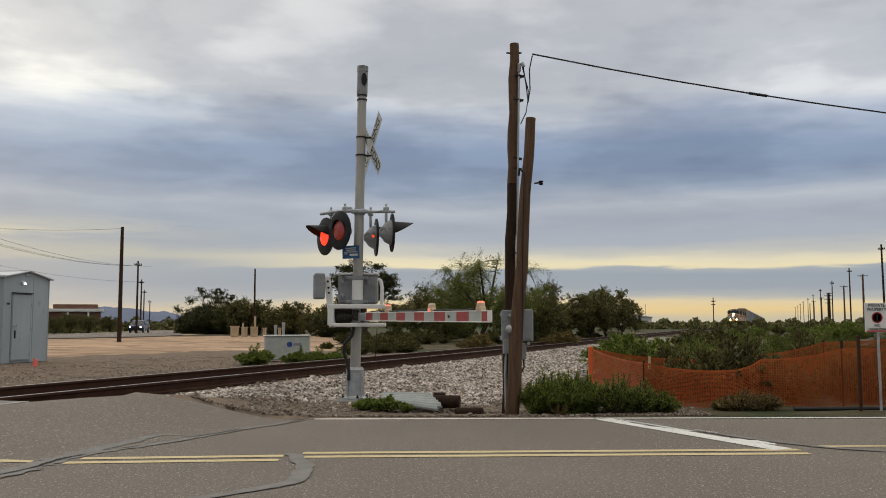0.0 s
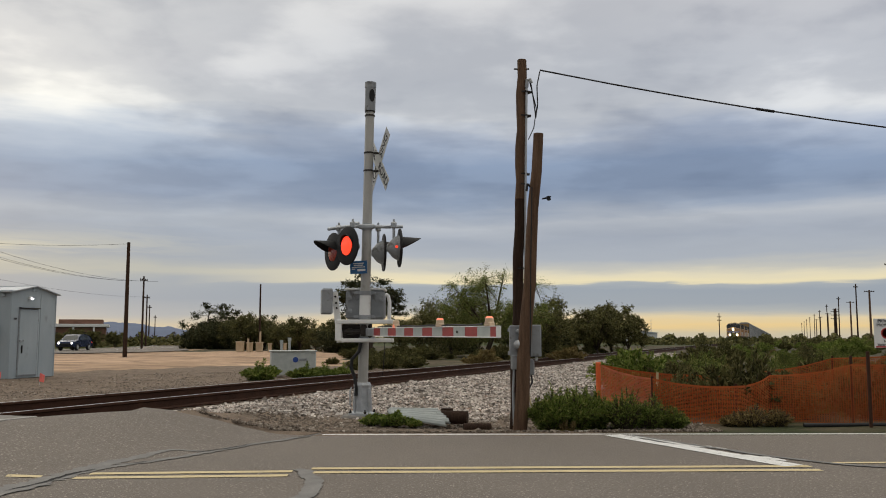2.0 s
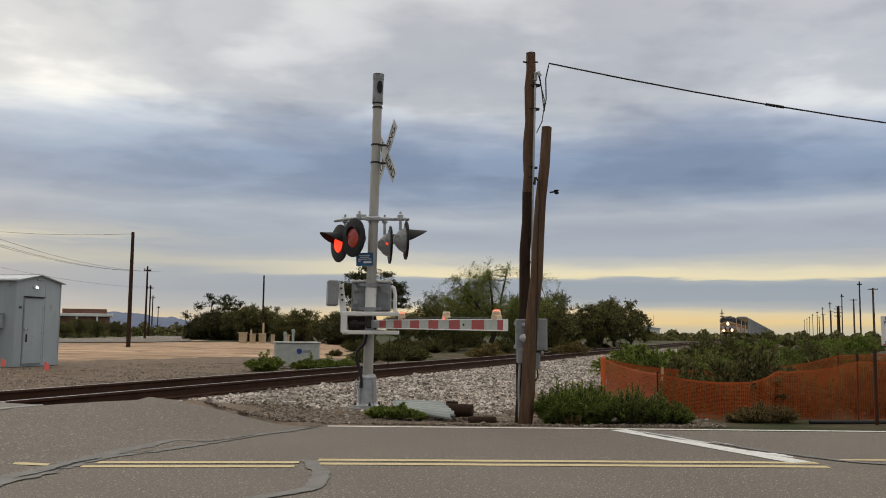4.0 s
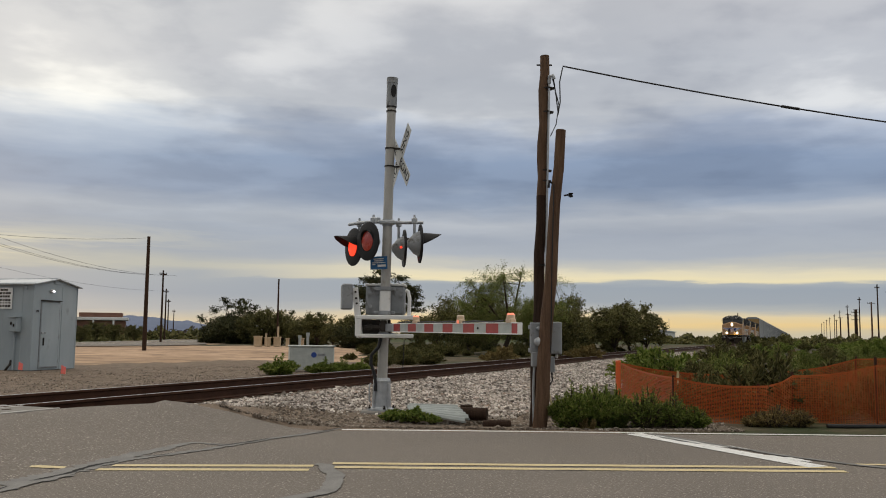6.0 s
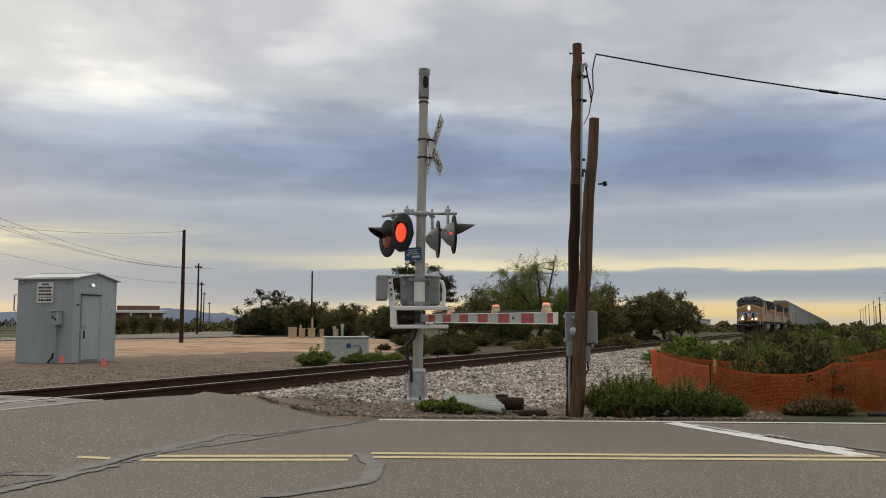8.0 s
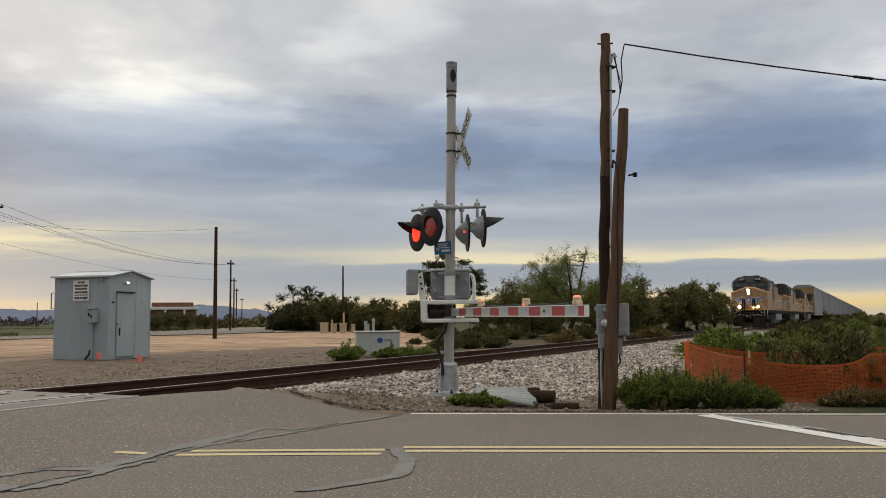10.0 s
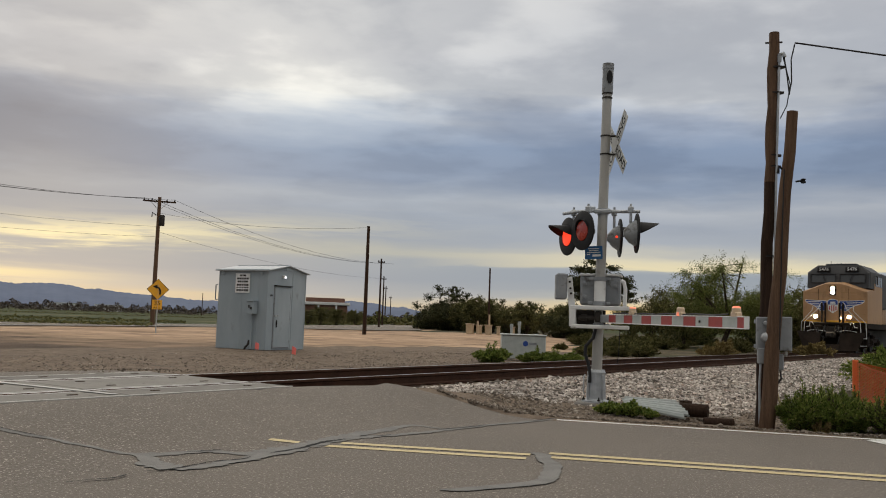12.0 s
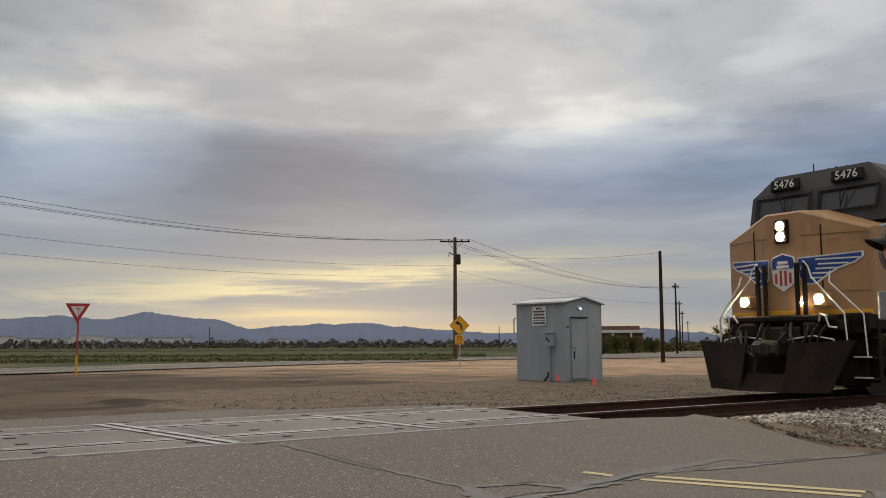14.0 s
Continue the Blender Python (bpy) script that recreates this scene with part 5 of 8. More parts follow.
# ---- signal hut ----
def build_hut():
    cx, cy = -12.9, 26.15
    a = math.degrees(math.atan2(28.25 - 26.15, -12.45 + 12.9)) - 90
    hut = thing("signal_hut", pose(cx, cy, 0.03, 0, 0, a), "pale grey metal railway signal hut on a gravel pad", "hut")
    # local: x to the side wall (negative), y along the door wall, corner at the origin
    W, D, H = 2.03, 2.12, 2.58
    t = 0.05
    part("side_wall", Build().box((-W / 2, t / 2, H / 2), (W, t, H), ch=0.006), SHED_PAINT, hut)
    part("side_wall", Build().box((-W / 2, D - t / 2, H / 2), (W, t, H), ch=0.006), SHED_PAINT, hut)
    ridge = H + 0.20
    for x in (-t / 2, -W + t / 2):
        w = Build().prism([(t, 0), (D - t, 0), (D - t, H), (D / 2, ridge), (t, H)], t, Matrix.Translation((x, 0, 0)) @ pose(0, 0, 0, 0, 0, 90))
        part("gable_wall", w, SHED_PAINT, hut)
    # ribs where the wall sheets meet
    for x in (-0.02, -0.36, -1.03, -W + 0.02):
        part("seam", Build().box((x, -0.003, H / 2), (0.03, 0.010, H - 0.02), ch=0.004), SHED_PAINT, hut)
    for y in (0.02, 1.36, D - 0.02):
        part("seam", Build().box((0.003, y, H / 2), (0.02, 0.03, H), ch=0.004), SHED_PAINT, hut)
    roof = Build()
    for s in (-1, 1):
        ang = math.degrees(math.atan2(0.20, D / 2))
        roof.box((0, 0, 0), (W + 0.20, D / 2 + 0.16, 0.035), Matrix.Translation((-W / 2, D / 2 + s * (D / 4 + 0.03), H + 0.11)) @ pose(0, 0, 0, -s * ang), ch=0.008)
    part("roof", roof, SHED_ROOF, hut, "low pitched metal roof")
    part("ridge_cap", Build().box((-W / 2, D / 2, ridge + 0.03), (W + 0.12, 0.14, 0.03), ch=0.008), SHED_ROOF, hut)
    part("eave_trim", Build().box((-W / 2, -0.05, H + 0.015), (W + 0.2, 0.03, 0.06), ch=0.006), SHED_PAINT, hut)
    for x in (-0.25, -W + 0.2):
        part("lifting_ring", Build().tube([(x, -0.03, H - 0.10), (x, -0.06, H - 0.05), (x, -0.05, H + 0.03)], 0.012, 6).box((x, -0.03, H - 0.10), (0.12, 0.03, 0.10), ch=0.01), SHED_PAINT, hut)
    part("vent", Build().box((0.015, D / 2, ridge - 0.10), (0.03, 0.24, 0.10), ch=0.006), SHED_PAINT, hut)
    # door wall
    door = part("door", Build().box((0.018, 0.80, 1.07), (0.045, 0.82, 2.00), ch=0.006), SHED_PAINT, hut, "grey steel door, closed")
    part("drip_cap", Build().box((0.05, 0.80, 2.11), (0.09, 0.90, 0.03), ch=0.006), DARK_STEEL, door)
    fr = Build()
    for y in (0.375, 1.225):
        fr.box((0.010, y, 1.07), (0.035, 0.03, 2.04), ch=0.004)
    part("door_frame", fr, GREY_PAINT, door)
    part("handle", Build().box((0.055, 0.50, 0.86), (0.03, 0.05, 0.24), ch=0.008), BLACK_PAINT, door, "black door handle")
    part("padlock", Build().box((0.06, 0.43, 1.12), (0.05, 0.10, 0.07), ch=0.01).box((0.06, 0.56, 1.13), (0.03, 0.05, 0.06), ch=0.008), GALV, door, "steel padlock hasp")
    for z in (0.25, 1.0, 1.75):
        part("hinge", Build().tube([(0.045, 1.215, z - 0.05), (0.045, 1.215, z + 0.05)], 0.014, 6), GALV, door)
    part("kick_plate", Build().box((0.044, 0.80, 0.09), (0.008, 0.80, 0.03)), GREY_PAINT, door)
    pl = part("number_plate", Build().box((0.006, 0.22, 1.78), (0.008, 0.14, 0.075), ch=0.002), GREY_PAINT, hut, "small plate with dark bars")
    for y in (0.185, 0.225, 0.262):
        part("text_bar", Build().box((0.012, y, 1.78), (0.006, 0.025, 0.05)), BLACK_PAINT, pl)
    lamp = part("lamp", Build().box((0.05, 0.80, 2.42), (0.10, 0.12, 0.10), ch=0.02), WHITE_PAINT, hut, "small lit door lamp")
    part("bulb", Build().lathe([(0.0, -0.03), (0.035, -0.02), (0.045, 0.0), (0.035, 0.02), (0.0, 0.03)], 12, pose(0.115, 0.80, 2.40)), LAMP_GLOW, lamp, "lit white bulb", True)
    # side wall fittings
    no = part("notice_board", Build().box((-1.0, -0.026, 2.16), (0.60, 0.008, 0.64), ch=0.002), WHITE_PAINT, hut, "white notice with dark lines of writing")
    for z, w, h in ((2.41, 0.26, 0.06), (2.31, 0.50, 0.06), (2.21, 0.44, 0.06), (2.10, 0.50, 0.06), (2.015, 0.52, 0.03), (1.925, 0.50, 0.065)):
        for k in range(5):
            part("text_bar", Build().box((-1.0 - w / 2 + w * (k + 0.5) / 5, -0.032, z), (w / 5 * (0.82 if k != 2 else 0.6), 0.006, h)), DARK_STEEL, no)
    bx = part("side_box", Build().box((-0.47, -0.13, 1.36), (0.26, 0.22, 0.42), ch=0.015), SHED_PAINT, hut, "grey box on the wall")
    part("hood", Build().box((-0.47, -0.15, 1.585), (0.30, 0.27, 0.03), ch=0.008), SHED_PAINT, bx)
    part("latch", Build().box((-0.51, -0.255, 1.40), (0.05, 0.03, 0.10), ch=0.008).box((-0.42, -0.255, 1.34), (0.05, 0.03, 0.08), ch=0.008), DARK_STEEL, bx)
    part("conduit", Build().tube([(-0.53, -0.06, 1.16), (-0.53, -0.06, 0.25), (-0.53, -0.07, 0.02)], 0.03, 8), SHED_PAINT, hut, "", True)
    part("cable", Build().tube([(-0.60, -0.05, 0.30), (-0.60, -0.10, 0.16), (-0.66, -0.16, 0.06), (-0.72, -0.12, 0.0)], 0.035, 8), DARK_STEEL, hut, "", True)
    part("side_rack", Build().tube([(-W - 0.02, -0.02, 2.1), (-W - 0.10, -0.02, 2.1), (-W - 0.10, -0.02, 1.6), (-W - 0.02, -0.02, 1.6)], 0.02, 6), GREY_PAINT, hut)
    part("skid", Build().box((-W / 2, D / 2, -0.03), (W - 0.1, D - 0.1, 0.10), ch=0.01), DARK_STEEL, hut)
    # marker flags in the gravel
    for x, y in ((-10.36, 22.66), (-12.5, 24.7)):
        fl = thing("marker_flag", pose(x, y, 0.0), "small pink survey flag in the gravel", "marker flag", "survey flags")
        part("wire", Build().tube([(0, 0, 0), (0.01, 0, 0.32)], 0.006, 5), GALV, fl)
        part("flag", Build().prism([(0, 0.12), (0.12, 0.10), (0.13, 0.28), (0.01, 0.34)], 0.012), PINK, fl, "pink flag")


build_hut()

# ---- train: local y runs back from the nose, z up from the rail ----
def wheelset(parent, y, r=0.53):
    b = Build()
    for s in (-1, 1):
        b.lathe([(0.0, -0.07), (0.30 * r / 0.53, -0.05), (r * 0.8, -0.06), (r, -0.07), (r + 0.03, 0.055), (r * 0.8, 0.06), (0.0, 0.05)] if s > 0 else
                [(0.0, -0.05), (r * 0.8, -0.06), (r + 0.03, -0.055), (r, 0.07), (r * 0.8, 0.06), (0.30 * r / 0.53, 0.05), (0.0, 0.07)], 24, pose(s * 0.755, 0, 0, 0, 90))
        for k in range(4):
            b.box((s * 0.835, 0.28 * math.cos(k * 1.571), 0.28 * math.sin(k * 1.571)), (0.03, 0.07, 0.07), ch=0.01)
    b.tube([(-0.75, 0, 0), (0.75, 0, 0)], 0.09, 10)
    return part("wheelset", b, DARK_STEEL, parent, "dark steel wheels on an axle", True, m=pose(0, y, r))


def truck(parent, y, wheels, r=0.53):
    """A bogie under a locomotive or a car."""
    span = max(wheels) - min(wheels)
    b = Build()
    for s in (-1, 1):
        b.box((s * 1.05, 0, 0.62), (0.16, span + 0.9, 0.24), ch=0.03)
        b.box((s * 1.07, 0, 0.40), (0.14, span * 0.5, 0.16), ch=0.03)
        for w in wheels:
            b.box((s * 1.08, w, r), (0.22, 0.34, 0.36), ch=0.05)
            b.lathe([(0.0, 0.0), (0.12, 0.0), (0.10, 0.06), (0.0, 0.07)], 12, pose(s * 1.19, w, r, 0, 90 * s))
        for w in wheels[:-1]:
            for q in (0.75, 1.05):
                b.lathe([(0.10, 0.0), (0.10, 0.26), (0.0, 0.26)], 10, pose(s * 1.05, w + q, 0.66))
    b.box((0, 0, 0.75), (2.0, 0.6, 0.22), ch=0.04)
    t = part("truck", b, LOCO_BLACK, parent, "sooty cast truck frame", m=pose(0, y, 0))
    return t, [wheelset(t, w, r) for w in wheels]


WHEELS = []


def sweep(b):
    """Bends parts of the nose back along its swept sides."""
    b.v = [(x, y + 0.40 * max(0.0, abs(x) - 0.36) / 1.15, z) for x, y, z in b.v]
    return b


def rail_bar(b, pts, r=0.015):
    b.tube(pts, r, 6)


def locomotive(lit):
    lo = thing("locomotive", pose(0, 0, 0), "yellow and grey diesel locomotive with glowing headlights" if lit else "yellow and grey trailing diesel locomotive", "locomotive", "locomotives of the train")
    # nose
    nose = Build()
    def ring(y, w, zl, zc, half, back):
        return [(-w, y + back, 1.50), (-w, y + back, zl), (-0.36, y, zc), (0.36, y, zc), (w, y + back, zl), (w, y + back, 1.50), (0.36, y, 1.50), (-0.36, y, 1.50)]
    rs = [ring(0.0, 1.50, 3.06, 3.46, 0.62, 0.40), ring(0.05, 1.53, 3.10, 3.50, 0.64, 0.40), ring(1.25, 1.55, 3.20, 3.62, 0.66, 0.2), ring(2.3, 1.55, 3.22, 3.64, 0.66, 0.0)]
    vs = [p for q in rs for p in q]
    fs = [(2, 3, 6, 7), (0, 1, 2, 7), (3, 4, 5, 6)] + [(i * 8 + j, i * 8 + (j + 1) % 8, (i + 1) * 8 + (j + 1) % 8, (i + 1) * 8 + j) for i in range(3) for j in range(8)]
    nose.add(vs, fs)
    nz = part("nose", nose, LOCO_YELLOW, lo, "wide faded yellow nose")
    # nose door outline and seams
    for x in (-0.72, 0.72):
        part("seam", sweep(Build().box((x, -0.008, 2.55), (0.018, 0.02, 1.3))), LOCO_BLACK, nz)
    for sd in (-1, 1):
        for z in (3.02, 1.95):
            part("seam", sweep(Build().box((sd * 0.92, -0.006, z), (1.1, 0.013, 0.013))), CAR_BROWN, nz)
    for x, z in ((-0.98, 2.96), (-0.98, 2.52), (0.95, 2.92)):
        part("grab_iron", sweep(Build().tube([(x - 0.1, -0.01, z), (x - 0.1, -0.06, z), (x + 0.1, -0.06, z), (x + 0.1, -0.01, z)], 0.012, 6)), LOCO_YELLOW, nz)
    part("nose_stripe", sweep(Build().box((-0.93, -0.006, 1.555), (1.14, 0.02, 0.09)).box((0, -0.006, 1.555), (0.72, 0.02, 0.09)).box((0.93, -0.006, 1.555), (1.14, 0.02, 0.09))), YELLOW_SIGN, nz, "yellow sill stripe")
    # emblem: shield with wings, as plain shapes
    em = part("emblem", Build().prism([(-0.26, 2.54), (-0.23, 2.63), (0.0, 2.70), (0.23, 2.63), (0.26, 2.54), (0.22, 2.12), (0.0, 1.96), (-0.22, 2.12)], 0.02, pose(0, -0.020, 0)), WHITE_PAINT, nz, "shield emblem with blue wings")
    part("shield_head", Build().prism([(-0.235, 2.53), (-0.21, 2.61), (0.0, 2.675), (0.21, 2.61), (0.235, 2.53), (0.225, 2.40), (-0.225, 2.40)], 0.02, pose(0, -0.026, 0)), LOCO_BLUE, em, "blue shield head")
    for k in range(4):
        x = -0.15 + 0.10 * k
        part("shield_stripe", Build().box((x, -0.028, 2.22), (0.05, 0.018, 0.34 - 0.14 * abs(k - 1.5) / 1.5), ch=0.002), RED_SIGN, em, "red stripe")
    part("shield_text_bar", Build().box((0, -0.040, 2.52), (0.22, 0.006, 0.06)).box((0, -0.040, 2.44), (0.26, 0.006, 0.06)), WHITE_PAINT, em)
    for s in (-1, 1):
        wing = Build().prism([(s * 0.30, 2.60), (s * 0.75, 2.62), (s * 1.40, 2.66), (s * 1.40, 2.56), (s * 1.28, 2.46), (s * 1.00, 2.36), (s * 0.82, 2.24), (s * 0.62, 2.08), (s * 0.44, 2.08), (s * 0.32, 2.22)], 0.016, pose(0, -0.014, 0))
        part("wing_edge", sweep(wing), WHITE_PAINT, em, "white wing outline")
        wi = Build().prism([(s * 0.32, 2.575), (s * 0.76, 2.595), (s * 1.37, 2.635), (s * 1.37, 2.57), (s * 1.26, 2.485), (s * 0.98, 2.385), (s * 0.80, 2.265), (s * 0.60, 2.105), (s * 0.45, 2.105), (s * 0.345, 2.23)], 0.016, pose(0, -0.019, 0))
        part("wing", sweep(wi), LOCO_BLUE, em, "blue wing")
        for k, (x0, x1, z) in enumerate(((0.62, 1.34, 2.545), (0.66, 1.16, 2.455), (0.62, 0.98, 2.37), (0.56, 0.84, 2.285), (0.52, 0.72, 2.20))):
            part("feather_line", sweep(Build().box((s * (x0 + x1) / 2, -0.029, z), (x1 - x0, 0.010, 0.028))), WHITE_PAINT, em)
    # headlights
    hb = part("headlight_box", Build().box((0, -0.03, 3.12), (0.30, 0.10, 0.46), ch=0.03), LOCO_BLACK, nz, "dark headlight box")
    for z in (3.225, 3.02):
        part("headlight", Build().lathe([(0.0, 0.0), (0.088, 0.0), (0.080, 0.015), (0.0, 0.03)], 20, facing((0, -0.08, z), 0, -1)), HEAD_GLOW if lit else GLASS_DARK, hb, "glowing headlight" if lit else "", True)
    for s in (-1, 1):
        db = part("ditch_light_box", Build().box((s * 0.79, -0.05, 1.78), (0.30, 0.22, 0.28), ch=0.04), LOCO_YELLOW, lo)
        part("ditch_light", Build().lathe([(0.0, 0.0), (0.088, 0.0), (0.080, 0.015), (0.0, 0.03)], 20, facing((s * 0.79, -0.16, 1.79), 0, -1)), DITCH_GLOW if lit else GLASS_DARK, db, "glowing ditch light" if lit else "", True)
    part("step_light", Build().lathe([(0.0, 0.0), (0.03, 0.0), (0.0, 0.012)], 10, facing((0.36, -0.05, 1.74), 0, -1)), HEAD_GLOW if lit else GLASS_DARK, lo)
    # cab
    def cab_ring(y, w, zb, zs, zt, half):
        return [(-w, y, zb), (-w, y, zs), (-half, y, zt), (half, y, zt), (w, y, zs), (w, y, zb)]
    lower = Build()
    lower.box((0, 3.35, 2.55), (3.10, 2.3, 2.1), ch=0.02)
    part("cab_wall", lower, LOCO_YELLOW, lo, "yellow cab side")
    up = Build()
    rs = [cab_ring(1.12, 1.47, 3.30, 4.06, 4.10, 1.40), cab_ring(1.42, 1.53, 3.30, 4.14, 4.50, 1.02), cab_ring(4.5, 1.55, 3.30, 4.16, 4.54, 1.04)]
    vs = [p for q in rs for p in q]
    fs = [tuple(range(6))[::-1], tuple(range(12, 18))] + [(i * 6 + j, i * 6 + (j + 1) % 6, (i + 1) * 6 + (j + 1) % 6, (i + 1) * 6 + j) for i in range(2) for j in range(6)]
    # the cab front leans back
    rake = lambda p: (p[0], p[1] + (0.24 * (p[2] - 3.62) if p[1] < 1.2 else 0.0), p[2])
    up.add([rake(p) for p in vs], fs)
    cabt = part("cab_top", up, LOCO_GREY, lo, "dark grey cab top")
    for s in (-1, 1):
        ws = Build().prism([(s * 0.12, 3.60), (s * 1.28, 3.60), (s * 1.30, 4.00), (s * 0.12, 4.00)], 0.03, pose(0, 1.10, 0, -0.5))
        ws.v = [rake(p) for p in ws.v]
        wd = part("windshield", ws, GLASS_DARK, cabt, "dark windshield")
        fr = Build()
        for p, q in (((0.10, 3.58), (1.30, 3.58)), ((1.30, 3.58), (1.32, 4.02)), ((1.32, 4.02), (0.10, 4.02)), ((0.10, 4.02), (0.10, 3.58))):
            fr.tube([(s * p[0], 1.07, p[1]), (s * q[0], 1.07, q[1])], 0.024, 6)
        fr.v = [rake(p) for p in fr.v]
        part("windshield_gasket", fr, RUBBER, wd, "", True)
        part("wiper", Build().tube([(s * 0.75, 1.05, 4.06), (s * 0.62, 1.05, 3.68)], 0.014, 5).box((s * 0.60, 1.05, 3.80), (0.02, 0.02, 0.34)), RUBBER, wd)
        nb = part("number_board", Build().box((0, 0, 0), (0.66, 0.10, 0.24), ch=0.02), BLACK_PAINT, cabt, "black number board with white digits", m=pose(s * 0.68, 1.22, 4.27, -8))
        if lit:
            letters("digits", "5476", 0.24, WHITE_PAINT, nb, pose(0, -0.054, -0.005, 90))
        sw = Build()
        for k in range(3):
            sw.box((s * 1.555, 2.75 + 0.68 * k, 3.72), (0.02, 0.52, 0.52), ch=0.006)
        part("side_window", sw, GLASS_DARK, cabt, "dark cab side windows")
        part("mirror", Build().box((s * 1.68, 2.2, 3.75), (0.05, 0.10, 0.45), ch=0.01).tube([(s * 1.55, 2.3, 3.95), (s * 1.68, 2.2, 3.95)], 0.012, 5), LOCO_BLACK, cabt)
    rf = Build().box((0, 2.2, 4.58), (1.5, 0.5, 0.07), ch=0.02).box((0.35, 3.2, 4.62), (0.5, 0.7, 0.14), ch=0.03).tube([(-0.5, 2.0, 4.55), (-0.5, 2.0, 4.78)], 0.015, 5)
    rf.tube([(-0.2, 2.3, 4.60), (-0.2, 2.05, 4.62)], 0.03, 8).tube([(0.0, 2.3, 4.60), (0.0, 2.0, 4.62)], 0.03, 8).tube([(0.2, 2.3, 4.60), (0.2, 2.06, 4.62)], 0.03, 8)
    part("roof_gear", rf, LOCO_GREY, cabt, "horns and antenna boxes")
    # frame, deck, hood
    part("underframe", Build().box((0, 11.0, 1.38), (3.0, 21.6, 0.30), ch=0.03), LOCO_BLACK, lo, "dark underframe")
    part("anticlimber", Build().box((0, -0.12, 1.44), (2.1, 0.32, 0.14), ch=0.04).box((0, 0.30, 1.30), (2.9, 0.20, 0.30), ch=0.03).box((0, 0.42, 0.78), (2.7, 0.10, 1.15), ch=0.02), LOCO_BLACK, lo)
    part("hood", Build().box((0, 12.6, 2.75), (1.95, 16.2, 2.45), ch=0.06), LOCO_YELLOW, lo, "long yellow engine hood")
    part("hood_roof", Build().box((0, 12.6, 4.10), (2.0, 16.2, 0.36), ch=0.10).box((0, 8.0, 4.36), (1.5, 3.0, 0.22), ch=0.05), LOCO_GREY, lo, "dark grey hood roof")
    part("blower_box", Build().box((0, 5.9, 3.30), (3.0, 2.2, 1.9), ch=0.05), LOCO_GREY, lo, "dark blower housing")
    part("radiator", Build().prism([(-1.0, 3.2), (1.0, 3.2), (1.5, 3.75), (1.5, 4.35), (-1.5, 4.35), (-1.5, 3.75)], 4.6, pose(0, 18.6, 0)), LOCO_GREY, lo, "flared radiator housing")
    for s in (-1, 1):
        for k in range(11):
            part("hood_door", Build().box((s * 0.985, 7.6 + 1.05 * k, 2.65), (0.03, 0.94, 2.0), ch=0.008), LOCO_YELLOW, lo)
        part("radiator_grille", Build().box((s * 1.505, 18.6, 4.05), (0.02, 4.3, 0.5)), LOCO_BLACK, lo)
        hr = Build()
        for k in range(12):
            y = 4.8 + 1.38 * k
            rail_bar(hr, [(s * 1.46, y, 1.5), (s * 1.46, y, 2.52)], 0.018)
        rail_bar(hr, [(s * 1.46, 4.8, 2.52), (s * 1.46, 20.5, 2.52)], 0.020)
        part("handrail", hr, WHITE_PAINT, lo, "pale side handrails")
        # front steps and their rails
        st = Build()
        for k, z in enumerate((0.35, 0.72, 1.08)):
            st.box((s * 1.36, 0.34 + 0.06 * k, z), (0.34, 0.26, 0.03), ch=0.006)
        st.box((s * 1.50, 0.55, 0.85), (0.04, 0.10, 1.1), ch=0.01).box((s * 1.36, 0.50, 0.75), (0.30, 0.03, 0.95))
        step = part("front_steps", st, LOCO_BLACK, lo, "front corner steps")
        edge = Build()
        for z in (0.367, 0.737):
            edge.box((s * 1.36, 0.21, z), (0.34, 0.02, 0.025))
        part("step_edge", edge, WHITE_PAINT, step, "white step edge")
        g = Build()
        rail_bar(g, [(s * 0.42, -0.10, 2.36), (s * 0.50, -0.14, 2.52), (s * 0.60, -0.16, 2.40), (s * 0.66, -0.16, 2.20), (s * 1.30, -0.22, 1.52), (s * 1.34, -0.22, 0.95)])
        rail_bar(g, [(s * 0.95, -0.02, 2.30), (s * 0.97, -0.10, 2.10), (s * 1.52, 0.02, 1.50), (s * 1.55, 0.05, 0.72)])
        rail_bar(g, [(s * 0.86, -0.30, 1.38), (s * 0.92, -0.36, 1.52), (s * 1.02, -0.36, 1.48), (s * 1.06, -0.32, 1.28), (s * 1.20, -0.30, 1.26)], 0.018)
        part("front_handrail", g, WHITE_PAINT, lo, "white front handrails", True)
        lv = Build().tube([(s * 0.25, -0.34, 1.05), (s * 0.75, -0.34, 1.12), (s * 1.15, -0.34, 1.05), (s * 1.18, -0.36, 0.90)], 0.014, 6)
        part("uncoupling_lever", lv, WHITE_PAINT, lo, "", True)
        part("mu_hose", Build().tube([(s * 0.30, -0.30, 1.36), (s * 0.34, -0.42, 1.10), (s * 0.50, -0.45, 0.86), (s * 0.62, -0.42, 1.02), (s * 0.66, -0.30, 1.30)], 0.03, 8), RUBBER, lo, "black air hose", True)
        part("air_hose", Build().tube([(s * 0.38, -0.40, 0.82), (s * 0.36, -0.55, 0.50), (s * 0.20, -0.60, 0.22)], 0.03, 8), RUBBER, lo, "", True)
        part("air_tank", Build().tube([(s * 1.25, 8.9, 1.0), (s * 1.25, 13.2, 1.0)], 0.17, 12), LOCO_BLACK, lo, "", True)
    gear = Build().box((0, 0.10, 1.30), (2.3, 0.30, 0.22), ch=0.04).box((-0.62, -0.22, 1.22), (0.34, 0.26, 0.30), ch=0.05).box((0.66, -0.20, 1.22), (0.30, 0.24, 0.30), ch=0.05)
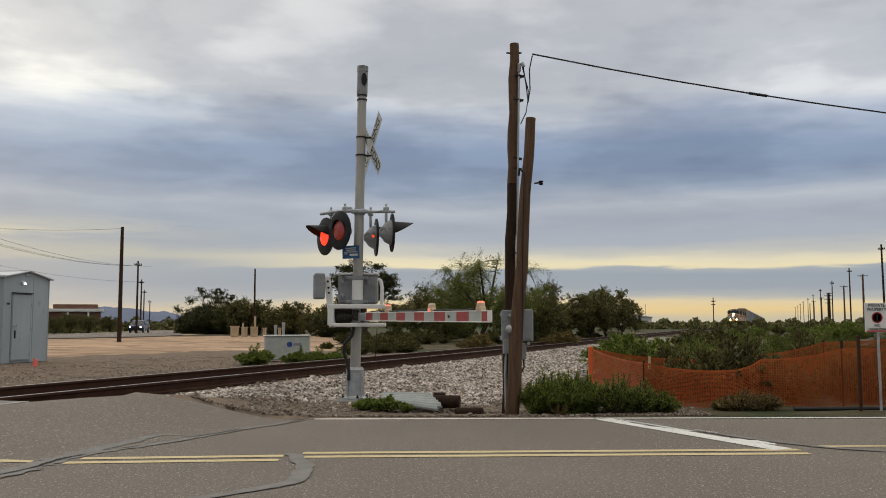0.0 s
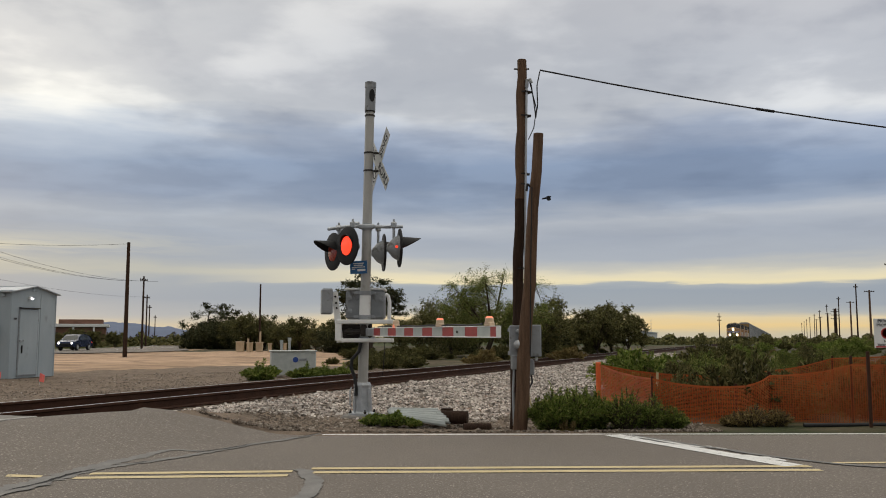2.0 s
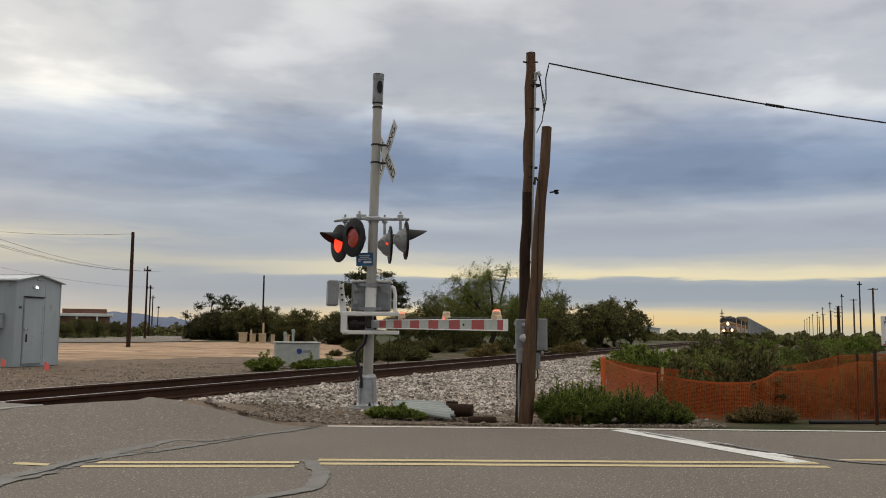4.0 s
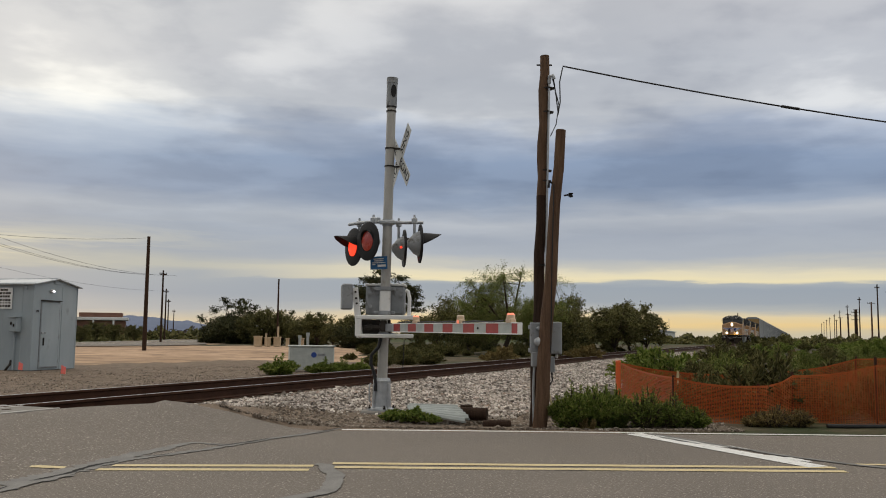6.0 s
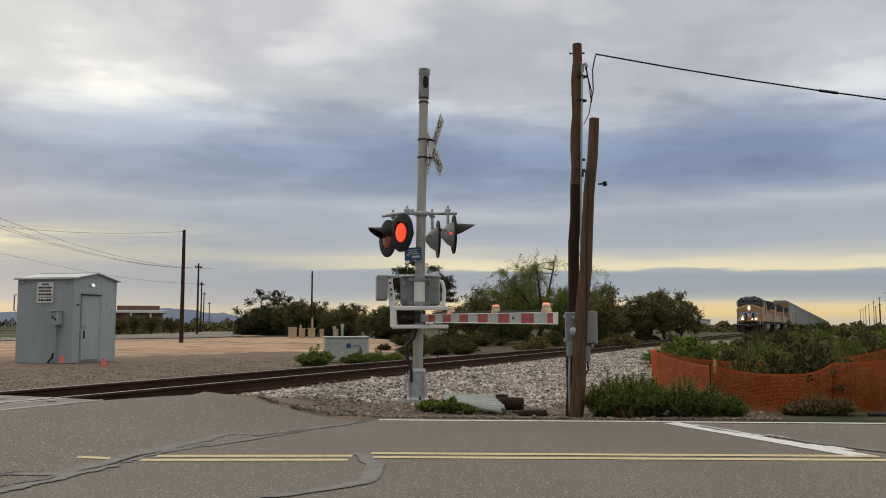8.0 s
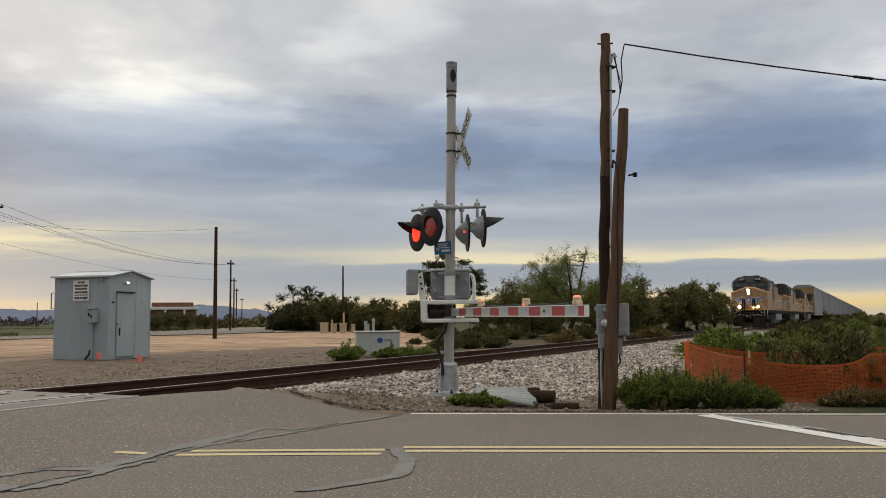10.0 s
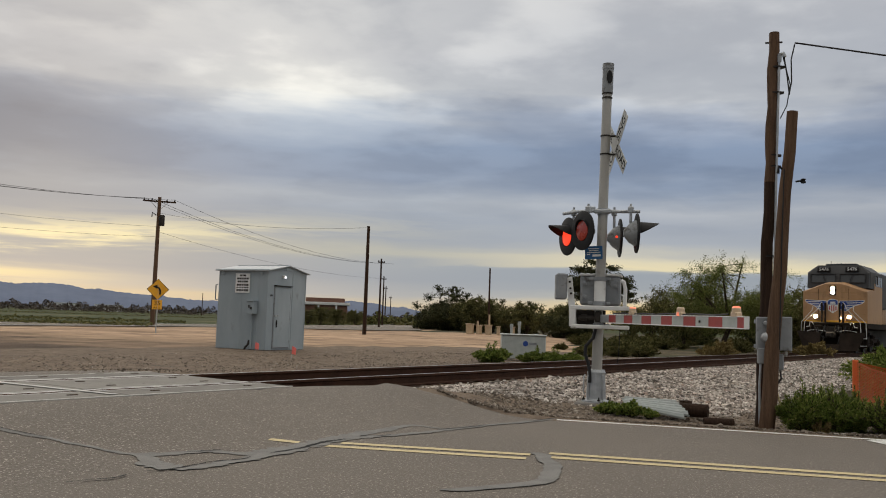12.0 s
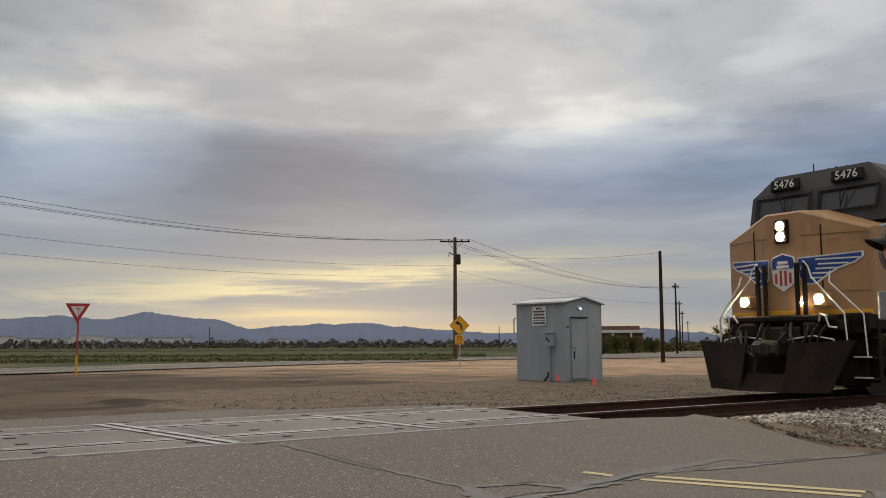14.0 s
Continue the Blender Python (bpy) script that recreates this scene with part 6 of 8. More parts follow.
    for x in (-1.0, -0.82, -0.2, 0.18, 0.84, 1.0):
        gear.tube([(x, -0.26, 1.34), (x * 0.97, -0.44, 1.18), (x * 0.92, -0.50, 1.00)], 0.024, 6)
    part("end_gear", gear, LOCO_BLACK, lo, "dark valves and hoses under the nose", True)
    part("glad_hand", Build().tube([(-0.75, -0.40, 1.22), (-0.62, -0.56, 0.92), (-0.30, -0.62, 0.72), (0.05, -0.60, 0.86), (0.30, -0.46, 1.18)], 0.032, 8), RUBBER, lo, "long drooping black hose", True)
    # open front platform posts
    for x in (-0.50, -0.34, 0.34, 0.50):
        part("platform_post", Build().box((x, -0.12, 2.0), (0.085, 0.05, 0.98), ch=0.01), LOCO_BLACK, nz)
    # plow and coupler
    pl = Build()
    top = [(-1.62, -0.50, 1.04), (-0.55, -0.62, 0.98), (-0.45, -0.64, 0.98), (-0.45, -0.66, 0.42), (0.45, -0.66, 0.42), (0.45, -0.64, 0.98), (0.55, -0.62, 0.98), (1.62, -0.50, 1.04)]
    bot = [(-1.24, -0.70, 0.12), (-0.55, -0.88, 0.10), (-0.45, -0.90, 0.10), (-0.40, -0.90, 0.10), (0.40, -0.90, 0.10), (0.45, -0.90, 0.10), (0.55, -0.88, 0.10), (1.24, -0.70, 0.12)]
    back = [(x, y + 0.05, z) for x, y, z in top] + [(x, y + 0.05, z) for x, y, z in bot]
    n = 8
    fs = [(i, i + 1, i + 1 + n, i + n) for i in range(7)] + [(i + 16, i + 16 + n, i + 17 + n, i + 17) for i in range(7)] + [(i, i + 16, i + 17, i + 1) for i in range(7)] + [(i + 8, i + 9, i + 25, i + 24) for i in range(7)]
    fs += [(0, 8, 24, 16), (7, 23, 31, 15)]
    pl.add(top + bot + back, fs)
    plow = part("plow", pl, LOCO_BLACK, lo, "dark snow plow pilot")
    for s in (-1, 1):
        part("plow_rib", Build().box((s * 0.72, -0.58, 0.55), (0.05, 0.10, 0.80), ch=0.01).box((s * 1.05, -0.42, 0.55), (0.05, 0.08, 0.80), ch=0.01), LOCO_BLACK, plow)
    cp = Build().box((0, -0.35, 0.88), (0.36, 0.6, 0.32), ch=0.05).box((0.02, -0.78, 0.88), (0.40, 0.34, 0.30), ch=0.08).box((0.16, -0.98, 0.88), (0.12, 0.16, 0.28), ch=0.04).box((0, -0.20, 1.12), (0.9, 0.2, 0.35), ch=0.04)
    part("coupler", cp, DARK_STEEL, lo, "steel coupler")
    part("fuel_tank", Build().prism([(-1.45, 1.20), (1.45, 1.20), (1.45, 0.62), (1.15, 0.28), (-1.15, 0.28), (-1.45, 0.62)], 5.6, pose(0, 11.2, 0)), GALV_CAR, lo, "grey fuel tank")
    for y in (3.6, 18.6):
        t, ws = truck(lo, y, (-1.95, 0.0, 1.95))
        if lit:
            WHEELS.extend(ws)
    return lo


def autorack():
    """A tall closed car carrier with ribbed galvanised sides."""
    car = thing("autorack_car", pose(0, 0, 0), "grey galvanised enclosed autorack freight car", "freight car", "cars of the train")
    n, ln = 26, 27.0
    for s in (-1, 1):
        b = Build()
        for k in range(n):
            y0 = 0.75 + (ln - 1.5) * k / n
            b.box((s * 1.47, y0 + 0.49, 3.35), (0.05, 0.97, 4.25), ch=0.01)
        part("side_panel", b, GALV_CAR, car, "ribbed galvanised side")
        p = Build()
        for k in range(9):
            p.box((s * 1.50, 0.78 + (ln - 1.56) * k / 8, 3.35), (0.09, 0.13, 4.3), ch=0.02)
        p.box((s * 1.49, ln / 2, 1.18), (0.10, ln - 1.2, 0.22), ch=0.02).box((s * 1.49, ln / 2, 5.50), (0.10, ln - 1.4, 0.12), ch=0.02)
        part("side_post", p, GALV_CAR, car, "grey side posts and sills")
    roof = Build()
    prof = [(-1.54, 5.50), (-1.50, 5.66), (-0.95, 5.92), (0.95, 5.92), (1.50, 5.66), (1.54, 5.50)]
    roof.prism(prof, ln - 1.2, pose(0, ln / 2, 0))
    part("roof", roof, GALV_CAR, car, "pale curved roof")
    for y in (0.66, ln - 0.66):
        e = Build().prism([(-1.45, 1.05), (1.45, 1.05), (1.45, 5.5), (0.95, 5.86), (-0.95, 5.86), (-1.45, 5.5)], 0.10, pose(0, y, 0))
        part("end_door", e, CAR_BROWN, car, "tan end doors")
    part("deck", Build().box((0, ln / 2, 1.05), (2.9, ln - 1.0, 0.25), ch=0.03).box((0, 0.2, 0.9), (0.4, 1.2, 0.3), ch=0.05).box((0, ln - 0.2, 0.9), (0.4, 1.2, 0.3), ch=0.05), LOCO_BLACK, car, "dark underframe")
    for y in (3.0, ln - 3.0):
        truck(car, y, (-0.87, 0.87), 0.42)
    return car


TRAIN = []


def build_train():
    lead = locomotive(True)
    second = locomotive(False)
    third = copy_thing(second, pose(0, 0, 0))
    u = 0.0
    for ob in (lead, second, third):
        TRAIN.append((ob, u))
        u += 22.6
    u += 0.3
    first = autorack()
    for k in range(24):
        ob = first if k == 0 else copy_thing(first, pose(0, 0, 0))
        TRAIN.append((ob, u))
        u += 27.7


build_train()

# ---- plants ----
def leaf_quads(centres, size, rng, long=1.0, flat=0.0):
    """A small leaf at every centre, turned at random."""
    n = len(centres)
    P = np.asarray(centres, float)
    a = rng.normal(size=(n, 3))
    a[:, 2] *= 1 - flat
    a /= np.linalg.norm(a, axis=1)[:, None] + 1e-9
    b = np.cross(a, rng.normal(size=(n, 3)))
    b /= np.linalg.norm(b, axis=1)[:, None] + 1e-9
    s = size * np.exp(rng.normal(0, 0.3, (n, 1)))
    a, b = a * s * long, b * s * 0.5
    V = np.stack([P - a, P + b - a * 0.1, P + a, P - b + a * 0.1], 1).reshape(-1, 3)
    return V.tolist(), (np.arange(n)[:, None] * 4 + np.arange(4)[None]).tolist()


def bush_meshes(seed, w, h, leaves, leaf, stems=16, upright=0.5, long=1.3):
    """Stems that fan out from one root, each a feathery plume of leaves pointing along it."""
    rng = np.random.default_rng(seed)
    st = Build()
    V, n = [], max(4, leaves // stems)
    lobes = rng.uniform(0, 6.283, 3)
    for k in range(stems):
        a, rr = rng.uniform(0, 6.283), math.sqrt(rng.random())
        uneven = 0.78 + 0.22 * math.sin(2 * a + lobes[0]) * math.sin(3 * a + lobes[1])
        tip = np.array([w / 2 * rr * math.cos(a), w / 2 * rr * math.sin(a), h * (0.62 + 0.38 * rng.random()) * (1 - 0.55 * rr ** 2) * uneven])
        root = np.array([0.10 * w * math.cos(a), 0.10 * w * math.sin(a), -0.03])
        mid = root * 0.45 + tip * 0.55 + np.array([0, 0, h * 0.12])
        st.tube([root, mid, tip], [0.010 + 0.004 * h, 0.007, 0.003], 4, False)
        t = rng.uniform(0.10, 1.0, n) ** 0.75
        c = (1 - t)[:, None] ** 2 * root + 2 * ((1 - t) * t)[:, None] * mid + (t ** 2)[:, None] * tip
        d = 2 * (1 - t)[:, None] * (mid - root) + 2 * t[:, None] * (tip - mid)
        d /= np.linalg.norm(d, axis=1)[:, None] + 1e-9
        fan = rng.normal(0, 1, (n, 3))
        c += fan * np.array([0.06 * w, 0.06 * w, 0.06 * h]) * (1.2 - t)[:, None]
        c[:, 2] = np.maximum(c[:, 2], 0.01)
        d = d + fan * 0.95 + np.array([0, 0, max(0.0, upright) * 0.5])
        d /= np.linalg.norm(d, axis=1)[:, None] + 1e-9
        b = np.cross(d, rng.normal(size=(n, 3)))
        b /= np.linalg.norm(b, axis=1)[:, None] + 1e-9
        s = leaf * np.exp(rng.normal(0, 0.3, (n, 1)))
        d, b = d * s * long, b * s * 0.42
        V.append(np.stack([c - d, c + b, c + d, c - b], 1).reshape(-1, 3))
    V = np.concatenate(V)
    return st, V.tolist(), np.arange(len(V)).reshape(-1, 4).tolist()


def make_bush(name, seed, w, h, leaves, leaf, mat, label, category, group="", stems=16, at=(0, 0, 0), upright=0.5, long=1.3):
    b = thing(name, pose(*at), label, category, group)
    st, v, f = bush_meshes(seed, w, h, leaves, leaf, stems, upright, long)
    part("stem", st, BARK, b)
    lv = new("foliage", raw_mesh("foliage", v, f, mat))
    lv.parent = b
    return b


def tree_meshes(seed, h, w, leaves, leaf, trunk=0.30, low=0.25, flat=0.6, droop=0.0, lean=0.0):
    """A trunk that forks into limbs and twigs, with leaf clumps round the twigs."""
    rng = np.random.default_rng(seed)
    b = Build()
    clumps = []
    forks = []
    r0 = 0.022 * h + 0.03
    base = np.array([0.0, 0, -0.1])
    top = np.array([lean, 0.05 * h * rng.normal(), h * trunk])
    b.tube([base, base * 0.5 + top * 0.5 + rng.normal(0, 0.02 * h, 3) * [1, 1, 0], top], [r0 * 1.25, r0, r0 * 0.85], 8, False)
    for k in range(7):
        a = k * 0.9 + rng.uniform(-0.3, 0.3)
        rr = w / 2 * (0.45 + 0.45 * rng.random())
        z = h * (low + (0.97 - low) * rng.random() ** 0.8) * (1 - 0.25 * (2 * rr / w) ** 2)
        tip = np.array([rr * math.cos(a) + lean, rr * math.sin(a), z])
        mid = top * 0.45 + tip * 0.55 + np.array([0, 0, 0.03 * h])
        clumps.append(tip)
        b.tube([top, mid, tip], [r0 * 0.6, r0 * 0.38, r0 * 0.16], 6, False)
        for j in range(7):
            t = rng.uniform(0.3, 1.0)
            p = (1 - t) ** 2 * top + 2 * (1 - t) * t * mid + t * t * tip
            q = p + rng.normal(0, 1, 3) * np.array([0.16 * w, 0.16 * w, 0.13 * h])
            q[2] = min(max(q[2], h * low), h * (0.99 - 0.06 * rng.random()))
            rad = math.hypot(q[0] - lean, q[1]) / (w / 2)
            if rad > 1:
                q[:2] = q[:2] / rad
            lim = h * (low + (1 - low) * math.sqrt(max(0.05, 1 - min(rad, 1) ** 2 * 0.9)))
            q[2] = min(q[2], lim)
            if np.linalg.norm(q - p) > 0.26 * w:
                q = p + (q - p) * 0.26 * w / np.linalg.norm(q - p)
            b.tube([p, (p + q) / 2 + [0, 0, 0.02 * h], q], [r0 * 0.20, r0 * 0.12, r0 * 0.05], 4, False)
            clumps.append(q)
    twigs = 14
    per = max(3, leaves // (len(clumps) * twigs))
    V = []
    for q in clumps:
        s = rng.uniform(0.7, 1.3)
        for _ in range(twigs):
            d = rng.normal(0, 1, 3) * np.array([1, 1, flat])
            d[2] += 0.35 - droop
            d /= np.linalg.norm(d) + 1e-9
            t = rng.random(per)[:, None]
            c = q + d * t * (0.15 + 0.06 * droop) * w * s * np.array([1, 1, flat]) - np.array([0, 0, droop * 0.09 * h]) * t ** 2 + rng.normal(0, 0.016 * w, (per, 3))
            c[:, 2] = np.maximum(c[:, 2], 0.05)
            a = d * 0.8 + rng.normal(0, 0.6, (per, 3))
            a /= np.linalg.norm(a, axis=1)[:, None] + 1e-9
            side = np.cross(a, rng.normal(size=(per, 3)))
            side /= np.linalg.norm(side, axis=1)[:, None] + 1e-9
            k = leaf * np.exp(rng.normal(0, 0.3, (per, 1)))
            a, side = a * k * 1.3, side * k * 0.55
            V.append(np.stack([c - a, c + side, c + a, c - side], 1).reshape(-1, 3))
    V = np.concatenate(V)
    return b, V.tolist(), np.arange(len(V)).reshape(-1, 4).tolist()


def make_tree(name, seed, h, w, leaves, leaf, mat, label, at, group="", **kw):
    t = thing(name, pose(*at), label, "tree", group)
    b, v, f = tree_meshes(seed, h, w, leaves, leaf, **kw)
    part("trunk", b, BARK, t, "", True)
    c = new("crown", raw_mesh("crown", v, f, mat))
    c.parent = t
    return t


def polar(bearing, dist):
    a = radians(bearing)
    return dist * math.sin(a), dist * math.cos(a)


def scatter(ob, places, seed, lo=0.8, hi=1.2):
    rnd = random.Random(seed)
    for k, (x, y) in enumerate(places):
        s = rnd.uniform(lo, hi) * (1.25 if math.hypot(x, y) > 28 and rnd.random() < 0.3 else 1.0)
        m = Matrix.LocRotScale((x, y, terrain(x, y) - 0.02), Euler((0, 0, rnd.uniform(0, 6.28))), (s * rnd.uniform(0.85, 1.2), s * rnd.uniform(0.85, 1.2), s))
        if k == 0:
            ob.matrix_basis = m
        else:
            copy_thing(ob, m)


def build_plants():
    rnd = random.Random(11)
    # verge plants by the road
    for k, (x, w, h) in enumerate(((1.42, 0.70, 0.66), (1.74, 0.74, 0.72), (2.04, 0.52, 0.60))):
        make_bush("grass_clump", 20 + k, w, h, 15000, 0.012, LEAF_GREEN, "lush green grassy weeds at the road edge", "weeds", "green weeds at the verge", 260, (x, 11.92 + 0.08 * k, -0.02), 1.5, 2.0)
    for k, (x, w, h) in enumerate(((2.40, 0.72, 0.72), (2.74, 0.60, 0.58), (3.06, 0.48, 0.40))):
        make_bush("weed", 30 + k, w, h, 9000, 0.011, LEAF_GREEN, "leafy green weed at the road edge", "weeds", "leafy weeds at the verge", 170, (x, 11.95, -0.02), 0.2, 1.2)
    for k, (x, h) in enumerate(((1.60, 0.26), (1.68, 0.22), (1.55, 0.18))):
        make_bush("flowering_weed", 36 + k, 0.12, h, 240, 0.018, LEAF_DRY, "thin pale flowering weed stalk", "weeds", "pale weed stalks", 4, (x, 11.68, -0.01), 1.0, 1.4)
    for k, (x, y, w, h) in enumerate(((-1.02, 12.55, 0.42, 0.20), (-0.72, 12.42, 0.46, 0.24), (-0.45, 12.35, 0.26, 0.12))):
        make_bush("broadleaf_weed", 40 + k, w, h, 2200, 0.024, LEAF_GREEN, "low broad-leaved green weed beside the mast", "weeds", "weeds by the mast", 60, (x, y, 0.0), -0.3, 1.0)
    for k, (x, w, h) in enumerate(((4.20, 0.62, 0.40), (4.55, 0.50, 0.34), (3.95, 0.40, 0.28))):
        make_bush("dry_weed", 45 + k, w, h, 3000, 0.012, LEAF_DRY, "low dry brownish weed before the fence", "weeds", "dry weeds", 110, (x, 12.25, -0.02), 0.3, 1.3)
    # desert scrub beside the track
    kinds = [make_bush("desert_shrub", 60, 2.1, 1.15, 12000, 0.028, LEAF_GREEN, "rounded bright green desert shrub beside the track", "shrub", "shrubs beside the track", 90, long=1.3),
             make_bush("desert_shrub", 61, 2.6, 1.45, 12500, 0.030, LEAF_MID, "dense olive-green desert shrub beside the track", "shrub", "shrubs beside the track", 95, long=1.3),
             make_bush("desert_shrub", 62, 1.6, 0.80, 6500, 0.032, LEAF_MID, "low mid-green desert shrub beside the track", "shrub", "shrubs beside the track", 70, long=1.3),
             make_bush("dry_shrub", 63, 1.5, 0.75, 5000, 0.030, LEAF_DRY, "straw-coloured dry desert shrub", "shrub", "dry shrubs", 60, long=1.3),
             make_bush("desert_shrub", 64, 1.9, 1.30, 7000, 0.034, LEAF_OLIVE, "dark upright olive shrub beside the track", "shrub", "shrubs beside the track", 60, long=1.4)]
    spots = []
    while len(spots) < 95:
        u, w = 17 + 125 * rnd.random() ** 1.4, rnd.uniform(-16, 6.0)
        x, y, _ = tp(u, w)
        if y < 17.0 or w > 5.6 - 0.02 * u:
            continue
        br = math.degrees(math.atan2(x, y))
        if br < 10.4 or br > 44 or any(math.hypot(x - p, y - q) < 1.5 for p, q in spots):
            continue
        spots.append((x, y))
    groups = [[], [], [], [], []]
    for i, p in enumerate(spots):
        groups[(0, 1, 4, 2, 0, 1, 2, 3, 0, 4)[i % 10]].append(p)
    groups[0][:0] = [polar(11.8, 21.5), polar(13.0, 20.4), polar(13.4, 23.5), polar(17.8, 21.5), polar(23.5, 19.6)]
    groups[1][:0] = [polar(16.2, 18.4), polar(20.6, 19.0), polar(25.6, 20.0), polar(19.5, 44), polar(21.5, 36), polar(24.2, 32), polar(26.6, 30), polar(31, 30)]
    groups[2][:0] = [(4.1, 14.6), (5.9, 14.4), (6.9, 14.3), (7.9, 13.8), (9.0, 14.4)]
    groups[3][:0] = [(5.4, 13.7), (7.3, 13.4), (9.6, 14.0), (6.2, 16.4), (8.2, 16.6)]
    groups[4][:0] = [(4.4, 13.5), (5.2, 13.6), (6.4, 13.5), (3.75, 14.3), (4.75, 14.0), polar(14.8, 18.2), polar(18.5, 17.4), polar(22.6, 17.0)]
    for k, ob in enumerate(kinds):
        scatter(ob, groups[k], 70 + k, 0.5, 1.15 if k != 3 else 1.0)
    # far side of the track
    far = make_bush("shrub", 80, 1.7, 0.95, 8000, 0.036, LEAF_GREEN, "dark green shrub behind the rails", "shrub", "shrubs behind the rails", 80, long=1.3)
    scatter(far, [polar(-11.7, 27.2), polar(-9.0, 26.4), polar(-7.6, 26.8), polar(-6.6, 27.6)], 81, 0.62, 0.85)
    low = make_bush("shrub", 82, 2.6, 1.2, 6000, 0.055, LEAF_OLIVE, "olive desert shrub behind the rails", "shrub", "olive shrubs behind the rails", 60)
    pl = []
    while len(pl) < 52:
        br, d = rnd.uniform(-7.5, 13.5), 34 + 46 * rnd.random()
        x, y = polar(br, d)
        u, w = uw(x, y)
        if w > TRACK_W + 3.2:
            pl.append((x, y))
    scatter(low, pl, 83, 0.4, 1.05)
    yel = make_bush("dry_shrub", 84, 2.0, 1.1, 3600, 0.05, LEAF_DRY, "yellowish dry shrub behind the rails", "shrub", "dry shrubs", 28)
    scatter(yel, [polar(2.6, 36), polar(8.0, 44)], 85)
    # trees
    make_tree("mesquite_tree", 101, 6.3, 6.6, 72000, 0.026, LEAF_MID, "wispy olive mesquite tree with drooping twigs", (*polar(3.2, 56), 0), "trees behind the rails", trunk=0.2, low=0.28, flat=0.9, droop=0.6)
    make_tree("mesquite_tree", 102, 4.4, 6.0, 26000, 0.042, LEAF_OLIVE, "wispy olive mesquite tree with drooping twigs", (*polar(0.4, 60), 0), "trees behind the rails", trunk=0.2, low=0.22, flat=0.9, droop=0.4)
    make_tree("mesquite_tree", 103, 4.6, 5.2, 26000, 0.042, LEAF_OLIVE, "wispy olive mesquite tree with drooping twigs", (*polar(6.2, 60), 0), "trees behind the rails", trunk=0.2, low=0.2, flat=0.9, droop=0.4)
    make_tree("broad_tree", 104, 5.9, 4.6, 30000, 0.05, LEAF_DARK, "dark broad-crowned tree behind the rails", (*polar(-4.75, 62), 0), "trees behind the rails", trunk=0.42, low=0.50, flat=0.5)
    tr = make_tree("desert_tree", 105, 4.2, 4.4, 20000, 0.055, LEAF_OLIVE, "rounded olive desert tree on the skyline", (*polar(10.8, 74), 0), "skyline trees", trunk=0.10, low=0.05, flat=0.9)
    dk = make_tree("desert_tree", 106, 6.4, 5.4, 24000, 0.065, LEAF_DARK, "dark rounded desert tree on the skyline", (*polar(-15.3, 112), 0), "skyline trees", trunk=0.10, low=0.05, flat=0.9)
    def copies(ob, rows, seed):
        r2 = random.Random(seed)
        for br, d, s in rows:
            x, y = polar(br, d)
            copy_thing(ob, Matrix.LocRotScale((x, y, -0.05), Euler((0, 0, r2.uniform(0, 6.28))), (s * r2.uniform(0.9, 1.2), s * r2.uniform(0.9, 1.2), s)))
    copies(tr, [(9.9, 70, 0.9), (8.3, 76, 0.72), (7.4, 80, 0.78), (9.4, 84, 0.80), (11.9, 80, 0.85), (-1.4, 72, 0.7), (-2.6, 78, 0.75), (2.0, 76, 0.95), (4.6, 78, 0.8), (-5.8, 82, 0.62), (-6.8, 88, 0.80), (-8.2, 86, 0.58), (-9.2, 96, 0.86), (-10.4, 94, 0.66), (-11.4, 99, 0.84), (-12.3, 98, 0.98), (-13.2, 104, 0.9), (-22.6, 118, 0.62), (-21.6, 122, 0.58), (-20.4, 128, 0.55), (-23.4, 112, 0.5)], 5)
    copies(dk, [(-14.4, 108, 0.95), (-13.6, 112, 0.98), (-12.9, 104, 0.80), (-7.0, 80, 0.62), (-5.6, 78, 0.60), (1.0, 70, 0.72), (5.6, 72, 0.72), (7.0, 74, 0.66), (-9.0, 100, 0.66), (-10.6, 104, 0.7)], 6)
    # distant hedges and treetops, uncountable
    rng = np.random.default_rng(9)
    def belt(name, rows, leaf, mat, label):
        pts = []
        for b0, b1, d, h, n in rows:
            br = rng.uniform(b0, b1, n)
            top = h * (0.35 + 0.65 * np.abs(np.sin(br * 7.1 + d) * np.sin(br * 3.3 + 1) * np.sin(br * 1.7 + 2)) ** 0.6)
            dd = d * rng.uniform(0.95, 1.06, n)
            pts.append(np.stack([dd * np.sin(np.radians(br)), dd * np.cos(np.radians(br)), top * rng.random(n) ** 0.8 + 0.05], 1))
        v, f = leaf_quads(np.concatenate(pts), leaf, rng, 1.0)
        tagged(new(name, raw_mesh(name, v, f, mat)), label, "woods", kind="stuff")
    belt("far_woods", [(-6, 45, 260, 2.6, 15000), (12, 45, 180, 2.2, 12000), (-24, -11, 170, 2.4, 6000)], 0.35, LEAF_OLIVE, "dark olive scrub and woods along the horizon")
    belt("far_woods", [(-64, -14, 420, 4.6, 15000), (-64, -30, 350, 3.4, 7000)], 0.40, LEAF_BARE, "dark bare trees along the far edge of the field")
    belt("field_grass", [(-64, -33, 70, 0.22, 7000), (-64, -31, 92, 0.30, 7000), (-64, -28, 175, 0.30, 6000), (-64, -26, 260, 0.5, 6000)], 0.09, LEAF_OLIVE, "green crop and weeds of the far field")
    belt("road_scrub", [(-27, -21.5, 128, 1.0, 4000), (-27, -19.6, 140, 1.6, 5000), (-16.6, -14.2, 150, 1.0, 1500)], 0.14, LEAF_OLIVE, "low dusty scrub along the side road")


build_plants()

